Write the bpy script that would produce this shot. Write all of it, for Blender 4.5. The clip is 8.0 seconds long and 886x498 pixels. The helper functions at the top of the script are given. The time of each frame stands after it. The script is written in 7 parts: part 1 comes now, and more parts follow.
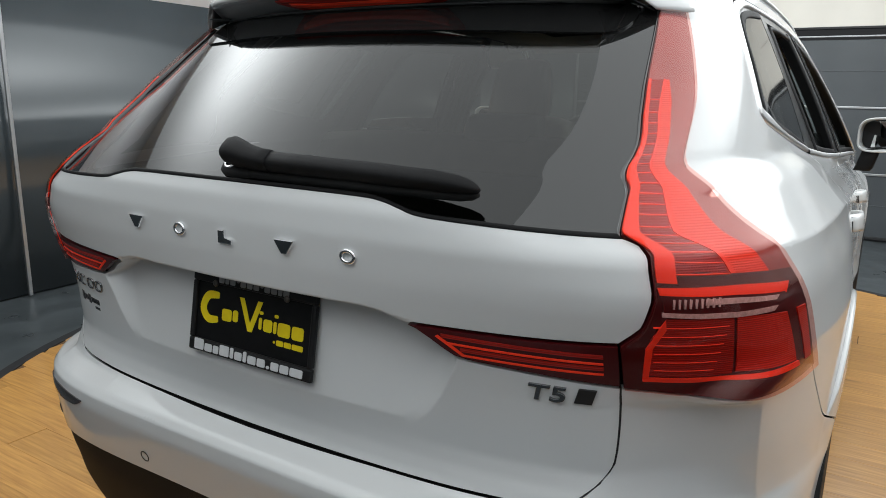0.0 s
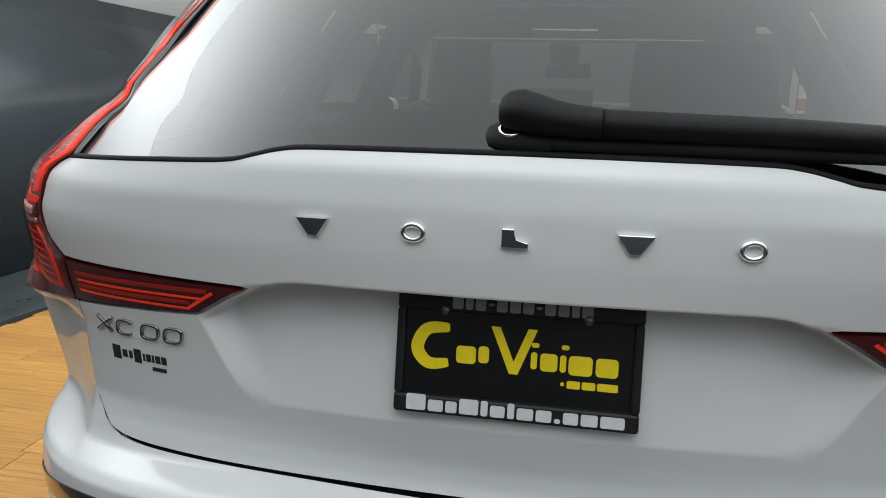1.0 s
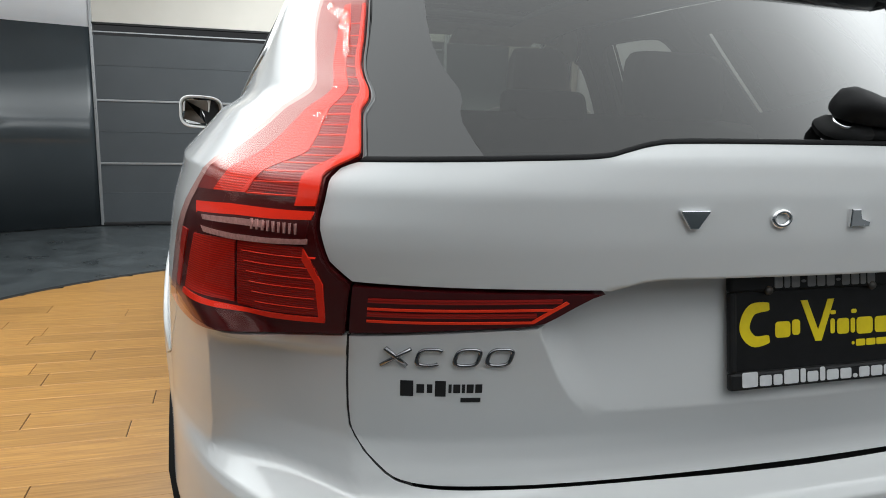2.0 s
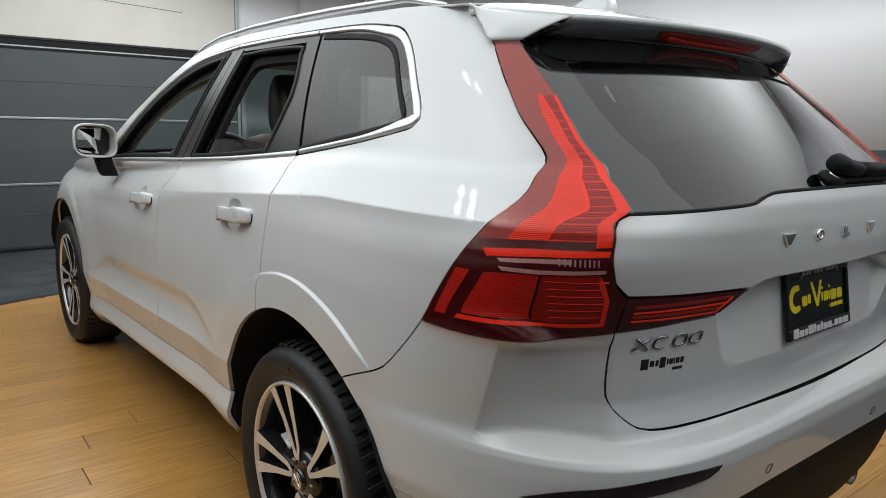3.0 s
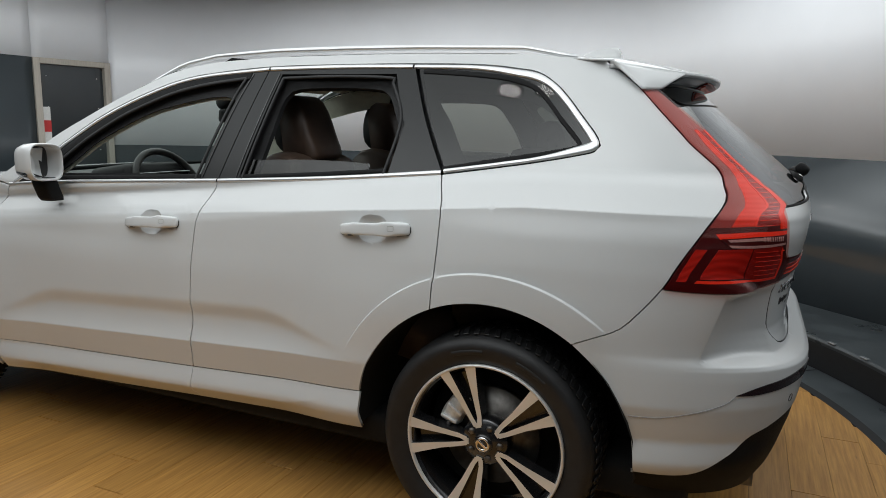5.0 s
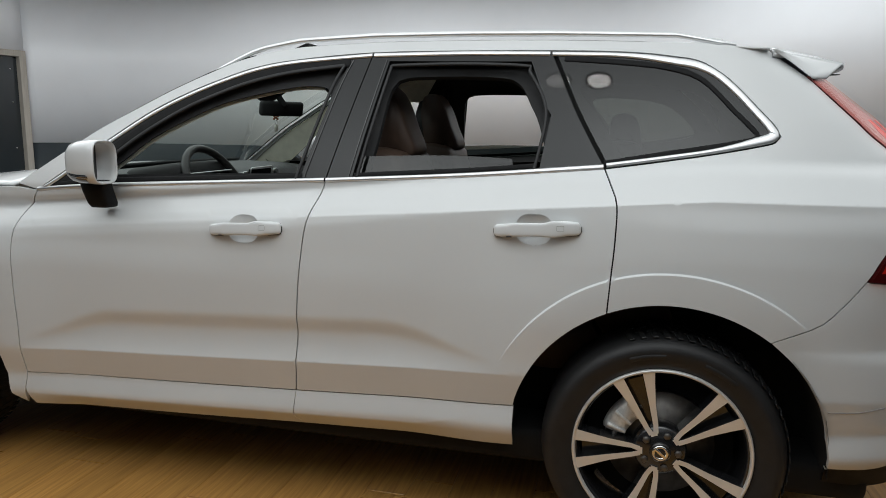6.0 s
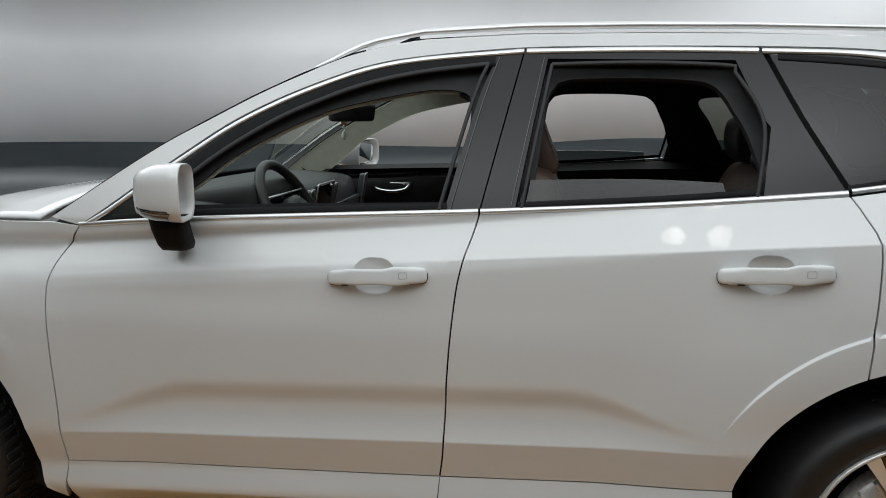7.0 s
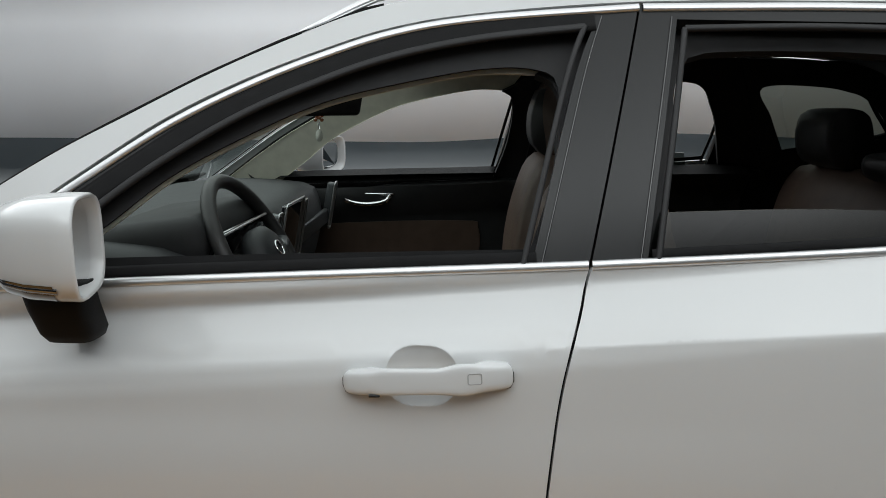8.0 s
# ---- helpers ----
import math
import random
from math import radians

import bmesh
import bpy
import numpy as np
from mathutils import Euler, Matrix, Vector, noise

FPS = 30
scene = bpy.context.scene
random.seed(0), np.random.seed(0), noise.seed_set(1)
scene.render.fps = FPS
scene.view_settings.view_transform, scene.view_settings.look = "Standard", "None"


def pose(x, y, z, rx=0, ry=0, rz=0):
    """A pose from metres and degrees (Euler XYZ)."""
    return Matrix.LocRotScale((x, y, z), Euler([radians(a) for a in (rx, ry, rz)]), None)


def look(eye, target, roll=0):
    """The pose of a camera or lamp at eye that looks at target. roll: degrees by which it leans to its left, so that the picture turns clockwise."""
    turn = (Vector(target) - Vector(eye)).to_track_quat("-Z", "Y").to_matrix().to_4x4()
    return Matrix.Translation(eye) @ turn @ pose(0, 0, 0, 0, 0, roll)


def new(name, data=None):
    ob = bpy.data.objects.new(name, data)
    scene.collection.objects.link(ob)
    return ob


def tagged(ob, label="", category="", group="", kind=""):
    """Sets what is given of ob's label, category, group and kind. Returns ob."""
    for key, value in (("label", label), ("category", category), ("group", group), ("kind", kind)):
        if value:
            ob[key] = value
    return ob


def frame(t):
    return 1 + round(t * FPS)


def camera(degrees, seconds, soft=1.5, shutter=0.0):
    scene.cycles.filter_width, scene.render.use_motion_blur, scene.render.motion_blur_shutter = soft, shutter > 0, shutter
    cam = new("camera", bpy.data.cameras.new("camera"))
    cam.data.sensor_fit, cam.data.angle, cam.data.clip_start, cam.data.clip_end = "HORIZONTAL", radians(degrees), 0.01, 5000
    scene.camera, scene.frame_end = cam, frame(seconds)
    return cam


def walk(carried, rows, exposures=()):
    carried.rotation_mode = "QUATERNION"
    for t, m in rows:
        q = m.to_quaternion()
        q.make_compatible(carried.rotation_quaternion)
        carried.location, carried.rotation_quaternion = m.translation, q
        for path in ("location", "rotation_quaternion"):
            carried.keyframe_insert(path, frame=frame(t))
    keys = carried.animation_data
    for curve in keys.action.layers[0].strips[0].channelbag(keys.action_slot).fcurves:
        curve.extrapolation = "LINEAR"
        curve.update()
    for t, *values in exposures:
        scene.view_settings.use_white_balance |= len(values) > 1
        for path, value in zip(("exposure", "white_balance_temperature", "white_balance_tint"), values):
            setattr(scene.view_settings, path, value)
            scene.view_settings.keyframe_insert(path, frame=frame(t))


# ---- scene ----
cam = camera(64.4, 8.0, soft=0.9)
PATH = [
    (0, (0.946, -1.743, 1.346), (-0.072, -0.078, 0.909), 1.0),
    (0.5, (0.497, -1.772, 1.306), (-0.211, 0.05, 0.885), 1.4),
    (0.7, (0.317, -1.765, 1.283), (-0.246, 0.108, 0.882), 1.44),
    (1, (0.052, -1.733, 1.249), (-0.286, 0.195, 0.836), 1.5),
    (1.5, (-0.374, -1.679, 1.213), (-0.327, 0.28, 0.81), 1.4),
    (1.7, (-0.548, -1.678, 1.206), (-0.3, 0.268, 0.815), 1.5),
    (2.8, (-1.517, -1.575, 1.284), (-0.359, 0.015, 0.925), 1.5),
    (3, (-1.704, -1.587, 1.31), (-0.479, -0.045, 0.957), 1.4),
    (3.5, (-2.061, -1.531, 1.34), (-0.698, -0.108, 0.996), 1.3),
    (4, (-2.414, -1.373, 1.371), (-0.889, -0.125, 1.033), 1.2),
    (4.2, (-2.565, -1.289, 1.361), (-0.979, -0.116, 1.029), 1.2),
    (5.3, (-3.005, -0.432, 1.358), (-1.145, 0.221, 1.017), 1.1),
    (5.5, (-3.049, -0.247, 1.345), (-1.169, 0.345, 1.004), 1.0),
    (6, (-3.018, 0.183, 1.334), (-1.102, 0.644, 0.989), 0.9),
    (6.3, (-2.933, 0.435, 1.377), (-1.01, 0.847, 1.028), 0.7),
    (6.5, (-2.858, 0.6, 1.401), (-0.932, 0.983, 1.023), 0.6),
    (7, (-2.642, 0.952, 1.401), (-0.698, 1.232, 1.022), 0.6),
    (7.2, (-2.522, 1.041, 1.407), (-0.571, 1.265, 1.005), 0.5),
    (7.5, (-2.311, 1.142, 1.418), (-0.356, 1.299, 1.029), 0.4),
    (7.7, (-2.162, 1.21, 1.414), (-0.204, 1.325, 1.031), 0.5),
    (8, (-1.933, 1.32, 1.399), (0.025, 1.383, 0.998), 0.7),
]
walk(cam, [(t, look(eye, aim, roll)) for t, eye, aim, roll in PATH], exposures=((0, 0.36), (0.5, 0.58), (1, 0.71), (1.5, 0.71), (3, 0.08), (3.5, -0.02), (5.5, -0.14), (8, -0.20)))


# ---- light: a closed studio under ceiling fittings ----
world = bpy.data.worlds.new("studio_dark")
scene.world = world
world.use_nodes = True
world.node_tree.nodes["Background"].inputs[0].default_value = (0.5, 0.52, 0.55, 1)
world.node_tree.nodes["Background"].inputs[1].default_value = 0.05

CEILING_Z = 2.74
# the glowing ceiling over the stage is a mesh further down: an even glow, with lamp halos put in and spots added to
# brighten walls, flank and tailgate: x, y, spread, strength
GLOW_BASE = 1.08
GLOW_SPOTS = ((-2.15, -0.1, 0.75, 2.8), (-2.9, 1.6, 1.1, 3.0), (0.0, 2.6, 2.0, 0.4), (0.2, -2.7, 0.8, 2.2), (2.2, -0.3, 0.9, 1.7), (2.3, 1.9, 1.2, 1.9), (2.3, 3.9, 1.0, 2.4), (0.3, 4.7, 1.3, 2.6))
CLOTH = (-0.05, 1.45, 3.45, 4.95)
# small round fittings of many bright diodes: x, y
FITTINGS = ((-1.38, 0.285), (-1.38, 0.49), (0.0, 4.5), (1.57, 2.7), (1.57, 0.5), (2.6, 1.6))


# ---- materials ----
def mat(name, colour, rough=0.5, metal=0.0, coat=0.0, coat_rough=0.05, spec=0.5, vary=0.0, scale=20.0, bump=0.0, bump_scale=120.0, stretch=(1, 1, 1), rough_vary=0.0):
    """A painted, moulded or metal surface with grain at two scales."""
    m = bpy.data.materials.new(name)
    m.use_nodes = True
    nt = m.node_tree
    b = nt.nodes["Principled BSDF"]
    b.inputs["Base Color"].default_value = (*colour, 1)
    b.inputs["Roughness"].default_value = rough
    b.inputs["Metallic"].default_value = metal
    b.inputs["Specular IOR Level"].default_value = spec
    b.inputs["Coat Weight"].default_value = coat
    b.inputs["Coat Roughness"].default_value = coat_rough
    if vary or bump or rough_vary:
        tc = nt.nodes.new("ShaderNodeTexCoord")
        mp = nt.nodes.new("ShaderNodeMapping")
        mp.inputs["Scale"].default_value = stretch
        nt.links.new(tc.outputs["Object"], mp.inputs["Vector"])
        big = nt.nodes.new("ShaderNodeTexNoise")
        big.inputs["Scale"].default_value = scale
        big.inputs["Detail"].default_value = 6
        nt.links.new(mp.outputs["Vector"], big.inputs["Vector"])
        if vary:
            r = nt.nodes.new("ShaderNodeMapRange")
            r.inputs["From Min"].default_value, r.inputs["From Max"].default_value = 0.3, 0.7
            r.inputs["To Min"].default_value, r.inputs["To Max"].default_value = 1 - vary, 1 + vary
            nt.links.new(big.outputs["Fac"], r.inputs["Value"])
            mix = nt.nodes.new("ShaderNodeVectorMath")
            mix.operation = "SCALE"
            mix.inputs[0].default_value = colour
            nt.links.new(r.outputs["Result"], mix.inputs["Scale"])
            nt.links.new(mix.outputs["Vector"], b.inputs["Base Color"])
        if rough_vary:
            r2 = nt.nodes.new("ShaderNodeMapRange")
            r2.inputs["From Min"].default_value, r2.inputs["From Max"].default_value = 0.3, 0.7
            r2.inputs["To Min"].default_value, r2.inputs["To Max"].default_value = max(0.0, rough - rough_vary), rough + rough_vary
            nt.links.new(big.outputs["Fac"], r2.inputs["Value"])
            nt.links.new(r2.outputs["Result"], b.inputs["Roughness"])
        if bump:
            fine = nt.nodes.new("ShaderNodeTexNoise")
            fine.inputs["Scale"].default_value = bump_scale
            fine.inputs["Detail"].default_value = 4
            nt.links.new(mp.outputs["Vector"], fine.inputs["Vector"])
            bp = nt.nodes.new("ShaderNodeBump")
            bp.inputs["Strength"].default_value = bump
            bp.inputs["Distance"].default_value = 0.002
            nt.links.new(fine.outputs["Fac"], bp.inputs["Height"])
            nt.links.new(bp.outputs["Normal"], b.inputs["Normal"])
    return m


def glass(name, tint, gloss=1.0, rough=0.04, ior=1.52):
    """A thin pane: lets tinted light through and mirrors more at a slant."""
    m = bpy.data.materials.new(name)
    m.use_nodes = True
    nt = m.node_tree
    nt.nodes.remove(nt.nodes["Principled BSDF"])
    t = nt.nodes.new("ShaderNodeBsdfTransparent")
    t.inputs["Color"].default_value = (*tint, 1)
    g = nt.nodes.new("ShaderNodeBsdfGlossy")
    g.inputs["Color"].default_value = (gloss, gloss, gloss, 1)
    g.inputs["Roughness"].default_value = rough
    fr = nt.nodes.new("ShaderNodeFresnel")
    fr.inputs["IOR"].default_value = ior
    mx = nt.nodes.new("ShaderNodeMixShader")
    nt.links.new(fr.outputs["Fac"], mx.inputs["Fac"])
    nt.links.new(t.outputs["BSDF"], mx.inputs[1])
    nt.links.new(g.outputs["BSDF"], mx.inputs[2])
    nt.links.new(mx.outputs["Shader"], nt.nodes["Material Output"].inputs["Surface"])
    return m


def pearl(name):
    """White pearl car paint: fine flakes under a clear coat with a faint orange peel."""
    m = mat(name, (0.655, 0.664, 0.664), rough=0.42, metal=0.06, coat=0.85, coat_rough=0.03, spec=0.1, vary=0.015, scale=3.0, bump=0.0)
    nt = m.node_tree
    b = nt.nodes["Principled BSDF"]
    tc = nt.nodes.new("ShaderNodeTexCoord")
    n = nt.nodes.new("ShaderNodeTexNoise")
    n.inputs["Scale"].default_value = 45
    n.inputs["Detail"].default_value = 1
    nt.links.new(tc.outputs["Object"], n.inputs["Vector"])
    bp = nt.nodes.new("ShaderNodeBump")
    bp.inputs["Strength"].default_value = 0.035
    bp.inputs["Distance"].default_value = 0.001
    nt.links.new(n.outputs["Fac"], bp.inputs["Height"])
    nt.links.new(bp.outputs["Normal"], b.inputs["Coat Normal"])
    return m


def ribbed(name, colour, per_metre, coat=0.25, axis=2, dark=0.45):
    """A moulded lamp reflector with fine ribs."""
    m = mat(name, colour, rough=0.4, coat=coat, coat_rough=0.03, spec=0.12)
    nt = m.node_tree
    b = nt.nodes["Principled BSDF"]
    tc = nt.nodes.new("ShaderNodeTexCoord")
    wv = nt.nodes.new("ShaderNodeTexWave")
    wv.wave_type = "BANDS"
    wv.bands_direction = "XYZ"[axis]
    wv.inputs["Scale"].default_value = per_metre / 20 * math.pi
    wv.inputs["Distortion"].default_value = 0.0
    nt.links.new(tc.outputs["Object"], wv.inputs["Vector"])
    r = nt.nodes.new("ShaderNodeMapRange")
    r.inputs["To Min"].default_value, r.inputs["To Max"].default_value = dark, 1.0
    nt.links.new(wv.outputs["Fac"], r.inputs["Value"])
    mix = nt.nodes.new("ShaderNodeVectorMath")
    mix.operation = "SCALE"
    mix.inputs[0].default_value = colour
    nt.links.new(r.outputs["Result"], mix.inputs["Scale"])
    nt.links.new(mix.outputs["Vector"], b.inputs["Base Color"])
    bp = nt.nodes.new("ShaderNodeBump")
    bp.inputs["Strength"].default_value = 0.5
    bp.inputs["Distance"].default_value = 0.001
    nt.links.new(wv.outputs["Fac"], bp.inputs["Height"])
    nt.links.new(bp.outputs["Normal"], b.inputs["Normal"])
    return m


def wood(name):
    """Bamboo-coloured boards: each its own tone, with long grain and darker nodes."""
    m = mat(name, (0.5, 0.27, 0.1), rough=0.28, coat=0.25, coat_rough=0.15)
    nt = m.node_tree
    b = nt.nodes["Principled BSDF"]
    tc = nt.nodes.new("ShaderNodeTexCoord")
    oi = nt.nodes.new("ShaderNodeObjectInfo")
    geo = nt.nodes.new("ShaderNodeNewGeometry")
    both = nt.nodes.new("ShaderNodeMath")
    both.operation = "ADD"
    nt.links.new(oi.outputs["Random"], both.inputs[0])
    nt.links.new(geo.outputs["Random Per Island"], both.inputs[1])
    shift = nt.nodes.new("ShaderNodeCombineXYZ")
    sc = nt.nodes.new("ShaderNodeMath")
    sc.operation = "MULTIPLY"
    sc.inputs[1].default_value = 37.0
    nt.links.new(both.outputs[0], sc.inputs[0])
    nt.links.new(sc.outputs[0], shift.inputs[0])
    nt.links.new(sc.outputs[0], shift.inputs[1])
    add = nt.nodes.new("ShaderNodeVectorMath")
    add.operation = "ADD"
    nt.links.new(tc.outputs["Object"], add.inputs[0])
    nt.links.new(shift.outputs[0], add.inputs[1])
    mp = nt.nodes.new("ShaderNodeMapping")
    mp.inputs["Scale"].default_value = (1.6, 32, 1)
    nt.links.new(add.outputs[0], mp.inputs["Vector"])
    grain = nt.nodes.new("ShaderNodeTexNoise")
    grain.inputs["Scale"].default_value = 2.2
    grain.inputs["Detail"].default_value = 8
    grain.inputs["Roughness"].default_value = 0.62
    nt.links.new(mp.outputs["Vector"], grain.inputs["Vector"])
    mp2 = nt.nodes.new("ShaderNodeMapping")
    mp2.inputs["Scale"].default_value = (4, 22, 1)
    nt.links.new(add.outputs[0], mp2.inputs["Vector"])
    knots = nt.nodes.new("ShaderNodeTexNoise")
    knots.inputs["Scale"].default_value = 1.3
    knots.inputs["Detail"].default_value = 2
    nt.links.new(mp2.outputs["Vector"], knots.inputs["Vector"])
    ramp = nt.nodes.new("ShaderNodeValToRGB")
    ramp.color_ramp.elements[0].position, ramp.color_ramp.elements[0].color = 0.28, (0.33, 0.150, 0.036, 1)
    ramp.color_ramp.elements[1].position, ramp.color_ramp.elements[1].color = 0.72, (0.62, 0.335, 0.096, 1)
    nt.links.new(grain.outputs["Fac"], ramp.inputs["Fac"])
    spot = nt.nodes.new("ShaderNodeMapRange")
    spot.inputs["From Min"].default_value, spot.inputs["From Max"].default_value = 0.70, 0.78
    spot.inputs["To Min"].default_value, spot.inputs["To Max"].default_value = 1.0, 0.55
    nt.links.new(knots.outputs["Fac"], spot.inputs["Value"])
    tone = nt.nodes.new("ShaderNodeMapRange")
    tone.inputs["From Max"].default_value = 2.0
    tone.inputs["To Min"].default_value, tone.inputs["To Max"].default_value = 0.78, 1.16
    nt.links.new(both.outputs[0], tone.inputs["Value"])
    mul = nt.nodes.new("ShaderNodeMath")
    mul.operation = "MULTIPLY"
    nt.links.new(spot.outputs["Result"], mul.inputs[0])
    nt.links.new(tone.outputs["Result"], mul.inputs[1])
    out = nt.nodes.new("ShaderNodeVectorMath")
    out.operation = "SCALE"
    nt.links.new(ramp.outputs["Color"], out.inputs[0])
    nt.links.new(mul.outputs[0], out.inputs["Scale"])
    nt.links.new(out.outputs["Vector"], b.inputs["Base Color"])
    bp = nt.nodes.new("ShaderNodeBump")
    bp.inputs["Strength"].default_value = 0.06
    bp.inputs["Distance"].default_value = 0.001
    nt.links.new(grain.outputs["Fac"], bp.inputs["Height"])
    nt.links.new(bp.outputs["Normal"], b.inputs["Normal"])
    return m


def shining(name, colour, strength):
    """A lamp's own light."""
    m = mat(name, (0.9, 0.9, 0.9), rough=0.4)
    b = m.node_tree.nodes["Principled BSDF"]
    b.inputs["Emission Color"].default_value = (*colour, 1)
    b.inputs["Emission Strength"].default_value = strength
    return m


def ceiling_glow(name):
    """A ceiling cloth made to glow, brighter round each of its spots."""
    m = bpy.data.materials.new(name)
    m.use_nodes = True
    nt = m.node_tree
    nt.nodes.remove(nt.nodes["Principled BSDF"])
    geo = nt.nodes.new("ShaderNodeNewGeometry")
    total = None
    for x, y, spread, gain in GLOW_SPOTS:
        away = nt.nodes.new("ShaderNodeVectorMath")
        away.operation = "DISTANCE"
        away.inputs[1].default_value = (x, y, CEILING_Z)
        nt.links.new(geo.outputs["Position"], away.inputs[0])
        square = nt.nodes.new("ShaderNodeMath")
        square.operation = "MULTIPLY"
        nt.links.new(away.outputs["Value"], square.inputs[0])
        nt.links.new(away.outputs["Value"], square.inputs[1])
        fall = nt.nodes.new("ShaderNodeMath")
        fall.operation = "POWER"
        fall.inputs[0].default_value = math.exp(-1 / spread ** 2)
        nt.links.new(square.outputs[0], fall.inputs[1])
        lift = nt.nodes.new("ShaderNodeMath")
        lift.operation = "MULTIPLY_ADD"
        lift.inputs[1].default_value = gain
        nt.links.new(fall.outputs[0], lift.inputs[0])
        if total is None:
            lift.inputs[2].default_value = GLOW_BASE
        else:
            nt.links.new(total, lift.inputs[2])
        total = lift.outputs[0]
    em = nt.nodes.new("ShaderNodeEmission")
    em.inputs["Color"].default_value = (0.935, 0.985, 1.0, 1)
    # fading out towards the rim
    off = nt.nodes.new("ShaderNodeVectorMath")
    off.operation = "MULTIPLY_ADD"
    off.inputs[1].default_value = (1 / CLOTH[2], 1 / CLOTH[3], 0)
    off.inputs[2].default_value = (-CLOTH[0] / CLOTH[2], -CLOTH[1] / CLOTH[3], 0)
    nt.links.new(geo.outputs["Position"], off.inputs[0])
    reach = nt.nodes.new("ShaderNodeVectorMath")
    reach.operation = "LENGTH"
    nt.links.new(off.outputs["Vector"], reach.inputs[0])
    fade = nt.nodes.new("ShaderNodeMapRange")
    fade.interpolation_type = "SMOOTHSTEP"
    for slot, v in zip(("From Min", "From Max", "To Min", "To Max"), (0.70, 1.0, 1.0, 0.45)):
        fade.inputs[slot].default_value = v
    nt.links.new(reach.outputs["Value"], fade.inputs["Value"])
    dim = nt.nodes.new("ShaderNodeMath")
    dim.operation = "MULTIPLY"
    nt.links.new(total, dim.inputs[0])
    nt.links.new(fade.outputs["Result"], dim.inputs[1])
    nt.links.new(dim.outputs[0], em.inputs["Strength"])
    nt.links.new(em.outputs["Emission"], nt.nodes["Material Output"].inputs["Surface"])
    return m


def clear_cover(name, tint):
    """Thin tinted plastic: it lets light through straight and shines on its face."""
    m = bpy.data.materials.new(name)
    m.use_nodes = True
    nt = m.node_tree
    nt.nodes.remove(nt.nodes["Principled BSDF"])
    clear = nt.nodes.new("ShaderNodeBsdfTransparent")
    clear.inputs["Color"].default_value = (*tint, 1)
    gloss = nt.nodes.new("ShaderNodeBsdfGlossy")
    gloss.inputs["Roughness"].default_value = 0.03
    facing = nt.nodes.new("ShaderNodeLayerWeight")
    steep = nt.nodes.new("ShaderNodeMath")
    steep.operation = "POWER"
    steep.inputs[1].default_value = 5.0
    nt.links.new(facing.outputs["Facing"], steep.inputs[0])
    share = nt.nodes.new("ShaderNodeMath")
    share.operation = "MULTIPLY_ADD"
    share.inputs[1].default_value, share.inputs[2].default_value = 0.90, 0.045
    nt.links.new(steep.outputs[0], share.inputs[0])
    mix = nt.nodes.new("ShaderNodeMixShader")
    nt.links.new(share.outputs[0], mix.inputs["Fac"])
    nt.links.new(clear.outputs["BSDF"], mix.inputs[1])
    nt.links.new(gloss.outputs["BSDF"], mix.inputs[2])
    nt.links.new(mix.outputs["Shader"], nt.nodes["Material Output"].inputs["Surface"])
    return m


GLOW = ceiling_glow("glowing_ceiling_cloth")
DIODE = shining("lit_diode", (1.0, 0.99, 0.97), 28.0)
PAINT = pearl("pearl_white_paint")
BLACK_GLOSS = mat("gloss_black_trim", (0.012, 0.012, 0.013), rough=0.12, coat=1.0, coat_rough=0.03)
PILLAR = mat("satin_black_pillar", (0.011, 0.0115, 0.012), rough=0.30, coat=0.24, coat_rough=0.03, spec=0.22)
PLASTIC = mat("grained_black_plastic", (0.009, 0.009, 0.0095), rough=0.6, spec=0.14, bump=0.35, bump_scale=900, vary=0.15, scale=30)
SHADOW_BLACK = mat("matt_black_underseal_and_shade", (0.006, 0.006, 0.006), rough=0.9, vary=0.2, scale=15)
CHROME = mat("satin_aluminium_trim", (0.74, 0.745, 0.75), rough=0.33, metal=0.85, rough_vary=0.04, scale=30)
BRIGHT = mat("polished_chrome", (0.9, 0.9, 0.91), rough=0.04, metal=1.0, rough_vary=0.01, scale=60)
GLASS = glass("clear_green_glass", (0.80, 0.87, 0.83))
PRIVACY = glass("dark_privacy_glass", (0.25, 0.275, 0.25), ior=1.46)
PANE = glass("dark_rear_door_glass", (0.22, 0.24, 0.22), ior=1.42)
ROOF_GLASS = glass("black_roof_glass", (0.09, 0.095, 0.095))
REAR_GLASS = glass("dark_rear_glass", (0.16, 0.17, 0.15), ior=1.54)
BLADE_GLOSS = mat("black_glass_blade", (0.010, 0.010, 0.010), rough=0.02, spec=0.84)
# darker copy of the chrome: the shade on it is put into the colour
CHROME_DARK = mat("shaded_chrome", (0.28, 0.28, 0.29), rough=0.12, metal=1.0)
LIP_GREY = mat("satin_grey_moulding", (0.20, 0.21, 0.215), rough=0.3, coat=0.3, coat_rough=0.1, vary=0.08, scale=20)
CARBON = mat("satin_black_spoiler_lining", (0.030, 0.033, 0.035), rough=0.3, coat=0.4, coat_rough=0.1)
CAST = mat("cast_caliper", (0.70, 0.70, 0.69), rough=0.4, metal=0.4, vary=0.2, scale=60, bump=0.2, bump_scale=200)
RUBBER = mat("tyre_rubber", (0.011, 0.011, 0.0118), rough=0.55, vary=0.3, scale=25, bump=0.25, bump_scale=300)
ALLOY_BLACK = mat("gloss_black_alloy", (0.012, 0.012, 0.013), rough=0.22, coat=0.8)
ALLOY = mat("diamond_cut_alloy", (0.80, 0.79, 0.77), rough=0.3, metal=0.45, vary=0.04, scale=8)
IRON = mat("brake_iron", (0.16, 0.15, 0.14), rough=0.4, metal=0.9, vary=0.3, scale=30)
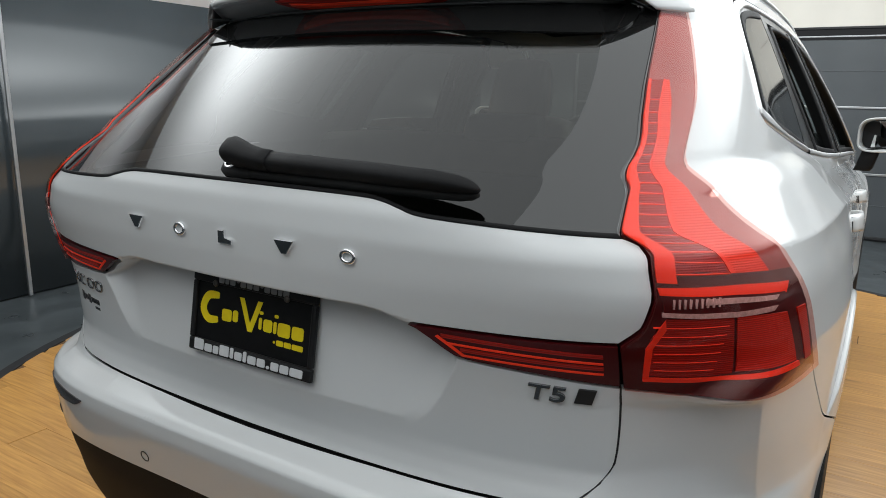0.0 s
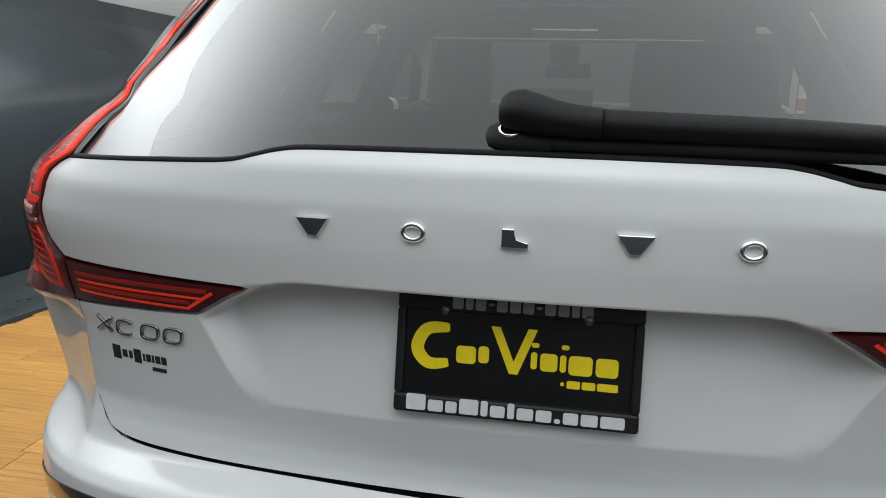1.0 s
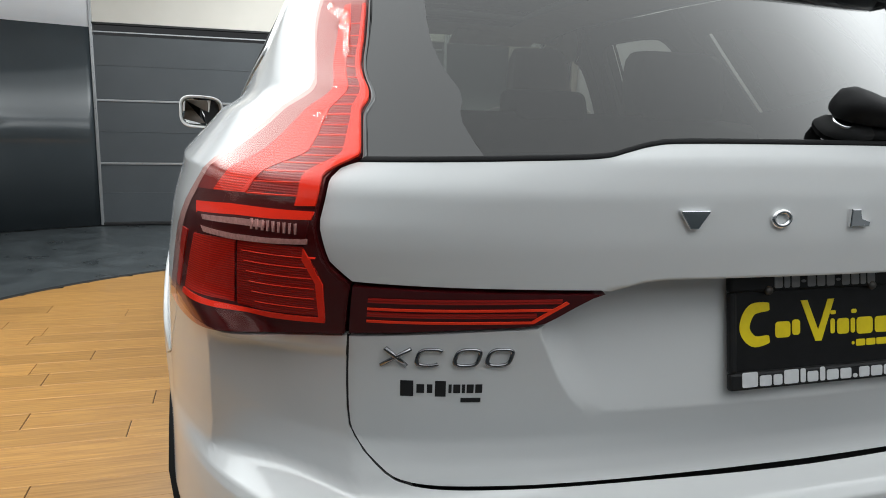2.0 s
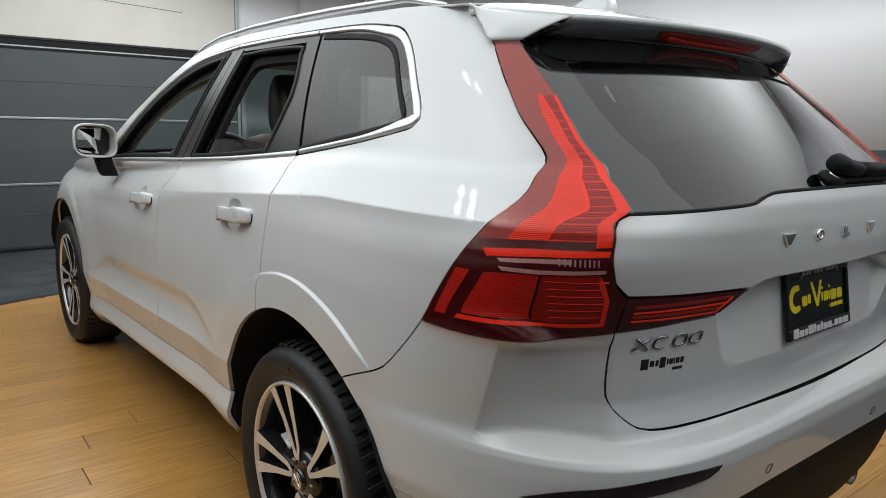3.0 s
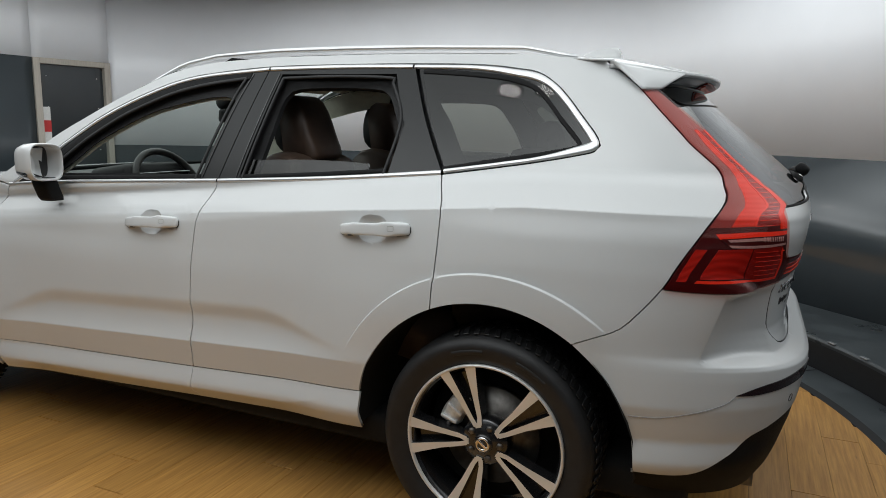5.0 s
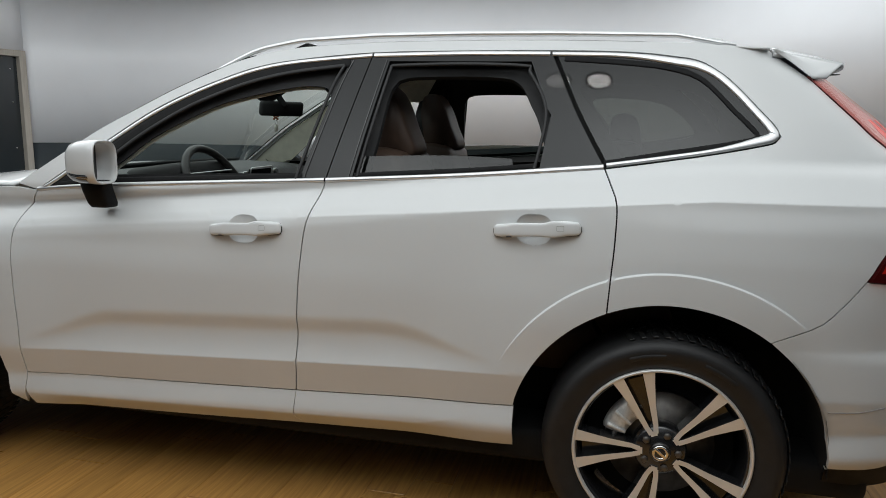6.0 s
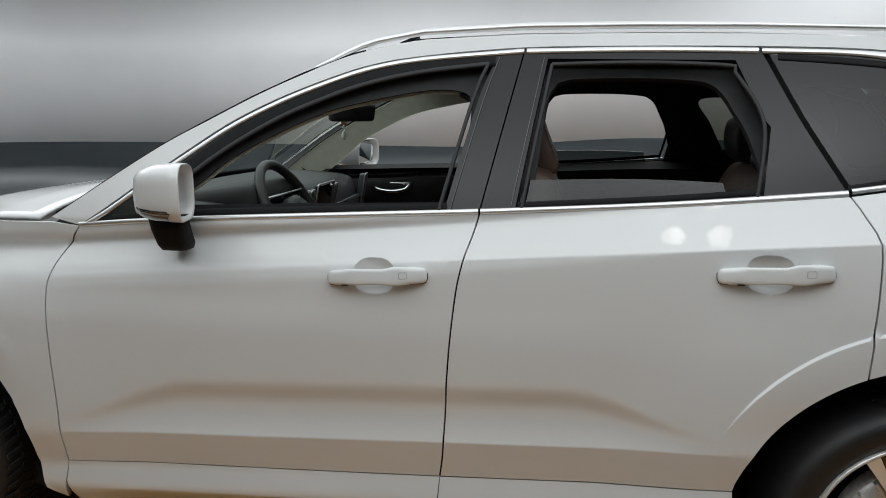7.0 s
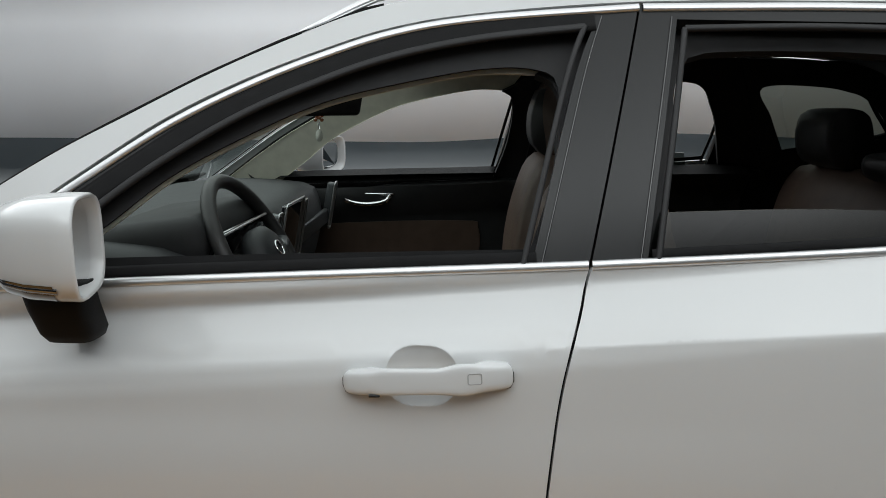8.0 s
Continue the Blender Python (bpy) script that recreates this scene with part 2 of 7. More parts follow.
LAMP_DARK = mat("dark_red_lens", (0.060, 0.004, 0.005), rough=0.3, coat=0.9, coat_rough=0.02, spec=0.2)
LAMP_OUTER = mat("maroon_frosted_lens", (0.27, 0.046, 0.042), rough=0.35, coat=0.9, coat_rough=0.02, spec=0.2, vary=0.1, scale=12)
LAMP_RED = ribbed("red_ribbed_reflector", (0.97, 0.060, 0.022), 620, dark=0.72)
LAMP_MID = ribbed("deep_red_reflector", (0.40, 0.018, 0.012), 620, dark=0.6)
LAMP_BLOCK = ribbed("red_lower_reflector", (0.62, 0.028, 0.016), 620, dark=0.6)
LAMP_LINE = mat("bright_red_light_guide", (0.95, 0.055, 0.020), rough=0.35, coat=0.2, coat_rough=0.03, spec=0.12)
LAMP_CLEAR = mat("clear_reversing_lens", (0.85, 0.72, 0.72), rough=0.15, metal=0.4, coat=1.0, vary=0.2, scale=200)
LAMP_COVER = clear_cover("red_lamp_cover", (1.0, 0.76, 0.72))
REFLECTOR = mat("dull_red_reflector", (0.016, 0.003, 0.004), rough=0.25, coat=1.0)
LEATHER = mat("black_leather", (0.020, 0.019, 0.019), rough=0.5, bump=0.3, bump_scale=260, vary=0.2, scale=18)
TAN = mat("maroon_brown_leather", (0.092, 0.058, 0.042), rough=0.5, bump=0.3, bump_scale=260, vary=0.15, scale=18)
DASH = mat("charcoal_dash_moulding", (0.015, 0.0165, 0.018), rough=0.6, bump=0.3, bump_scale=500, vary=0.12, scale=25)
DASH_GREY = mat("grey_dash_inlay", (0.10, 0.105, 0.11), rough=0.35, metal=0.5, vary=0.1, scale=60)
DASH_BRIGHT = mat("brushed_silver_inlay", (0.55, 0.55, 0.56), rough=0.3, metal=0.9, vary=0.05, scale=60)
LINING = mat("beige_roof_lining", (0.66, 0.64, 0.54), rough=0.9, vary=0.06, scale=30, bump=0.2, bump_scale=700)
LINING_DARK = mat("black_pillar_lining", (0.016, 0.016, 0.017), rough=0.75, vary=0.2, scale=20)
SCREEN = mat("black_display_glass", (0.008, 0.008, 0.01), rough=0.06, coat=1.0)
PLATE_BLACK = mat("black_plate_print", (0.007, 0.007, 0.0075), rough=0.42, coat=0.15, spec=0.2, vary=0.2, scale=60)
PLATE_FRAME = mat("black_plate_frame", (0.013, 0.013, 0.0135), rough=0.42, spec=0.25, vary=0.1, scale=60)
YELLOW = mat("yellow_print", (0.80, 0.62, 0.01), rough=0.4, vary=0.05, scale=90)
SILVER = mat("silver_print", (0.62, 0.63, 0.64), rough=0.35, vary=0.05, scale=90)
GREY_PRINT = mat("grey_print", (0.26, 0.265, 0.27), rough=0.4, vary=0.1, scale=90)
INK = mat("black_sticker_print", (0.015, 0.015, 0.016), rough=0.4)
MIRROR = mat("silvered_mirror", (0.92, 0.93, 0.93), rough=0.0, metal=1.0)
WALL_DARK = mat("glossy_slate_wall_panel", (0.040, 0.049, 0.055), rough=0.16, coat=0.3, coat_rough=0.1, vary=0.10, scale=1.3, bump=0.05, bump_scale=5, rough_vary=0.05)
WALL_WHITE = mat("glossy_white_wall_panel", (0.86, 0.87, 0.90), rough=0.36, coat=0.2, coat_rough=0.06, vary=0.04, scale=1.1, bump=0.06, bump_scale=4, rough_vary=0.06)
DOOR_DARK = mat("slate_garage_panel", (0.062, 0.070, 0.077), rough=0.42, vary=0.10, scale=2.0, bump=0.15, bump_scale=40)
DOOR_WHITE = mat("cream_garage_panel", (0.66, 0.63, 0.57), rough=0.45, vary=0.05, scale=2.0, bump=0.1, bump_scale=30)
ALU = mat("aluminium_strip", (0.36, 0.37, 0.38), rough=0.35, metal=0.7, rough_vary=0.08, scale=40)
FLOOR_GREY = mat("painted_slate_floor", (0.050, 0.058, 0.062), rough=0.35, vary=0.22, scale=4, bump=0.1, bump_scale=60, rough_vary=0.1)
BOARD = wood("honey_bamboo_board")
JOINT = mat("dark_board_joint", (0.10, 0.05, 0.02), rough=0.7, vary=0.2, scale=20)
CEILING = mat("white_ceiling_paint", (0.82, 0.82, 0.82), rough=0.8, vary=0.03, scale=3)
CABINET = mat("grey_enamel_steel", (0.30, 0.33, 0.34), rough=0.4, vary=0.06, scale=20)
PAPER = mat("printed_label", (0.66, 0.66, 0.64), rough=0.6, vary=0.05, scale=50)
BLACK_RUBBER = mat("black_edging", (0.010, 0.010, 0.011), rough=0.6, vary=0.2, scale=20)
SIGN_RED = mat("red_sign", (0.5, 0.03, 0.03), rough=0.4, vary=0.05, scale=30)
BEAD = mat("orange_brown_beads", (0.30, 0.09, 0.03), rough=0.35, coat=0.5)
IVORY = mat("ivory_key_fob", (0.62, 0.62, 0.55), rough=0.35)


# ---- mesh helpers ----
def mesh_of(name, bm, material, smooth=True):
    me = bpy.data.meshes.new(name)
    bm.to_mesh(me)
    bm.free()
    me.materials.append(material)
    if smooth:
        me.shade_smooth()
    return me


def part(name, bm, material, parent, label="", smooth=True):
    """One mesh object under a thing or under a part."""
    ob = new(name, mesh_of(name, bm, material, smooth))
    ob.parent = parent
    if label:
        tagged(ob, label)
    return ob


def thing(name, label, category, group="", kind="", at=(0, 0, 0)):
    ob = new(name)
    ob.empty_display_size = 0.1
    ob.location = at
    return tagged(ob, label, category, group, kind)


def box(bm, lo, hi, bevel=0.0, seg=2):
    """A block between two corners, with rounded edges, added to bm."""
    made = bmesh.ops.create_cube(bm, size=1.0)["verts"]
    for v in made:
        v.co = Vector([a + (b - a) * (c + 0.5) for a, b, c in zip(lo, hi, v.co)])
    if bevel:
        edges = list({e for v in made for e in v.link_edges})
        bmesh.ops.bevel(bm, geom=edges, offset=bevel, segments=seg, profile=0.5, affect="EDGES")
    return bm


def block(lo, hi, bevel=0.0, seg=2):
    return box(bmesh.new(), lo, hi, bevel, seg)


def moved(bm, m):
    bm.transform(m)
    return bm


def mirrored(bm):
    """The same mesh on the car's other side."""
    bm.transform(Matrix.Diagonal((-1, 1, 1, 1)))
    bmesh.ops.reverse_faces(bm, faces=bm.faces[:])
    return bm


def spun(profile, n=48, axis="X"):
    """A turned shape: (radius, along) pairs swept round the x axis."""
    bm = bmesh.new()
    rows = []
    for r, a in profile:
        rows.append([bm.verts.new((a, r * math.cos(2 * math.pi * i / n), r * math.sin(2 * math.pi * i / n))) for i in range(n)])
    for p, q in zip(rows, rows[1:]):
        for i in range(n):
            j = (i + 1) % n
            bm.faces.new((p[i], p[j], q[j], q[i]))
    bmesh.ops.remove_doubles(bm, verts=bm.verts[:], dist=1e-6)
    bmesh.ops.recalc_face_normals(bm, faces=bm.faces[:])
    return bm


def tube(path, radius, n=10, closed=False, flat=1.0):
    """A round bar along a path of points; flat squashes its section in z."""
    bm = bmesh.new()
    pts = [Vector(p) for p in path]
    rows = []
    for i, p in enumerate(pts):
        a = pts[i - 1] if (i or closed) else p
        b = pts[(i + 1) % len(pts)] if (closed or i + 1 < len(pts)) else p
        d = (b - a).normalized()
        up = Vector((0, 0, 1)) if abs(d.z) < 0.9 else Vector((0, 1, 0))
        side = d.cross(up).normalized()
        up = side.cross(d).normalized()
        r = radius(i / (len(pts) - 1)) if callable(radius) else radius
        rows.append([bm.verts.new(p + side * r * math.cos(2 * math.pi * k / n) + up * r * flat * math.sin(2 * math.pi * k / n)) for k in range(n)])
    pairs = list(zip(rows, rows[1:])) + ([(rows[-1], rows[0])] if closed else [])
    for p, q in pairs:
        for i in range(n):
            j = (i + 1) % n
            bm.faces.new((p[i], p[j], q[j], q[i]))
    if not closed:
        bm.faces.new(list(reversed(rows[0])))
        bm.faces.new(rows[-1])
    bmesh.ops.recalc_face_normals(bm, faces=bm.faces[:])
    return bm


def grid(nu, nv, place):
    """A net of nu by nv cells over place(u, v), u and v from 0 to 1."""
    bm = bmesh.new()
    rows = [[bm.verts.new(place(i / nu, j / nv)) for j in range(nv + 1)] for i in range(nu + 1)]
    for i in range(nu):
        for j in range(nv):
            bm.faces.new((rows[i][j], rows[i + 1][j], rows[i + 1][j + 1], rows[i][j + 1]))
    return bm


def thicken(bm, d):
    """Gives a sheet a thickness d, inwards along its normals."""
    bm.normal_update()
    bmesh.ops.solidify(bm, geom=bm.faces[:], thickness=d)
    return bm


def prism(poly, y0, y1, bevel=0.0):
    """A flat outline in x and z, given depth from y0 to y1."""
    bm = bmesh.new()
    fr = [bm.verts.new((x, y0, z)) for x, z in poly]
    bk = [bm.verts.new((x, y1, z)) for x, z in poly]
    f1 = bm.faces.new(fr)
    bm.faces.new(list(reversed(bk)))
    for i in range(len(poly)):
        j = (i + 1) % len(poly)
        bm.faces.new((fr[j], fr[i], bk[i], bk[j]))
    if bevel:
        bmesh.ops.bevel(bm, geom=list(f1.edges), offset=bevel, segments=2, profile=0.5, affect="EDGES")
    bmesh.ops.recalc_face_normals(bm, faces=bm.faces[:])
    return bm


def rounded(w, h, r, n=5):
    """The outline of a rounded rectangle about the origin."""
    out = []
    for cx, cz, a0 in ((w / 2 - r, h / 2 - r, 0), (-w / 2 + r, h / 2 - r, 90), (-w / 2 + r, -h / 2 + r, 180), (w / 2 - r, -h / 2 + r, 270)):
        out += [(cx + r * math.cos(radians(a0 + 90 * i / n)), cz + r * math.sin(radians(a0 + 90 * i / n))) for i in range(n + 1)]
    return out
import functools

from mathutils.geometry import delaunay_2d_cdt


# ---- the car's skin: one smooth surface, from which every panel is cut ----
def lerp_table(v, table):
    """Smooth value between the (key, value) rows of a short table, keys rising."""
    if v <= table[0][0]:
        return table[0][1]
    for (k0, v0), (k1, v1) in zip(table, table[1:]):
        if v <= k1:
            f = (v - k0) / (k1 - k0)
            return v0 + (v1 - v0) * f
    return table[-1][1]


def cosine_table(v, table, h=0.006):
    """As lerp_table, but rounded over h at every row."""
    return (lerp_table(v - h, table) + lerp_table(v, table) * 2 + lerp_table(v + h, table)) / 4


def ease(a, b, v):
    f = min(1.0, max(0.0, (v - a) / (b - a)))
    return f * f * (3 - 2 * f)


def belt(y):
    return 1.232 - 0.08 * max(-0.1, min(y, 2.6))


WHEEL_Z, BASE = 0.365, 2.865
pocket_depth = [0.021]
POCKET = (0.010, 0.056, 0.046)
HANDLES = ((1.374, 0.983), (0.400, 1.030))
SHOULDER = ((-0.40, 0.914), (-0.28, 0.912), (-0.20, 0.907), (-0.15, 0.9035), (-0.107, 0.8995), (-0.095, 0.889), (-0.06, 0.859), (-0.02, 0.824), (0.0, 0.810))
FLANK = ((0.20, 0.83), (0.27, 0.870), (0.30, 0.888), (0.345, 0.909), (0.366, 0.9125), (0.39, 0.907), (0.43, 0.896), (0.48, 0.907), (0.541, 0.9205), (0.60, 0.919), (0.70, 0.918), (0.78, 0.917), (0.86, 0.916))
BACK = ((0.22, 0.80), (0.34, 0.86), (0.48, 0.905), (0.60, 0.928), (0.66, 0.940), (0.690, 0.938), (0.702, 0.925), (0.722, 0.876), (0.735, 0.870), (0.76, 0.867), (0.86, 0.885), (0.94, 0.900),
        (1.00, 0.909), (1.06, 0.914), (1.12, 0.914), (1.165, 0.908), (1.20, 0.89), (1.26, 0.82), (1.36, 0.69), (1.49, 0.49), (1.56, 0.36))

MID = 1.55
ROUND_X = ((0.5, 6.0), (0.70, 5.4), (0.74, 5.8), (0.846, 6.7), (0.935, 7.5), (1.0, 7.5), (1.08, 7.4), (1.12, 6.6), (1.16, 5.7), (1.25, 5.2), (1.5, 6.0))
TAIL_BOW = ((0.72, 0.0), (0.75, 0.014), (0.79, 0.042), (0.86, 0.058), (0.90, 0.066), (0.94, 0.068), (1.0, 0.056), (1.05, 0.044), (1.12, 0.032), (1.16, 0.035), (1.21, 0.047), (1.262, 0.027), (1.325, 0.030), (1.41, 0.018), (1.5, 0.002))
ROUND_Y = ((0.5, 3.0), (1.2, 3.0), (1.5, 4.0))


def sill_fold(y):
    """Where the lower trim turns under, as a share of its height."""
    return 0.36 + 0.30 * (1 - ease(0.55, 0.80, y))


def half_width(y, z):
    """Half the car's width at height z, without the turn round the rear corner."""
    zb = z - belt(y)
    glass = 0.827 - 0.40 * (z - 1.146) - 0.19 * (z - 1.146) ** 2
    tilt = z + 0.045 * (max(0.4, min(y, 2.4)) - 1.2)
    low = cosine_table(tilt, FLANK, 0.001 if 0.50 < tilt < 0.58 else 0.006)
    mid = cosine_table(zb, SHOULDER, 0.0008 + 0.030 * ease(0.45, 1.3, y) if zb < -0.085 else 0.006)
    if z > 0.9:
        w = low + (mid - low) * ease(0.80, 0.92, z) if z < 0.92 else mid
    else:
        w = low + (mid - low) * ease(0.80, 0.92, z)
    if zb > -0.03:
        w = w + (min(glass, 0.845) - w) * ease(-0.03, 0.005, zb)
    # scallop along the lower doors
    run = ease(0.48, 0.90, y) * (1 - ease(1.90, 2.32, y))
    if run > 0 and 0.541 < tilt < 0.72:
        x = (tilt - 0.541) / (0.045 + 0.110 * run)
        w -= 0.015 * run * (1 - (1 - x / 0.6) ** 2 if x < 0.6 else 1 - ease(0.6, 1.05, x))
    # haunch behind the rear door
    w += 0.010 * (1 - ease(-0.2, 0.4, y)) * ease(0.66, 1.02, z) * (1 - ease(1.04, 1.125, z))
    # shelf on the lower door trim, running out before the rear wheel
    shelf = ease(0.50, 0.86, y) * (1 - ease(2.05, 2.30, y))
    if shelf > 0:
        t = (z - 0.340 + 0.034 * y) / (0.157 - 0.011 * y)
        if t < 1.0:
            fold = sill_fold(y)
            if t < fold:
                w -= shelf * 0.022 * min(1.0, (fold - t) / fold)
    # dished pockets behind the door handles
    for hy, hz in HANDLES:
        d = (abs(y - hy - POCKET[0]) / POCKET[1]) ** 2.6 + (abs(z - hz) / POCKET[2]) ** 2.6
        if d < 1:
            w -= pocket_depth[0] * (1 - d)
    # wheel arch flares, front and rear
    for wy, k in ((0.0, 1.0), (BASE, 0.8)):
        r = math.hypot(y - wy, z - WHEEL_Z)
        if r < 0.9:
            w += k * (0.009 * (1 - min(1.0, max(0.0, (r - 0.5562) / 0.0040))) * ease(0.60, 0.78, z) * ease(-0.40, -0.30, y - wy if wy == 0 else 0.0) + 0.020 * (1 - ease(0.50, 0.85, r)) * ease(0.20, 0.40, z))
    if y > 2.1:
        w -= 0.04 * ((y - 2.1) / 1.4) ** 2
    if y > 2.95:
        w *= max(0.0, 1 - ((y - 2.95) / 0.80) ** 3) ** 0.4
    return w


def skin(s, z):
    """The point of the left side at height z; s runs back along the flank (-y for s < 0) and then round the rear corner to the car's middle at s = MID, and on to the right."""
    if s > MID:
        p = skin(2 * MID - s, z)
        return Vector((-p.x, p.y, p.z))
    if s < 0:
        return Vector((-half_width(-s, z), -s, z))
    x, y = corner(s, z)
    m = min(1.0, max(0.0, (z - 0.702) / 0.030)) * (1 - ease(0.906, 0.918, z))
    if m > 0:
        # the bumper is cut back flat between the flank's edge and the tailgate
        s0, p0, s1, p1 = scoop_ends(round(z, 3))
        if s0 < s < s1:
            f = (s - s0) / (s1 - s0)
            x += m * (p0[0] + (p1[0] - p0[0]) * f - x)
            y += m * (p0[1] + (p1[1] - p0[1]) * f + 0.010 * math.sin(math.pi * f) - y)
    y += recess(x, z)
    return Vector((x, y, z))


def corner(s, z):
    """The plain turn from the flank to the rear face, in even steps."""
    f = min(1.0, s / MID)
    a = lerp_table(z, ROUND_X)
    b = lerp_table(z, ROUND_Y)
    q = corner_share(f)
    y = -cosine_table(z, BACK, 0.0015 if 0.67 < z < 0.745 else 0.006) * q ** (1 / b)
    u = max(0.0, 1 - q) ** (1 / a)
    # the rear face bows back towards its middle
    k = ease(0.915, 0.98, z)
    bow = lerp_table(z, TAIL_BOW) * min(1.0, u / 0.78) ** 1.7 * (1 - ease(0.80 + 0.06 * k, 0.93 + 0.055 * k, u))
    return -half_width(y, z) * u, y + bow


@functools.lru_cache(maxsize=None)
def scoop_ends(z):
    ends = []
    for k, goal in ((1, -0.630 - 0.30 * (z - 0.74)), (0, -0.668)):
        lo, hi = 0.0, MID
        for _ in range(24):
            m = (lo + hi) / 2
            v = corner(m, z)[k]
            lo, hi = (m, hi) if (v > goal if k else v < goal) else (lo, m)
        ends += [lo, corner(lo, z)]
    return ends


def corner_share(f):
    """How much of the turn is done after the share f of the way: fitted so that steps stay even."""
    if f <= 0.5:
        return (f / 0.5 * 0.866) ** 3 * 0.72 / 0.65
    p = ((1 - f) / 0.5 * 0.766) ** 4
    return 1 - p * (1 - 0.72) / 0.3443


NICHE_FOOT = 0.824
NICHE_SIDE = ((0.824, 0.350), (0.828, 0.366), (0.836, 0.379), (0.850, 0.391), (0.878, 0.409), (0.948, 0.443), (1.02, 0.47))
NICHE_TOP = ((0.285, 1.006), (0.315, 1.003), (0.345, 0.995), (0.375, 0.982), (0.44, 0.945))


def recess(x, z):
    """How far the skin lies in, towards the front: the plate's niche, deepest under its overhanging top."""
    ax = abs(x)
    if ax > 0.50 or not NICHE_FOOT < z < 1.05:
        return 0.0
    side = min(1.0, max(0.0, (lerp_table(z, NICHE_SIDE) - ax) / 0.055))
    side = side * (2 - side)
    top = 1 - min(1.0, max(0.0, (z - lerp_table(ax, NICHE_TOP)) / 0.007))
    return side * top * 0.052 * min(1.0, (z - NICHE_FOOT) / 0.165)


def s_of_y(y, z):
    """Where the flank's point at length y lies, as s."""
    if y >= 0:
        return -y
    lo, hi = 0.0, MID
    for _ in range(30):
        m = (lo + hi) / 2
        lo, hi = (m, hi) if skin(m, z).y > y else (lo, m)
    return lo


def s_of_x(x, z):
    """Where the rear face's point x to the left of the middle lies, as s."""
    lo, hi = 0.0, MID
    for _ in range(30):
        m = (lo + hi) / 2
        lo, hi = (m, hi) if skin(m, z).x < -abs(x) else (lo, m)
    return lo if x <= 0 else 2 * MID - lo


def Y(y, z):
    """An outline point given by its length along the flank."""
    return (s_of_y(y, z), z)


def X(x, z):
    """An outline point given by its place across the rear face."""
    return (s_of_x(x, z), z)


def through_points(points, step=0.02, closed=False):
    """A smooth line (Catmull-Rom) through the points, in even steps."""
    pts = list(points)
    n = len(pts)
    out = []
    for i in range(n if closed else n - 1):
        p1, p2 = pts[i], pts[(i + 1) % n]
        p0 = pts[i - 1] if (closed or i > 0) else p1
        p3 = pts[(i + 2) % n] if (closed or i + 2 < n) else p2
        k = max(1, int(math.dist(p1, p2) / step + 0.5))
        for j in range(k):
            t = j / k
            out.append(tuple(0.5 * (2 * b + (c - a) * t + (2 * a - 5 * b + 4 * c - d) * t * t + (3 * b - a - 3 * c + d) * t ** 3)
                             for a, b, c, d in zip(p0, p1, p2, p3)))
    if not closed:
        out.append(tuple(pts[-1]))
    return out


def straight(points, step=0.02):
    out = []
    for a, b in zip(points, points[1:]):
        k = max(1, int(math.dist(a, b) / step + 0.5))
        out += [tuple(p + (q - p) * j / k for p, q in zip(a, b)) for j in range(k)]
    return out + [tuple(points[-1])]


def clean(poly, tiny=0.002):
    out = []
    for p in poly:
        if not out or math.dist(p, out[-1]) > tiny:
            out.append(p)
    while len(out) > 2 and math.dist(out[0], out[-1]) <= tiny:
        out.pop()
    return out


def shrink(poly, gap):
    """The outline drawn in by gap."""
    n = len(poly)
    area = sum(a[0] * b[1] - b[0] * a[1] for a, b in zip(poly, poly[1:] + poly[:1]))
    sign = 1 if area > 0 else -1
    out = []
    for i in range(n):
        a, b, c = poly[i - 1], poly[i], poly[(i + 1) % n]
        n1 = (-(b[1] - a[1]), b[0] - a[0])
        n2 = (-(c[1] - b[1]), c[0] - b[0])
        l1, l2 = math.hypot(*n1) or 1, math.hypot(*n2) or 1
        m = (n1[0] / l1 + n2[0] / l2, n1[1] / l1 + n2[1] / l2)
        d = m[0] ** 2 + m[1] ** 2
        f = sign * gap * 2 / max(d, 0.8)
        out.append((b[0] + m[0] * f, b[1] + m[1] * f) if d else b)
    return out


def skin_normal(s, z):
    e = 0.004
    a = skin(s + e, z) - skin(s - e, z)
    b = skin(s, z + e) - skin(s, z - e)
    n = a.cross(b)
    return n.normalized() if n.length else Vector((-1, 0, 0))


def on_skin(s, z, lift=0.0):
    p = skin(s, z)
    return p + skin_normal(s, z) * lift if lift else p


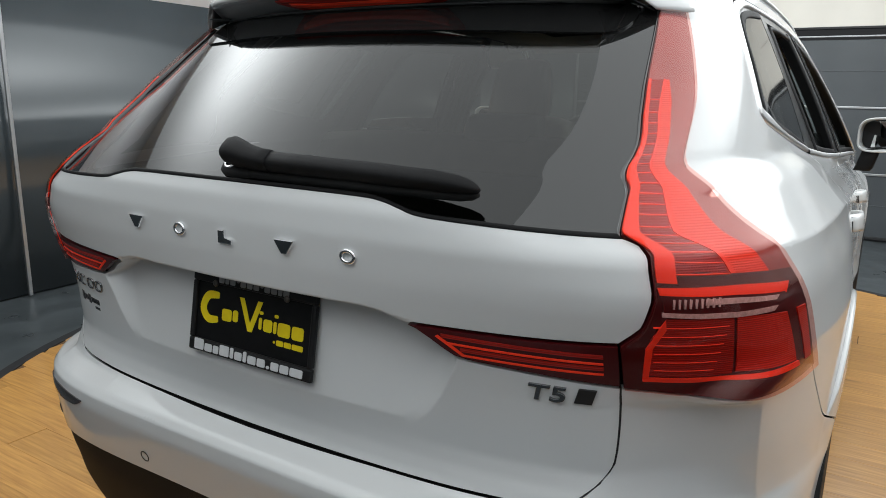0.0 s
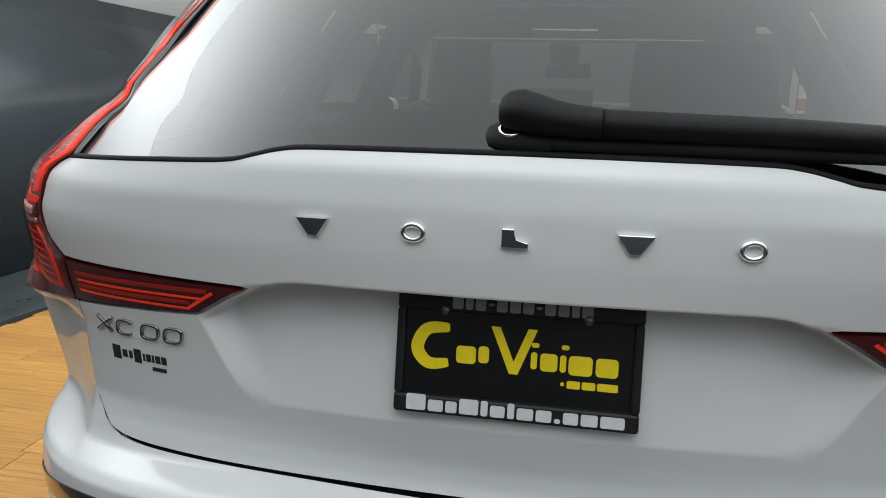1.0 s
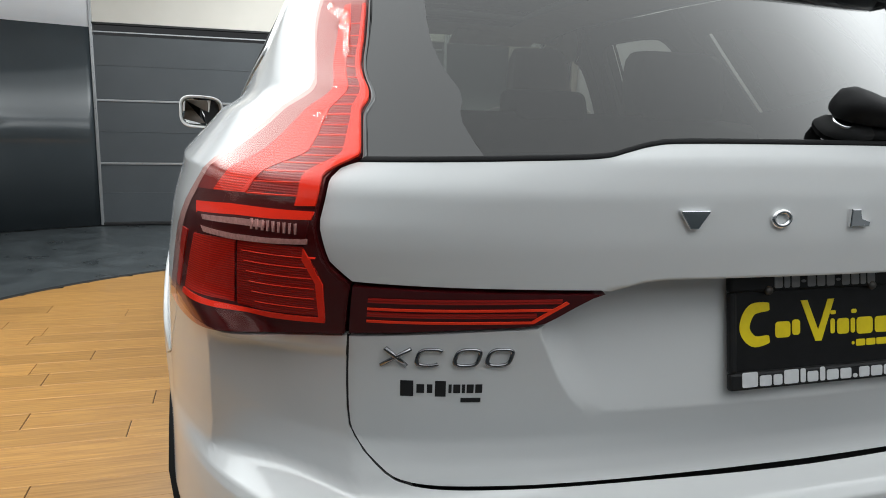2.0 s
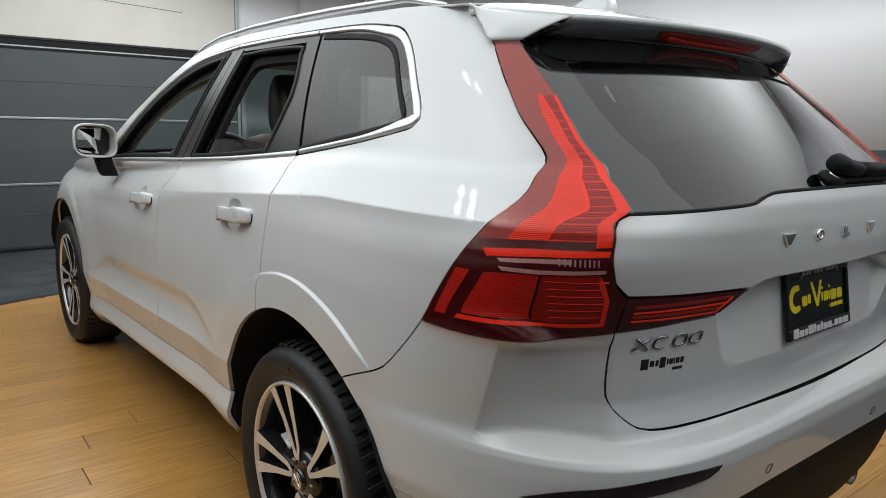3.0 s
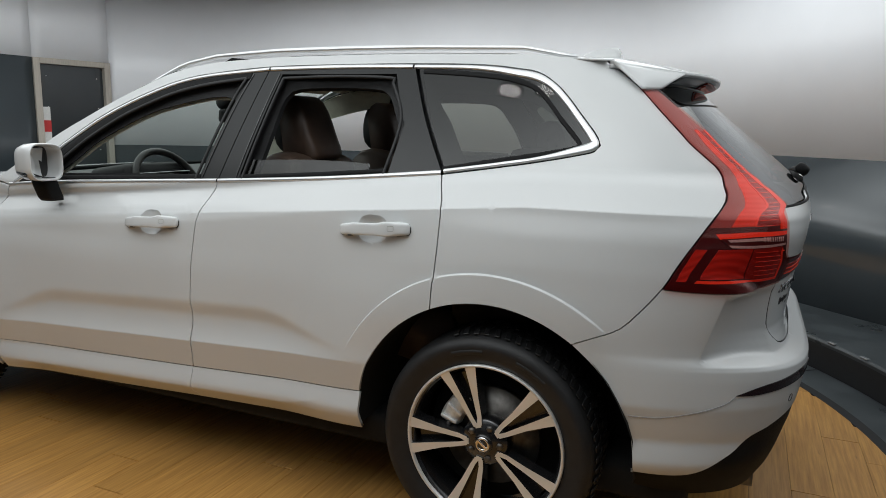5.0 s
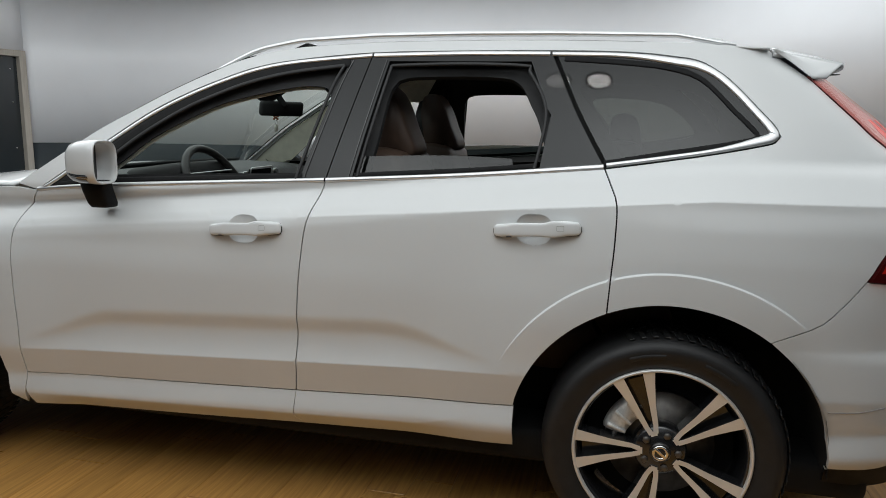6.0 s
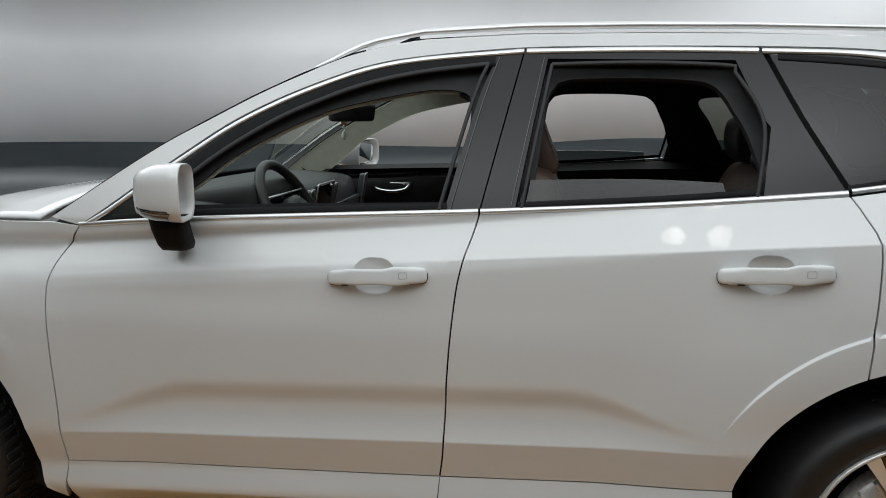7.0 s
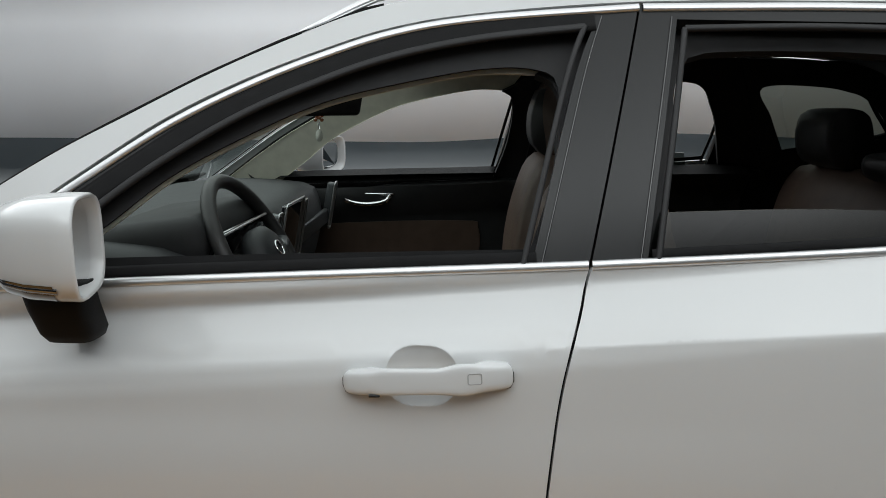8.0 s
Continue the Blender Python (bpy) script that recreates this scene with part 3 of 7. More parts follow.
@functools.lru_cache(maxsize=None)
def creases():
    """Lines of the skin where it folds sharply, each as (s, z) points, and a coarse lookup of the cells that they cross."""
    lines, single = [], []
    ys = [0.46 + 0.012 * i for i in range(155)]
    lines.append([(-y, 0.541 - 0.045 * (max(0.4, min(y, 2.4)) - 1.2)) for y in ys])
    lines.append([(-y, 0.340 - 0.034 * y + sill_fold(y) * (0.157 - 0.011 * y)) for y in ys if y > 0.56])
    shoulder = [(-y, belt(y) - 0.107) for y in [1.2 - 0.012 * i for i in range(100)]]
    lines.append(shoulder + [Y(-0.012 * i, belt(-0.012 * i) - 0.107) for i in range(1, 54)])
    for z in (0.690, 0.702, 0.722):
        n = 110
        s0 = scoop_ends(z)[0] - (0.03 if z < 0.71 else 0.0)
        lines.append([(s0 + (2 * MID - 2 * s0) * i / (2 * n), z) for i in range(2 * n + 1)])
    for flip_s in (0, 1):
        def put(pts):
            lines.append([(2 * MID - a, b) if flip_s else (a, b) for a, b in pts])
        put([(scoop_ends(round(z, 3))[0], z) for z in [0.706 + 0.010 * i for i in range(21)]])
        put([X(-lerp_table(z, NICHE_SIDE), z) for z in [0.825 + 0.006 * i for i in range(23)]])
        for drop in (-0.0035, 0.0, 0.007, 0.0105):
            single.append(len(lines))
            put([X(-x, lerp_table(x, NICHE_TOP) + drop) for x in [0.006 * i for i in range(58)]])
        put([X(-0.01 * i, NICHE_FOOT) for i in range(36)])
    cells = {}
    for pts in lines:
        for p in through_points(pts, 0.003):
            cells.setdefault((int(p[0] // 0.006), int(p[1] // 0.006)), []).append(p)
    return lines, cells, single


def near_crease(u, v, reach=0.0052):
    cells = creases()[1]
    i, j = int(u // 0.006), int(v // 0.006)
    return any(math.hypot(p[0] - u, p[1] - v) < reach for a in (-1, 0, 1) for b in (-1, 0, 1) for p in cells.get((i + a, j + b), ()))


def fill(poly, place, step=0.02, flange=0.012):
    """A bmesh over the closed outline: a fine even net laid on the surface place(u, v), with its rim turned in by flange."""
    poly = clean(poly)
    n = len(poly)
    us, vs = [p[0] for p in poly], [p[1] for p in poly]
    pts = [Vector(p) for p in poly]
    inner = []
    k = max(1, int((max(us) - min(us)) / step))
    for i in range(k + 2):
        u = min(us) + step * (i + 0.5)
        if u >= max(us):
            break
        cuts = sorted(a[1] + (b[1] - a[1]) * (u - a[0]) / (b[0] - a[0]) for a, b in zip(poly, poly[1:] + poly[:1]) if (a[0] <= u) != (b[0] <= u))
        for lo, hi in zip(cuts[::2], cuts[1::2]):
            m = int((hi - lo) / step)
            if m >= 1:
                gap = (hi - lo) / (m + 1)
                inner += [Vector((u, lo + gap * (j + 1))) for j in range(m)]
    # closer rings round the pockets behind the door handles
    for hy, hz in HANDLES:
        cu, cv = -hy - POCKET[0], hz
        if step > 0.02 or not (min(us) < cu - 0.08 and max(us) > cu + 0.08 and min(vs) < cv - 0.06 and max(vs) > cv + 0.06):
            continue
        inner = [p for p in inner if (abs(p.x - cu) / POCKET[1]) ** 2.6 + (abs(p.y - cv) / POCKET[2]) ** 2.6 > 1.30]
        inner.append(Vector((cu, cv)))
        for r in (0.25, 0.5, 0.7, 0.82, 0.90, 0.95, 0.985, 1.0, 1.015, 1.05):
            for k in range(44):
                a = 2 * math.pi * (k + 0.5) / 44
                ca, sa = math.cos(a), math.sin(a)
                inner.append(Vector((cu + r * POCKET[1] * math.copysign(abs(ca) ** 0.77, ca), cv + r * POCKET[2] * math.copysign(abs(sa) ** 0.77, sa))))
    # closer rings along the crease over the wheel arch
    if step < 0.012 and min(vs) < 0.8 and max(vs) > 0.95 and min(us) < 0.6 and max(us) > -0.5:
        def within(u, v):
            hit = False
            for a, b in zip(poly, poly[1:] + poly[:1]):
                if (a[1] <= v) != (b[1] <= v) and u < a[0] + (b[0] - a[0]) * (v - a[1]) / (b[1] - a[1]):
                    hit = not hit
            return hit

        rings = (0.542, 0.5495, 0.5538, 0.5556, 0.5563, 0.5582, 0.5601, 0.5608, 0.5626, 0.567, 0.574)
        keep = []
        for p in inner:
            r = math.hypot(skin(p.x, p.y).y, p.y - WHEEL_Z) if -0.6 < p.x < 0.7 else 0.0
            if not 0.536 < r < 0.580:
                keep.append(p)
        inner = keep
        for r in rings:
            for k in range(110):
                a = radians(25 + 115 * k / 109)
                y, z = r * math.cos(a), WHEEL_Z + r * math.sin(a)
                u = s_of_y(y, z)
                if all(within(u + du, z + dv) for du, dv in ((0.006, 0), (-0.006, 0), (0, 0.006), (0, -0.006))):
                    inner.append(Vector((u, z)))
    # three close rows along every crease of a painted panel
    if step < 0.012:
        inner = [p for p in inner if not near_crease(p.x, p.y)]
        loops = list(zip(poly, poly[1:] + poly[:1]))

        def inside(u, v):
            hit = False
            for a, b in loops:
                if (a[1] <= v) != (b[1] <= v) and u < a[0] + (b[0] - a[0]) * (v - a[1]) / (b[1] - a[1]):
                    hit = not hit
            return hit

        for k, row in enumerate(creases()[0]):
            for a, b, c in zip(row, row[1:], row[2:]):
                if not (min(us) < b[0] < max(us) and min(vs) < b[1] < max(vs)):
                    continue
                d = math.hypot(c[0] - a[0], c[1] - a[1]) or 1.0
                nx, nz = -(c[1] - a[1]) / d, (c[0] - a[0]) / d
                for off in ((0.0,) if k in creases()[2] else (-0.003, 0.0, 0.003)):
                    u, v = b[0] + nx * off, b[1] + nz * off
                    if all(inside(u + du, v + dv) for du, dv in ((0.004, 0), (-0.004, 0), (0, 0.004), (0, -0.004))):
                        inner.append(Vector((u, v)))
    verts, _, faces, _, _, _ = delaunay_2d_cdt(pts + inner, [(i, (i + 1) % n) for i in range(n)], [], 1, 1e-5)
    bm = bmesh.new()
    made = [bm.verts.new(place(v.x, v.y)) for v in verts]
    for fc in faces:
        a, b, c = (verts[i] for i in fc[:3])
        if (b - a).cross(c - a) < 0:
            fc = tuple(reversed(fc))
        try:
            bm.faces.new([made[i] for i in fc])
        except ValueError:
            pass
    for v in [v for v in bm.verts if not v.link_faces]:
        bm.verts.remove(v)
    bm.normal_update()
    if flange:
        rim = [e for e in bm.edges if len(e.link_faces) == 1]
        low, top = {}, {}
        for e in rim:
            for v in e.verts:
                if v not in low:
                    low[v] = bm.verts.new(v.co - v.normal * flange)
                    top[v] = bm.verts.new(v.co)
        for e in rim:
            a, b = e.link_loops[0].vert, e.link_loops[0].link_loop_next.vert
            bm.faces.new((top[b], top[a], low[a], low[b]))
    return bm


# ---- the studio ----
def wall_strip(name, plan, z0, z1, material, label, step=0.12, thick=0.10, smooth=True):
    """A wall along a plan line, with its back thick metres further out."""
    line = through_points(plan, step) if smooth else straight(plan, step)
    bm = bmesh.new()
    cols = []
    for i, p in enumerate(line):
        a, b = line[max(0, i - 1)], line[min(len(line) - 1, i + 1)]
        d = Vector((b[0] - a[0], b[1] - a[1], 0)).normalized()
        out = Vector((-d.y, d.x, 0)) * thick
        q = Vector((p[0], p[1], 0))
        lo, hi = (z(p[1]) if callable(z) else z for z in (z0, z1))
        cols.append([bm.verts.new(v) for v in (q + Vector((0, 0, lo)), q + Vector((0, 0, hi)), q + out + Vector((0, 0, hi)), q + out + Vector((0, 0, lo)))])
    for c, d in zip(cols, cols[1:]):
        for k in range(4):
            f = bm.faces.new((c[k], c[(k + 1) % 4], d[(k + 1) % 4], d[k]))
            f.smooth = k == 0
    bm.faces.new(cols[0])
    bm.faces.new(list(reversed(cols[-1])))
    bmesh.ops.recalc_face_normals(bm, faces=bm.faces[:])
    me = bpy.data.meshes.new(name)
    bm.to_mesh(me)
    bm.free()
    me.materials.append(material)
    return tagged(new(name, me), label, "wall", kind="structure")


# plan lines run clockwise seen from above, so that their backs point outwards
WEST = [(0.0, -3.45), (-1.6, -3.2), (-2.9, -2.3), (-3.55, -1.0), (-3.68, 0.4), (-3.72, 2.2), (-3.72, 3.9), (-3.60, 5.0), (-3.05, 5.78), (-2.13, 6.2)]
NORTH_EAST = [(1.49, 6.2), (1.85, 6.19), (2.23, 6.15)]
EAST = [(3.0, 5.94), (3.42, 5.5), (3.68, 4.8), (3.75, 3.8), (3.75, 0.9), (3.58, 0.05), (3.05, -0.66), (2.15, -1.62), (1.3, -2.75), (0.0, -3.45)]
wall_strip("wall_west_lower", WEST, 0.0, 1.96, WALL_DARK, "curved glossy slate-grey lower wall panel")
wall_strip("wall_west_upper", WEST, 1.96, CEILING_Z, WALL_WHITE, "curved glossy white upper wall panel")
wall_strip("wall_north_lower", NORTH_EAST, 0.0, 2.0, WALL_DARK, "slate-grey wall panel beside the garage door")
wall_strip("wall_north_upper", NORTH_EAST, 2.0, CEILING_Z, WALL_WHITE, "glossy white upper wall panel beside the garage door")
wall_strip("wall_door_header", [(2.23, 6.15), (3.0, 5.94)], 2.0, CEILING_Z, WALL_WHITE, "glossy white wall panel above the doorway", smooth=False)
def east_joint(y):
    """The joint between the two panels lies higher towards the rear."""
    return 1.102 + 0.112 * (1 - ease(-0.1, 1.9, y))


wall_strip("wall_east_lower", EAST, 0.0, east_joint, WALL_DARK, "curved glossy slate-grey lower wall panel")
wall_strip("wall_east_upper", EAST, east_joint, CEILING_Z, WALL_WHITE, "curved glossy white upper wall panel")


def part_box(name, lo, hi, material, parent, bevel=0.003, label=""):
    return part(name, block(lo, hi, bevel), material, parent, label, smooth=False)


def garage_door():
    door = thing("garage_door", "closed sectional garage door with slate lower panels", "garage door", at=(0, 6.2, 0))
    for k, z0 in enumerate((0.02, 0.645, 1.275)):
        part_box("panel", (-2.13, 0.0, z0), (1.47, 0.06, z0 + 0.615), DOOR_DARK, door)
    for z in (0.632, 1.262):
        part_box("rail", (-2.13, -0.012, z - 0.011), (1.47, 0.05, z + 0.011), ALU, door, 0.004, "pale metal joint rail")
    part_box("rail", (-2.13, -0.015, 1.915), (1.47, 0.05, 1.93), ALU, door, 0.003, "thin metal joint rail")
    part_box("rail", (-2.13, -0.02, 1.99), (1.47, 0.05, 2.012), BLACK_RUBBER, door, 0.004, "dark top rail")
    part_box("panel", (-2.13, 0.0, 2.012), (1.47, 0.06, CEILING_Z), DOOR_WHITE, door, 0.003, "cream upper panel with a crack")
    crack = tube([(-0.9, -0.001, 2.46), (-0.2, -0.001, 2.44), (0.3, -0.001, 2.41), (0.9, -0.001, 2.385)], 0.0025, 6)
    part("crack", crack, INK, door, "thin dark crack")
    for z in (0.33, 0.95, 1.6):
        part_box("groove", (-2.13, -0.004, z), (1.47, 0.01, z + 0.006), DOOR_DARK, door, 0.002)
    part_box("edge_strip", (1.468, -0.03, 0.0), (1.50, 0.06, CEILING_Z), ALU, door, 0.004, "upright metal edge strip")
    part_box("edge_strip", (-2.15, -0.02, 0.0), (-2.12, 0.06, CEILING_Z), ALU, door, 0.004, "upright metal edge strip")
    part_box("bottom_seal", (-2.13, -0.02, 0.0), (1.47, 0.05, 0.03), BLACK_RUBBER, door, 0.006)


def doorway():
    d = thing("side_door", "closed dark door in a pale timber frame", "door", at=(2.23, 6.15, 0))
    d.rotation_euler = (0, 0, math.atan2(5.94 - 6.15, 3.0 - 2.23))
    w = math.hypot(0.77, 0.21)
    part_box("leaf", (0.06, 0.03, 0.01), (w - 0.06, 0.07, 1.94), mat("door_leaf_paint", (0.022, 0.027, 0.030), rough=0.2, coat=0.3, vary=0.1, scale=3), d, 0.004)
    frame_mat = mat("pale_timber_frame", (0.42, 0.38, 0.33), rough=0.6, vary=0.1, scale=12, stretch=(6, 6, 0.6))
    part_box("frame_post", (0.0, -0.03, 0.0), (0.065, 0.10, 2.0), frame_mat, d, 0.004, "pale timber frame post")
    part_box("frame_post", (w - 0.065, -0.03, 0.0), (w, 0.10, 2.0), frame_mat, d, 0.004, "pale timber frame post")
    part_box("frame_head", (0.065, -0.03, 1.94), (w - 0.065, 0.10, 2.0), frame_mat, d, 0.004, "pale timber frame head")
    for z in (0.55, 1.05, 1.5, 1.82):
        for x in (0.14, w - 0.13):
            part("screw", moved(spun(((0.0, -0.004), (0.006, -0.003), (0.007, 0.0)), 8), pose(x, 0.029, z, 0, 0, 90)), BRIGHT, d)
    sign = part_box("notice", (0.075, 0.022, 1.12), (0.155, 0.029, 1.50), PAPER, d, 0.001, "white and red notice")
    part_box("red_band", (0.075, 0.018, 1.24), (0.155, 0.021, 1.36), SIGN_RED, sign, 0.001)


garage_door()
doorway()

ceiling = new("ceiling", mesh_of("ceiling", block((-4.2, -4.0, CEILING_Z), (4.2, 6.8, CEILING_Z + 0.12)), CEILING, False))
tagged(ceiling, "flat white painted studio ceiling", "ceiling", kind="structure")

cloth = bmesh.new()
rows = [[cloth.verts.new((CLOTH[0] + CLOTH[2] * f * math.cos(2 * math.pi * k / 64), CLOTH[1] + CLOTH[3] * f * math.sin(2 * math.pi * k / 64), CEILING_Z - 0.03)) for k in range(64)] for f in (0.15, 0.4, 0.6, 0.8, 1.0)]
for p, q in zip(rows, rows[1:]):
    for k in range(64):
        cloth.faces.new((p[k], p[(k + 1) % 64], q[(k + 1) % 64], q[k]))
cloth.faces.new(list(reversed(rows[0])))
tagged(new("ceiling_cloth", mesh_of("ceiling_cloth", cloth, GLOW, False)), "round glowing white ceiling cloth over the turntable", "ceiling", kind="structure")

floor = new("floor", mesh_of("floor", block((-4.2, -4.0, -0.15), (4.2, 6.8, -0.012)), FLOOR_GREY, False))
tagged(floor, "glossy slate-grey painted studio floor round the turntable", "floor", kind="structure")

DISC = (-0.10, 1.38, 2.80)


def turntable():
    """A round stage of bamboo boards laid across the car, on a dark disc with a black rim."""
    t = thing("turntable", "round turntable laid with honey-coloured bamboo boards", "turntable", at=(DISC[0], DISC[1], 0))
    part("disc", moved(spun(((0.0, -0.010), (DISC[2] - 0.002, -0.010), (DISC[2] - 0.002, -0.004), (0.0, -0.004)), 96), pose(0, 0, 0, 0, -90, 0)), JOINT, t, smooth=False)
    part("rim", moved(spun(((DISC[2], -0.011), (DISC[2] + 0.055, -0.011), (DISC[2] + 0.055, 0.0005), (DISC[2], 0.0005), (DISC[2], -0.011)), 128), pose(0, 0, 0, 0, -90, 0)), BLACK_RUBBER, t, "black rubber rim", smooth=False)
    return t


stage = turntable()


def wall_details():
    strip = thing("wall_strip", "thin upright metal joint strip on the slate wall", "strip", at=(-3.64, 0.62, 0))
    part_box("strip", (-0.02, -0.012, 0.0), (0.0, 0.012, 2.0), ALU, strip, 0.003)
    for z, x, y in ((1.31, -3.255, 5.53), (0.40, -3.245, 5.545)):
        knob = thing("wall_knob", "black round socket on a slate plate screwed to the curved wall", "knob", group="wall knobs", at=(x, y, z))
        part("plate", moved(block((-0.006, -0.30, -0.17), (0.0, 0.30, 0.17), 0.002), pose(0.0, 0, 0, 0, 0, -35)), WALL_DARK, knob, smooth=False)
        part("knob", moved(spun(((0.0, 0.035), (0.042, 0.035), (0.052, 0.02), (0.052, 0.0)), 20), pose(0, 0, 0, 0, 0, -35)), BLACK_RUBBER, knob)
        for dy in (-0.19, 0.19):
            part("screw", moved(spun(((0.0, 0.008), (0.012, 0.006), (0.014, 0.0)), 8), pose(dy * 0.574, dy * 0.819, 0, 0, 0, -35)), INK, knob)
    ebox = thing("switch_box", "grey steel switch box with a printed label on the slate wall", "switch box", at=(3.02, -0.69, 0.50))
    ebox.rotation_euler = (0, 0, radians(-45))
    part_box("case", (-0.105, -0.10, 0.0), (0.105, 0.0, 0.235), CABINET, ebox, 0.006)
    part_box("cover", (-0.108, -0.108, 0.01), (0.108, -0.1, 0.233), CABINET, ebox, 0.004)
    lab = part_box("label", (-0.06, -0.1105, 0.085), (0.055, -0.1085, 0.215), PAPER, ebox, 0.0005, "white printed label")
    part_box("band", (-0.045, -0.112, 0.18), (-0.01, -0.1107, 0.21), INK, lab, 0.0003)
    part_box("band", (0.0, -0.112, 0.18), (0.05, -0.1107, 0.21), INK, lab, 0.0003)
    for k in range(5):
        part_box("band", (-0.05, -0.112, 0.095 + 0.015 * k), (0.04, -0.1107, 0.100 + 0.015 * k), GREY_PRINT, lab, 0.0003)
    part_box("lever", (0.108, -0.09, 0.09), (0.124, -0.05, 0.16), BLACK_RUBBER, ebox, 0.004)
    part("conduit", tube([(-0.04, -0.05, 0.0), (-0.04, -0.05, -0.2), (0.02, -0.06, -0.25), (0.05, -0.09, -0.315)], 0.017, 10), CABINET, ebox)
    part("cable", tube([(-0.07, -0.05, 0.0), (-0.06, -0.06, -0.15), (-0.01, -0.09, -0.24), (0.02, -0.13, -0.315)], 0.008, 8), CABINET, ebox)
    # the outer floor stands a step higher along this side, with a dark riser and small metal clips
    c0 = Vector((DISC[0], DISC[1], 0))
    arc = [radians(-72 + 66 * i / 40) for i in range(41)]
    step_bm = bmesh.new()
    rows = []
    for a in arc:
        u = Vector((math.cos(a), math.sin(a), 0))
        rows.append([step_bm.verts.new(c0 + u * r + Vector((0, 0, z))) for r, z in ((3.115, -0.012), (3.10, 0.165), (3.11, 0.178), (4.4, 0.182), (4.4, -0.012))])
    for p, q in zip(rows, rows[1:]):
        for k in range(4):
            step_bm.faces.new((p[k], q[k], q[k + 1], p[k + 1]))
    step_bm.faces.new(rows[0])
    step_bm.faces.new(list(reversed(rows[-1])))
    bmesh.ops.recalc_face_normals(step_bm, faces=step_bm.faces[:])
    raised = tagged(new("raised_floor", mesh_of("raised_floor", step_bm, FLOOR_GREY, False)), "slate-painted raised floor edge beside the turntable", "floor", kind="structure")
    riser = bmesh.new()
    rows = []
    for a in arc:
        u = Vector((math.cos(a), math.sin(a), 0))
        rows.append([riser.verts.new(c0 + u * r + Vector((0, 0, z))) for r, z in ((3.109, -0.011), (3.094, 0.150))])
    for p, q in zip(rows, rows[1:]):
        riser.faces.new((p[0], p[1], q[1], q[0]))
    part("riser", riser, BLACK_RUBBER, raised, "dark rubber riser")
    for i in range(3, 40, 3):
        clip = block((-0.012, -0.03, -0.004), (0.012, 0.03, 0.004), 0.002)
        clip.transform(Matrix.Translation(c0 + Vector((math.cos(arc[i]) * 3.11, math.sin(arc[i]) * 3.11, 0.181))) @ Matrix.Rotation(arc[i], 4, "Z"))
        part("clip", clip, ALU, raised)
    for i in (10, 21, 32):
        u = Vector((math.cos(arc[i]), math.sin(arc[i]), 0))
        seam = tube([c0 + u * r + Vector((0, 0, -0.011)) for r in (2.87, 2.98, 3.10)], 0.005, 6, flat=0.5)
        part("floor_seam", seam, BLACK_RUBBER, raised, "dark floor seam")
    for fx, fy in FITTINGS:
        fit_ob = thing("ceiling_light", "round white LED ceiling light", "ceiling light", group="ceiling lights", at=(fx, fy, CEILING_Z))
        part("housing", moved(spun(((0.0, 0.0), (0.067, 0.0), (0.067, -0.072), (0.064, -0.072), (0.064, -0.062), (0.0, -0.062)), 40), pose(0, 0, 0, 0, -90, 0)), CEILING, fit_ob)
        leds = bmesh.new()
        for ring_r, n in ((0.010, 5), (0.024, 11), (0.038, 17), (0.052, 23)):
            for k in range(n):
                a = 2 * math.pi * (k + 0.25 * n % 1) / n
                c = Vector((ring_r * math.cos(a), ring_r * math.sin(a), -0.066))
                leds.faces.new([leds.verts.new(c + Vector((0.0036 * math.cos(-math.pi / 3 * h), 0.0036 * math.sin(-math.pi / 3 * h), 0))) for h in range(6)])
        part("diodes", leds, DIODE, fit_ob, "bright white diodes in four rings", smooth=False)


wall_details()


# ---- the car ----


car = thing("car", "white pearl estate-style SUV with lowered side windows parked on the turntable", "car")

# gap lines of the left flank, front to rear: (length, height)
GAP_F = [Y(*p) for p in ((2.250, 1.078), (2.298, 1.011), (2.320, 0.952), (2.327, 0.893), (2.324, 0.80), (2.317, 0.686), (2.308, 0.569), (2.302, 0.391))]
GAP_M = [Y(*p) for p in ((1.118, 1.146), (1.133, 1.09), (1.151, 1.036), (1.166, 0.966), (1.177, 0.87), (1.186, 0.752), (1.192, 0.61), (1.196, 0.51), (1.206, 0.430))]
GAP_R = [Y(*p) for p in ((0.212, 1.212), (0.190, 1.165), (0.170, 1.11), (0.170, 1.0), (0.176, 0.90), (0.182, 0.793))]
LAMP_OUT = [Y(*p) for p in ((-0.512, 0.926), (-0.57, 1.03), (-0.622, 1.114), (-0.648, 1.155), (-0.655, 1.19), (-0.638, 1.235), (-0.592, 1.285), (-0.516, 1.353), (-0.431, 1.438), (-0.372, 1.497))]
DLO_TOP = [Y(*p) for p in ((2.250, 1.078), (2.183, 1.122), (2.064, 1.210), (1.956, 1.288), (1.835, 1.370), (1.710, 1.435), (1.584, 1.487), (1.455, 1.530), (1.30, 1.557), (1.02, 1.580), (0.70, 1.584), (0.40, 1.582), (0.18, 1.576), (0.042, 1.563), (-0.076, 1.536), (-0.158, 1.474), (-0.238, 1.387), (-0.277, 1.341), (-0.287, 1.318), (-0.272, 1.300), (-0.222, 1.286), (0.0, 1.245), (0.212, 1.212))]
DLO_LOW = [Y(*p) for p in ((2.250, 1.078), (1.92, 1.104), (1.118, 1.146), (0.66, 1.174), (0.212, 1.212))]
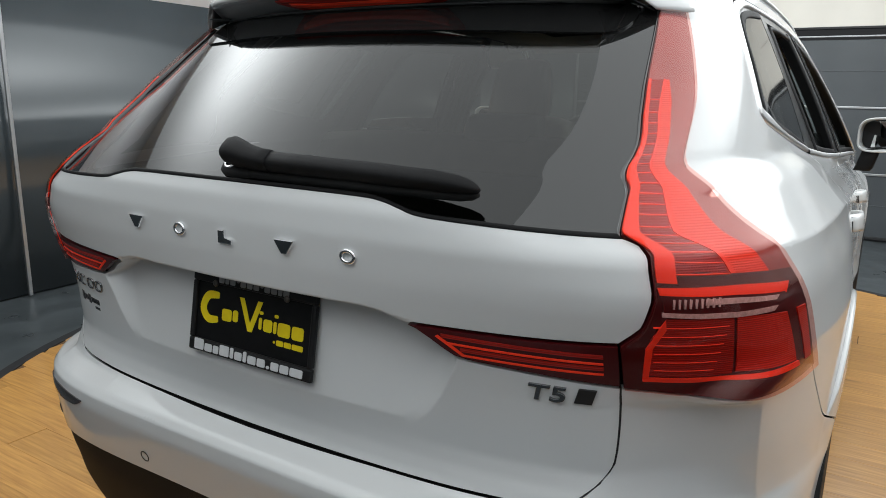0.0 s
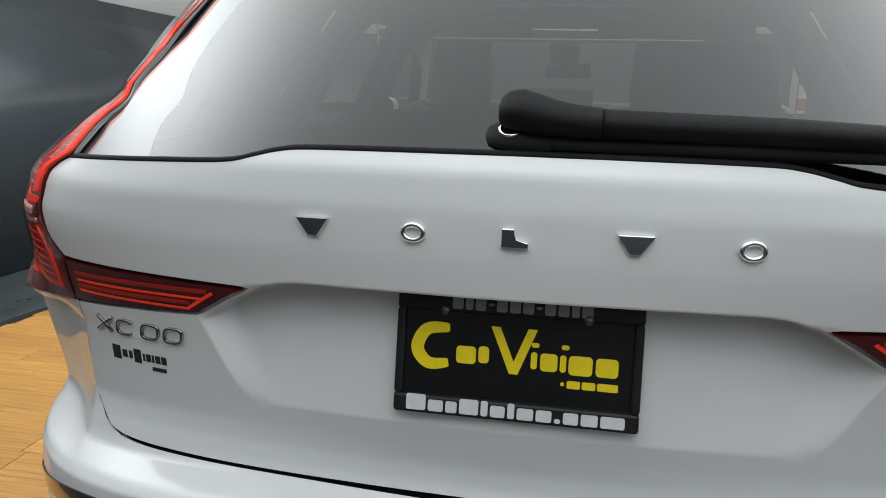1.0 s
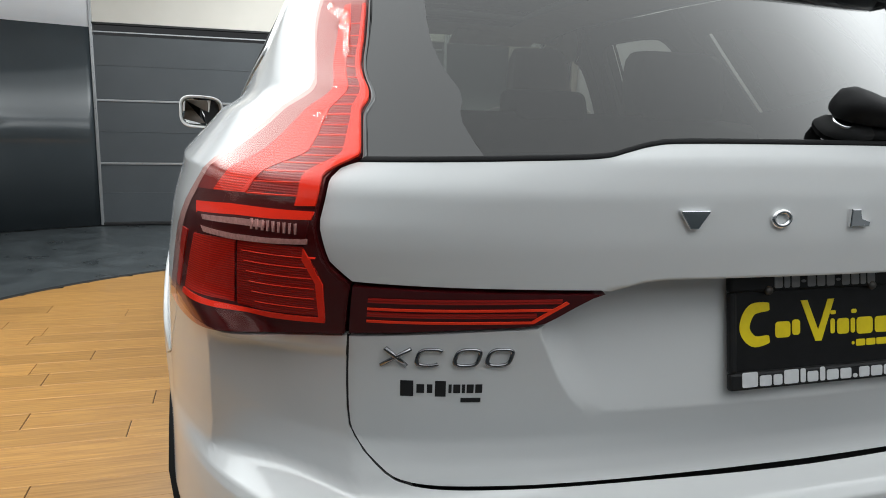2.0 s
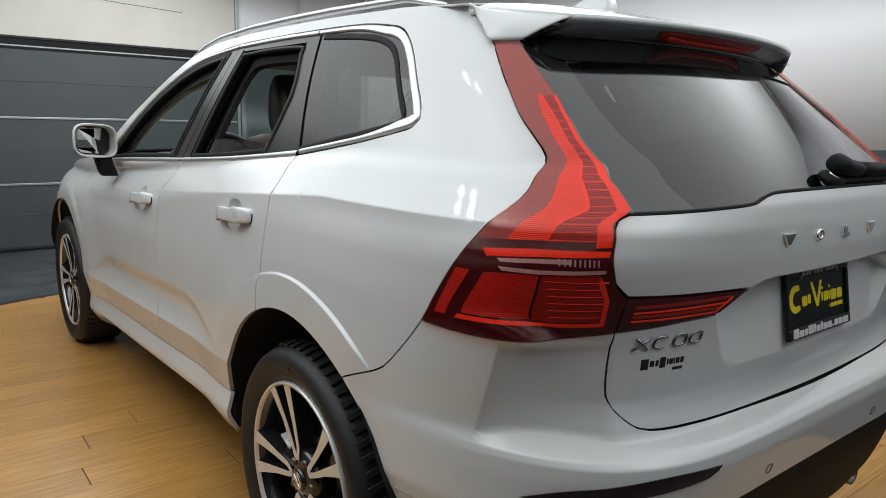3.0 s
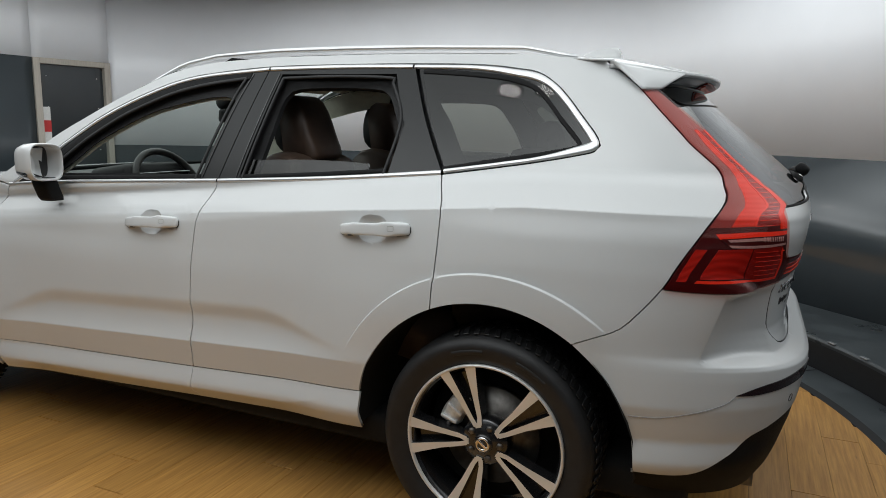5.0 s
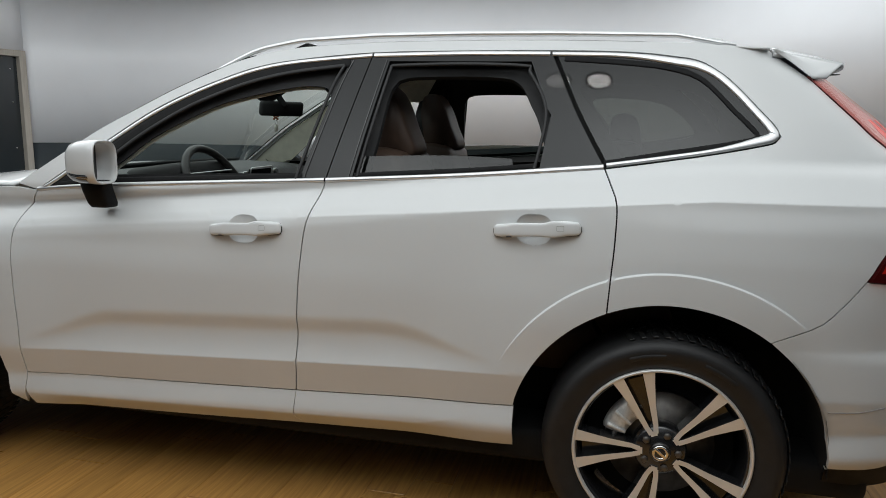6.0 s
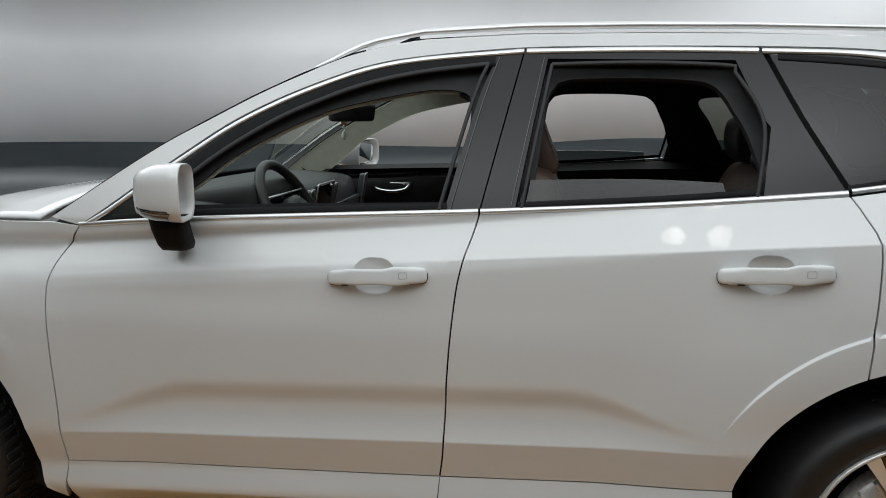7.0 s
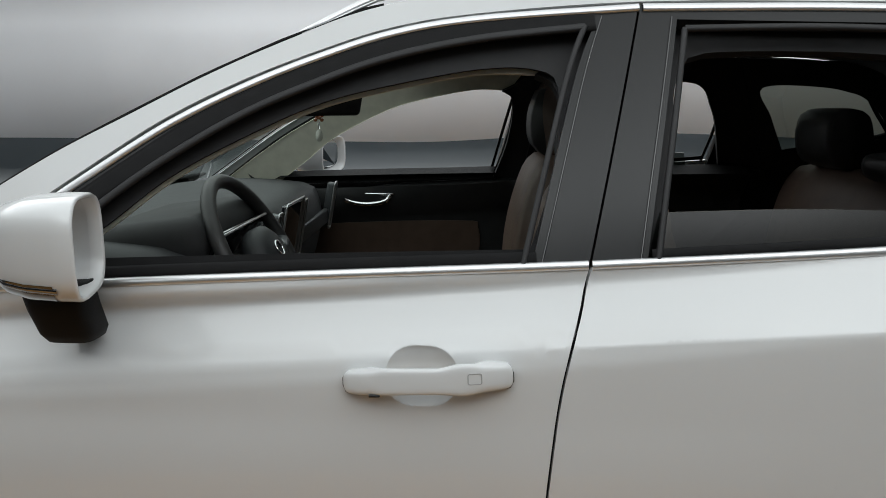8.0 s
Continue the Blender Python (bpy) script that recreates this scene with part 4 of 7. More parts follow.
EDGE = [Y(*p) for p in ((2.34, 1.100), (2.171, 1.215), (2.026, 1.310), (1.903, 1.378), (1.779, 1.445), (1.652, 1.505), (1.50, 1.566), (1.31, 1.603), (1.02, 1.618), (0.70, 1.620), (0.40, 1.617), (0.0, 1.605), (-0.26, 1.585))]
BUMP_GAP = [Y(*p) for p in ((-0.273, 0.743), (-0.33, 0.767), (-0.382, 0.788), (-0.408, 0.803), (-0.430, 0.824), (-0.476, 0.878), (-0.512, 0.926))]
SILL = [Y(*p) for p in ((2.303, 0.391), (1.70, 0.411), (1.206, 0.430), (0.80, 0.449), (0.452, 0.466))]
SILL_LOW = [Y(*p) for p in ((2.29, 0.262), (1.70, 0.278), (1.20, 0.30), (0.80, 0.312), (0.452, 0.325))]
ARCH_R = 0.465


def arch(cy, a0, a1, r=ARCH_R, n=40):
    """The wheel opening's edge, from angle a0 to a1 (0 is forwards, 90 up)."""
    out = []
    for i in range(n + 1):
        a = radians(a0 + (a1 - a0) * i / n)
        out.append(Y(cy + r * math.cos(a), WHEEL_Z + r * math.sin(a)))
    return out


def line(points, step=0.02):
    return through_points(points, step)


def back(points):
    return list(reversed(points))


def panel(name, poly, material, parent, lift=0.0, gap=0.0022, step=0.02, flange=0.012, label="", both=True):
    """A skin panel on the left, and its twin on the right."""
    made = []
    poly = clean(poly)
    if gap:
        poly = shrink(poly, gap)
    for side in (0, 1) if both else (0,):
        bm = fill(poly, lambda s, z: on_skin(s, z, lift), step, flange)
        if side:
            mirrored(bm)
        made.append(part(name, bm, material, parent[side] if isinstance(parent, (list, tuple)) else parent, label))
    return made


def ribbon(name, path, width, material, parent, lift=0.004, label="", both=True, taper=None):
    """A raised, rounded strip along a line on the skin."""
    made = []
    for side in (0, 1) if both else (0,):
        bm = bmesh.new()
        rows = []
        n = len(path)
        for i, p in enumerate(path):
            a, b = path[max(0, i - 1)], path[min(n - 1, i + 1)]
            d = (b[0] - a[0], b[1] - a[1])
            ln = math.hypot(*d) or 1
            nn = (-d[1] / ln, d[0] / ln)
            w = width * (taper(i / (n - 1)) if taper else 1)
            row = []
            for k, h in ((-0.5, -0.004), (-0.5, 0.4), (-0.25, 0.9), (0.0, 1.0), (0.25, 0.9), (0.5, 0.4), (0.5, -0.004)):
                hh = lift * h if h > 0 else h
                row.append(bm.verts.new(on_skin(p[0] + nn[0] * w * k, p[1] + nn[1] * w * k, hh)))
            rows.append(row)
        for p, q in zip(rows, rows[1:]):
            for k in range(len(p) - 1):
                bm.faces.new((p[k], q[k], q[k + 1], p[k + 1]))
        bmesh.ops.recalc_face_normals(bm, faces=bm.faces[:])
        if side:
            mirrored(bm)
        made.append(part(name, bm, material, parent[side] if isinstance(parent, (list, tuple)) else parent, label))
    return made


# front and rear doors: skin, lower trim
front_doors = panel("front_door", line(GAP_F) + line(SILL[:3])[1:] + line(back(GAP_M))[1:] + line(back(DLO_LOW[:3]))[1:], PAINT, car, step=0.009, label="white front door")
rear_door_poly = line(GAP_M) + line(SILL[2:])[1:] + arch(0.0, 14.0, 67.0)[1:] + line(back(GAP_R))[1:] + line(back(DLO_LOW[2:]))[1:]
rear_doors = panel("rear_door", rear_door_poly, PAINT, car, step=0.009, label="white rear door")
panel("lower_trim", line(SILL[:3]) + straight([SILL[2], Y(1.212, 0.33), Y(1.18, 0.300)])[1:] + line(back(SILL_LOW[:3]))[1:] + straight([SILL_LOW[0], Y(2.31, 0.33), SILL[0]])[1:-1], PAINT, front_doors, gap=0.0012, step=0.009, label="white lower door trim")
panel("lower_trim", line(SILL[2:]) + straight([SILL[-1], SILL_LOW[-1]])[1:] + line(back(SILL_LOW[2:]))[1:] + straight([Y(1.18, 0.300), Y(1.212, 0.33), SILL[2]])[1:-1], PAINT, rear_doors, gap=0.0012, step=0.009, label="white lower door trim")

# the one-piece side frame: rear quarter, pillars and roof edge
side_poly = (line(GAP_R) + arch(0.0, 67.0, 126.0)[1:] + line(BUMP_GAP)[1:] + line(LAMP_OUT)[1:] + straight([LAMP_OUT[-1], Y(-0.30, 1.555), EDGE[-1]])[1:]
             + line(back(EDGE))[1:] + straight([EDGE[0], DLO_TOP[0]])[1:] + line(DLO_TOP)[1:-1])
panel("side_frame", side_poly, PAINT, car, step=0.010, label="white rear quarter and roof frame")

# front wing and nose
wing_poly = (line(back(GAP_F)) + straight([GAP_F[0], Y(2.34, 1.088), Y(2.55, 1.085)])[1:] + line([Y(2.55, 1.085), Y(2.85, 1.055), Y(3.15, 0.985), Y(3.35, 0.90)])[1:]
             + straight([Y(3.35, 0.90), Y(3.35, 0.60), Y(3.31, 0.50)])[1:] + arch(BASE, 17.0, 176.0)[1:] + straight([Y(2.401, 0.397), Y(2.38, 0.30), Y(2.32, 0.262), GAP_F[-1]])[1:-1])
panel("front_wing", wing_poly, PAINT, car, step=0.022, label="white front wing")
nose = straight([Y(3.36, 0.90), Y(3.36, 0.60), Y(3.33, 0.50), Y(3.33, 0.30), Y(3.748, 0.30), Y(3.748, 0.78), Y(3.60, 0.83), Y(3.36, 0.90)])[:-1]
panel("front_bumper", nose, PAINT, car, step=0.03, label="white front bumper")


def bonnet_point(u, v):
    y = 2.42 + (3.72 - 2.42) * u
    edge = lerp_table(y, ((2.3, 0.78), (2.8, 0.80), (3.2, 0.74), (3.5, 0.58), (3.72, 0.30)))
    zed = lerp_table(y, ((2.3, 1.085), (2.55, 1.085), (2.85, 1.055), (3.15, 0.985), (3.35, 0.90), (3.72, 0.76)))
    x = -edge + 2 * edge * v
    return Vector((x, y + 0.10 * (1 - u) * (1 - (x / edge) ** 2), zed + 0.035 * (1 - abs(x / edge) ** 3) + 0.006))


bonnet_bm = grid(30, 30, bonnet_point)
bmesh.ops.recalc_face_normals(bonnet_bm, faces=bonnet_bm.faces[:])
part("bonnet", thicken(bonnet_bm, 0.012), PAINT, car, "white bonnet")

# rear bumper: painted shell, black lower cladding
TG_SIDE = [X(-x, z) for x, z in ((0.676, 0.937), (0.674, 0.83), (0.666, 0.795), (0.640, 0.760), (0.596, 0.737), (0.466, 0.729), (0.20, 0.722), (0.0, 0.720))]
LAMP_LOW = [Y(-0.512, 0.926), Y(-0.62, 0.921), X(-0.78, 0.926), X(-0.676, 0.937)]
BLACK_TOP = [Y(-0.461, 0.365), Y(-0.617, 0.368), X(-0.80, 0.43), X(-0.74, 0.50), X(-0.60, 0.543), X(-0.30, 0.556), X(0.0, 0.558)]


def flip(points):
    """The same line on the right half, run the other way."""
    return [(2 * MID - s, z) for s, z in reversed(points)]


upper_line = line(BUMP_GAP) + line(LAMP_LOW)[1:] + line(TG_SIDE)[1:]
lower_line = line(back(arch(0.0, 126.0, 180.0, n=14)), 0.02)
lower_line = list(reversed(lower_line)) + straight([Y(-ARCH_R, 0.366), BLACK_TOP[0]])[1:-1] + line(BLACK_TOP)
full = upper_line + flip(upper_line)[1:] + list(reversed(lower_line + flip(lower_line)[1:]))[1:-1]
rear_bumper = panel("rear_bumper", full, PAINT, car, gap=0.0017, step=0.009, both=False, label="white rear bumper")[0]
clad = line(BLACK_TOP) + flip(line(BLACK_TOP))[1:]
clad_low = [Y(-0.47, 0.30), Y(-0.62, 0.27), X(-0.80, 0.27), X(-0.60, 0.27), X(0.0, 0.27)]
clad_low = straight(clad_low) + flip(straight(clad_low))[1:]
part("cladding", fill(shrink(clean(clad + list(reversed(clad_low))), 0.001), lambda s, z: on_skin(s, z, -0.004), 0.022, 0.01), PLASTIC, rear_bumper, "matt black lower bumper cladding")
# a grey strip laid on the paint stands in for the groove's shade
ribbon("groove", line([Y(-0.445, 0.545), Y(-0.53, 0.548), Y(-0.626, 0.570), Y(-0.70, 0.596), X(-0.822, 0.620)], 0.008), 0.0022, GREY_PRINT, rear_bumper, 0.0018)
refl_poly = line([X(-0.822, 0.622), X(-0.76, 0.652), X(-0.68, 0.666), X(-0.60, 0.672), X(-0.475, 0.668)]) + line([X(-0.475, 0.668), X(-0.51, 0.650), X(-0.60, 0.642), X(-0.71, 0.632), X(-0.79, 0.621), X(-0.822, 0.622)])[1:-1]
panel("reflector", refl_poly, REFLECTOR, rear_bumper, lift=0.0025, gap=0, step=0.012, flange=0.006, label="dark red rear reflector strip")
for sx, sz in ((0.655, 0.586), (0.27, 0.596)):
    for sign in (-1, 1):
        s0, z0 = X(-sx, sz)
        p, nrm = on_skin(s0, z0, 0.0), skin_normal(s0, z0)
        ring = spun(((0.0105, -0.002), (0.0125, -0.002), (0.0125, 0.0012), (0.0105, 0.0012), (0.0105, -0.002)), 24)
        bm = moved(ring, Matrix.Translation(p) @ nrm.to_track_quat("X", "Z").to_matrix().to_4x4())
        part("sensor_ring", bm if sign < 0 else mirrored(bm), INK, rear_bumper, "small round parking sensor")
for sign in (-1, 1):
    pipe = spun(((0.032, 0.10), (0.032, 0.0), (0.037, -0.002), (0.038, 0.012), (0.038, 0.12)), 24)
    part("exhaust_pipe", moved(pipe, pose(0.56 * sign, -0.80, 0.275, 0, 0, 90)), IRON, car, "dark metal exhaust tip")

# tailgate: painted skin with the plate niche, glass, black side blades
GLASS_LOW = [X(x, z) for x, z in ((-0.660, 1.157), (-0.50, 1.163), (-0.385, 1.168), (-0.345, 1.176), (-0.31, 1.184), (-0.26, 1.188), (0.0, 1.190))]
NOTCH = [X(x, z) for x, z in ((-0.660, 1.157), (-0.686, 1.147), (-0.700, 1.134), (-0.706, 1.115), (-0.706, 1.043), (-0.698, 1.029), (-0.675, 1.008))]
BAR_TOP = [X(x, z) for x, z in ((-0.675, 1.008), (-0.50, 1.002), (-0.360, 0.998))]
BAR_LOW = [X(x, z) for x, z in ((-0.360, 0.998), (-0.40, 0.976), (-0.437, 0.954), (-0.46, 0.950), (-0.55, 0.946), (-0.676, 0.937))]
left_edge = line(GLASS_LOW, 0.012)[::-1] + line(NOTCH, 0.012)[1:] + straight(BAR_TOP, 0.012)[1:] + line(BAR_LOW, 0.012)[1:] + line(TG_SIDE, 0.012)[1:]
gate_poly = left_edge + flip(left_edge)[1:-1]
tailgate = panel("tailgate", gate_poly, PAINT, car, gap=0.0028, step=0.0075, both=False, label="white tailgate with a recessed plate niche")[0]
# a dark strip added down the side gap stands in for its shade
ribbon("tailgate_gap_shade", line(TG_SIDE[:5], 0.01), 0.0044, BLACK_RUBBER, rear_bumper, -0.0016, "dark strip added for the shade in the tailgate gap")


def rim_x(z):
    return 0.650 - 0.241 * (z - 1.2)


def glass_at(s, z, lift=-0.003):
    """The rear window and its blades: one even bow between the two lamps."""
    p = skin(s, z)
    h = z - 1.2
    bow = max(-0.2, 1 - abs(p.x / rim_x(z)) ** 2.05)
    return Vector((p.x, -0.762 + 1.16 * h + 0.08 * h * h - 0.123 * bow - 0.6 * lift, z + 0.8 * lift))


BLADE = [X(x, z) for x, z in ((-0.515, 1.163), (-0.527, 1.22), (-0.533, 1.29), (-0.528, 1.37), (-0.505, 1.45), (-0.48, 1.515))]
LAMP_IN = [X(-0.660 + 0.241 * (z - 1.157), z) for z in (1.157, 1.21, 1.262, 1.325, 1.40, 1.478, 1.494)]
glass_half = line(BLADE) + line([BLADE[-1], X(-0.25, 1.52), X(0.0, 1.525)])[1:]
low_half = line([X(-0.515, 1.163)] + GLASS_LOW[2:])
glass_poly = list(reversed(low_half)) + glass_half[1:]
glass_poly = glass_poly + flip(glass_poly)[1:-1]
part("rear_window", fill(clean(glass_poly), glass_at, 0.018, 0.0), REAR_GLASS, tailgate, "tinted rear window")
blade_poly = line(back(BLADE)) + straight([X(-0.515, 1.163), X(-0.660, 1.157)])[1:] + line(LAMP_IN)[1:] + straight([LAMP_IN[-1], X(-0.53, 1.51), BLADE[-1]])[1:-1]
for side in (0, 1):
    blade_bm = fill(shrink(clean(blade_poly), 0.0002), glass_at, 0.014, 0.005)
    part("blade", blade_bm if side == 0 else mirrored(blade_bm), BLADE_GLOSS, tailgate, "gloss black side blade")
ribbon("seal", line(GLASS_LOW, 0.01) + flip(line(GLASS_LOW, 0.01))[1:], 0.0065, PLASTIC, tailgate, 0.0015, both=False)


# roof, windscreen, spoiler
def edge_at(y):
    zed = lerp_table(y, ((-0.26, 1.585), (0.0, 1.605), (0.40, 1.617), (0.70, 1.620), (1.02, 1.618), (1.31, 1.603), (1.50, 1.566), (1.652, 1.505), (1.779, 1.445), (1.903, 1.378), (2.026, 1.310), (2.171, 1.215), (2.34, 1.100)))
    return half_width(y, zed) - 0.002, zed


def roof_point(u, v):
    y = -0.262 + (1.46 + 0.262) * u
    w, zed = edge_at(y)
    k = 2 * v - 1
    return Vector((k * w, y + 0.10 * ease(0.6, 1.0, u) * (1 - k * k) - 0.03 * (1 - ease(0, 0.2, u)) * (1 - k * k), zed + 0.034 * (1 - abs(k) ** 2.4)))


def screen_point(u, v):
    y = 1.47 + (2.33 - 1.47) * u
    w, zed = edge_at(y)
    k = 2 * v - 1
    return Vector((k * w, y + (0.10 - 0.02 * u) * (1 - k * k), zed + (0.034 - 0.028 * u) * (1 - abs(k) ** 2.4)))


roof_bm = grid(40, 24, roof_point)
bmesh.ops.recalc_face_normals(roof_bm, faces=roof_bm.faces[:])
for f in roof_bm.faces[:]:
    c = f.calc_center_median()
    if abs(c.x) < 0.42 and 0.10 < c.y < 1.30:
        roof_bm.faces.remove(f)
part("roof", thicken(roof_bm, 0.006), PAINT, car, "white roof")
sun_bm = grid(20, 14, lambda u, v: roof_point((0.10 + 1.22 * u + 0.262) / 1.722, 0.5 + (v - 0.5) * 0.74) + Vector((0, 0, 0.003)))
bmesh.ops.recalc_face_normals(sun_bm, faces=sun_bm.faces[:])
part("sunroof", sun_bm, ROOF_GLASS, car, "dark glass panoramic sunroof")
part("windscreen", grid(20, 20, screen_point), GLASS, car, "clear windscreen")
for v0 in (0.0, 1.0):
    part("screen_seal", tube([screen_point(i / 24, v0 + (0.012 if v0 == 0 else -0.012)) + Vector((0, 0, 0.001)) for i in range(25)], 0.0028, 6), PLASTIC, car)
part("scuttle", thicken(grid(2, 20, lambda u, v: screen_point(0.975 + 0.035 * u, 0.05 + 0.90 * v) + Vector((0, 0.03 * u, 0.004 - 0.012 * u))), 0.008), PLASTIC, car, "black windscreen scuttle")


def spoiler_point(u, v):
    k = 2 * v - 1
    w0, zed = edge_at(-0.26)
    y0 = -0.275 - 0.03 * (1 - k * k)
    y1 = -0.580 + 0.070 * k * k + 0.012 * k ** 6
    wx = (0.602 + (0.497 - 0.602) * u) * k
    top = zed + 0.034 * (1 - abs(k) ** 2.4)
    tip = 1.551 + 0.006 * (1 - k * k)
    return Vector((wx, y0 + (y1 - y0) * u, top + (tip - top) * (u * 0.85 + 0.15 * u * u) - 0.012 * ease(0.90, 1.0, abs(k)) * (1 - u)))


spoiler_bm = grid(16, 40, spoiler_point)
bmesh.ops.recalc_face_normals(spoiler_bm, faces=spoiler_bm.faces[:])
spoiler = part("spoiler", thicken(spoiler_bm, 0.014), PAINT, car, "white roof spoiler")


def under_point(u, v):
    k = 2 * v - 1
    a = spoiler_point(0.965, v) + Vector((0, 0.004, -0.014))
    s0, z0 = X(0.53 * k, 1.508)
    b = glass_at(s0, z0, 0.004)
    return a.lerp(b, u) + Vector((0, 0, 0.012 * math.sin(math.pi * u) * (1 - k ** 4)))


def lip_point(u, v):
    """The lower face of the lip, sloping in towards the black band of the glass."""
    k = 2 * v - 1
    a = spoiler_point(0.985, v) + Vector((0, 0.003, -0.012))
    return a.lerp(a + Vector((0.02 * k, 0.105 - 0.04 * k * k, -0.036 + 0.008 * k * k)), u)


def wall_point(u, v):
    return lip_point(1.0, v).lerp(under_point(1.0, v), u)


lip_bm, under_bm = grid(6, 40, lip_point), grid(6, 40, wall_point)
for bm_ in (lip_bm, under_bm):
    bmesh.ops.recalc_face_normals(bm_, faces=bm_.faces[:])
part("lip", thicken(lip_bm, 0.004), LIP_GREY, spoiler, "satin grey lip underside")
part("underside", thicken(under_bm, 0.005), CARBON, spoiler, "black inner face under the spoiler")
band_low = line([X(-0.548, 1.500), X(-0.545, 1.472), X(-0.520, 1.453), X(-0.45, 1.452), X(-0.25, 1.458), X(0.0, 1.461)], 0.01)
band_top = straight([X(-0.548, 1.500), X(-0.50, 1.522), X(0.0, 1.530)], 0.01)
band_half = list(reversed(band_top)) + band_low[1:]
band_poly = band_half + flip(band_half)[1:-1]
part("glass_band", fill(clean(band_poly), lambda s_, z_: glass_at(s_, z_, 0.0015), 0.018, 0.004), BLADE_GLOSS, tailgate, "gloss black upper edge of the rear window")


def cheek_edge(u):
    """From the roof seam down to the tail lamp and along its top."""
    way = ((0.0, (-0.590, -0.272, 1.583)), (0.3, (-0.612, -0.326, 1.540)), (0.62, (-0.633, -0.384, 1.491)), (0.8, (-0.606, -0.408, 1.492)), (1.0, (-0.579, -0.434, 1.494)))
    return Vector([lerp_table(u, [(f, p[n]) for f, p in way]) for n in range(3)])


def cheek_point(u, v):
    out = cheek_edge(u).lerp(spoiler_point(u, 0.0) + Vector((0, 0, -0.006 * u)), v)
    return out + Vector((-0.008, -0.004, 0.006)) * math.sin(math.pi * v) * (1 - 0.6 * u)


def gusset_point(u, v):
    a = cheek_edge(1.0).lerp(spoiler_point(1.0, 0.0) + Vector((0, 0, -0.012)), u) + Vector((0.004, 0.004, 0))
    return a.lerp(under_point(1.0, 0.0).lerp(lip_point(1.0, 0.0), u), v)


for sign in (-1, 1):
    for name_, place_, m_, words in (("spoiler_end", cheek_point, PAINT, "white spoiler end"), ("gusset", gusset_point, CARBON, "black gusset under the spoiler end")):
        side_bm = grid(18, 8, place_)
        bmesh.ops.recalc_face_normals(side_bm, faces=side_bm.faces[:])
        part(name_, thicken(side_bm if sign < 0 else mirrored(side_bm), 0.002), m_, spoiler, words)


def brake_point(u, v):
    """A slim lens set into the underside, behind the lip, pointed at its ends."""
    k = (2 * v - 1) * 0.46
    f = 1 - abs(k / 0.46) ** 3
    return lip_point(0.12 + (0.10 + 0.70 * f) * u, (k + 1) / 2) + Vector((0, -0.001, -0.0055))


brake_bm = grid(6, 30, brake_point)
bmesh.ops.recalc_face_normals(brake_bm, faces=brake_bm.faces[:])
brake = part("brake_light", thicken(brake_bm, 0.003), LAMP_MID, spoiler, "dark red high brake light")
led_bm = grid(3, 30, lambda u, v: brake_point(0.30 + 0.32 * u, 0.08 + 0.84 * v) + Vector((0, -0.001, -0.003)))
bmesh.ops.recalc_face_normals(led_bm, faces=led_bm.faces[:])
part("led_strip", thicken(led_bm, 0.002), LAMP_RED, brake, "deep red strip")
fin_bm = prism([(-0.094, -0.01), (-0.092, 0.008), (-0.06, 0.028), (-0.01, 0.043), (0.045, 0.050), (0.074, 0.049), (0.084, 0.030), (0.094, 0.0), (0.094, -0.01)], -0.022, 0.022, 0.008)
part("antenna_fin", moved(fin_bm, pose(0, -0.120, 1.636, 0, 0, -90)), PAINT, car, "white roof antenna fin")

deflector = bmesh.new()
rows = []
for i in range(21):
    x = -0.45 + 0.045 * i
    y = 1.375 + 0.06 * (1 - (x / 0.45) ** 2)
    z = roof_point((1.36 + 0.262) / 1.722, 0.5 + x / 1.3).z
    rows.append([deflector.verts.new(v) for v in ((x, y + 0.03, z), (x, y - 0.03, z + 0.024), (x, y - 0.036, z + 0.020), (x, y - 0.005, z))])
for p, q in zip(rows, rows[1:]):
    for k in range(4):
        deflector.faces.new((p[k], p[(k + 1) % 4], q[(k + 1) % 4], q[k]))
deflector.faces.new(rows[0])
deflector.faces.new(list(reversed(rows[-1])))
bmesh.ops.recalc_face_normals(deflector, faces=deflector.faces[:])
part("wind_deflector", deflector, PLASTIC, car, "black raised sunroof wind deflector")

# roof rails
for sign in (-1, 1):
    path = []
    for i in range(41):
        f = i / 40
        y = -0.165 + (1.62 + 0.165) * f
        w, zed = edge_at(y)
        rise = 0.022 * min(1.0, math.sin(math.pi * min(1, max(0, f))) * 3.2)
        path.append((sign * (w - 0.022), y, zed + 0.003 + rise))
    part("roof_rail", tube(path, lambda f: 0.008 + 0.004 * math.sin(math.pi * f), 10, flat=0.9), CHROME, car, "satin silver roof rail")

# tail lamps
lamp_poly = line(LAMP_OUT) + straight([LAMP_OUT[-1], LAMP_IN[-1]])[1:] + line(back(LAMP_IN))[1:] + line(NOTCH)[1:] + straight([NOTCH[-1], X(-0.678, 0.937)])[1:] + line(back(LAMP_LOW))[1:-1]
lamps = panel("tail_lamp", lamp_poly, LAMP_DARK, car, lift=0.003, gap=0.002, step=0.012, flange=0.012, label="tall red tail lamp")
bars = panel("tailgate_lamp", straight(BAR_TOP) + line(BAR_LOW)[1:] + straight([BAR_LOW[-1], BAR_TOP[0]])[1:-1], LAMP_DARK, tailgate, lift=0.002, gap=0.003, step=0.012, flange=0.014, label="slim dark red tailgate lamp")


ribbon("lamp_seal", line(LAMP_IN, 0.01), 0.005, BLACK_GLOSS, lamps, 0.0015, "thin black seal beside the rear window")


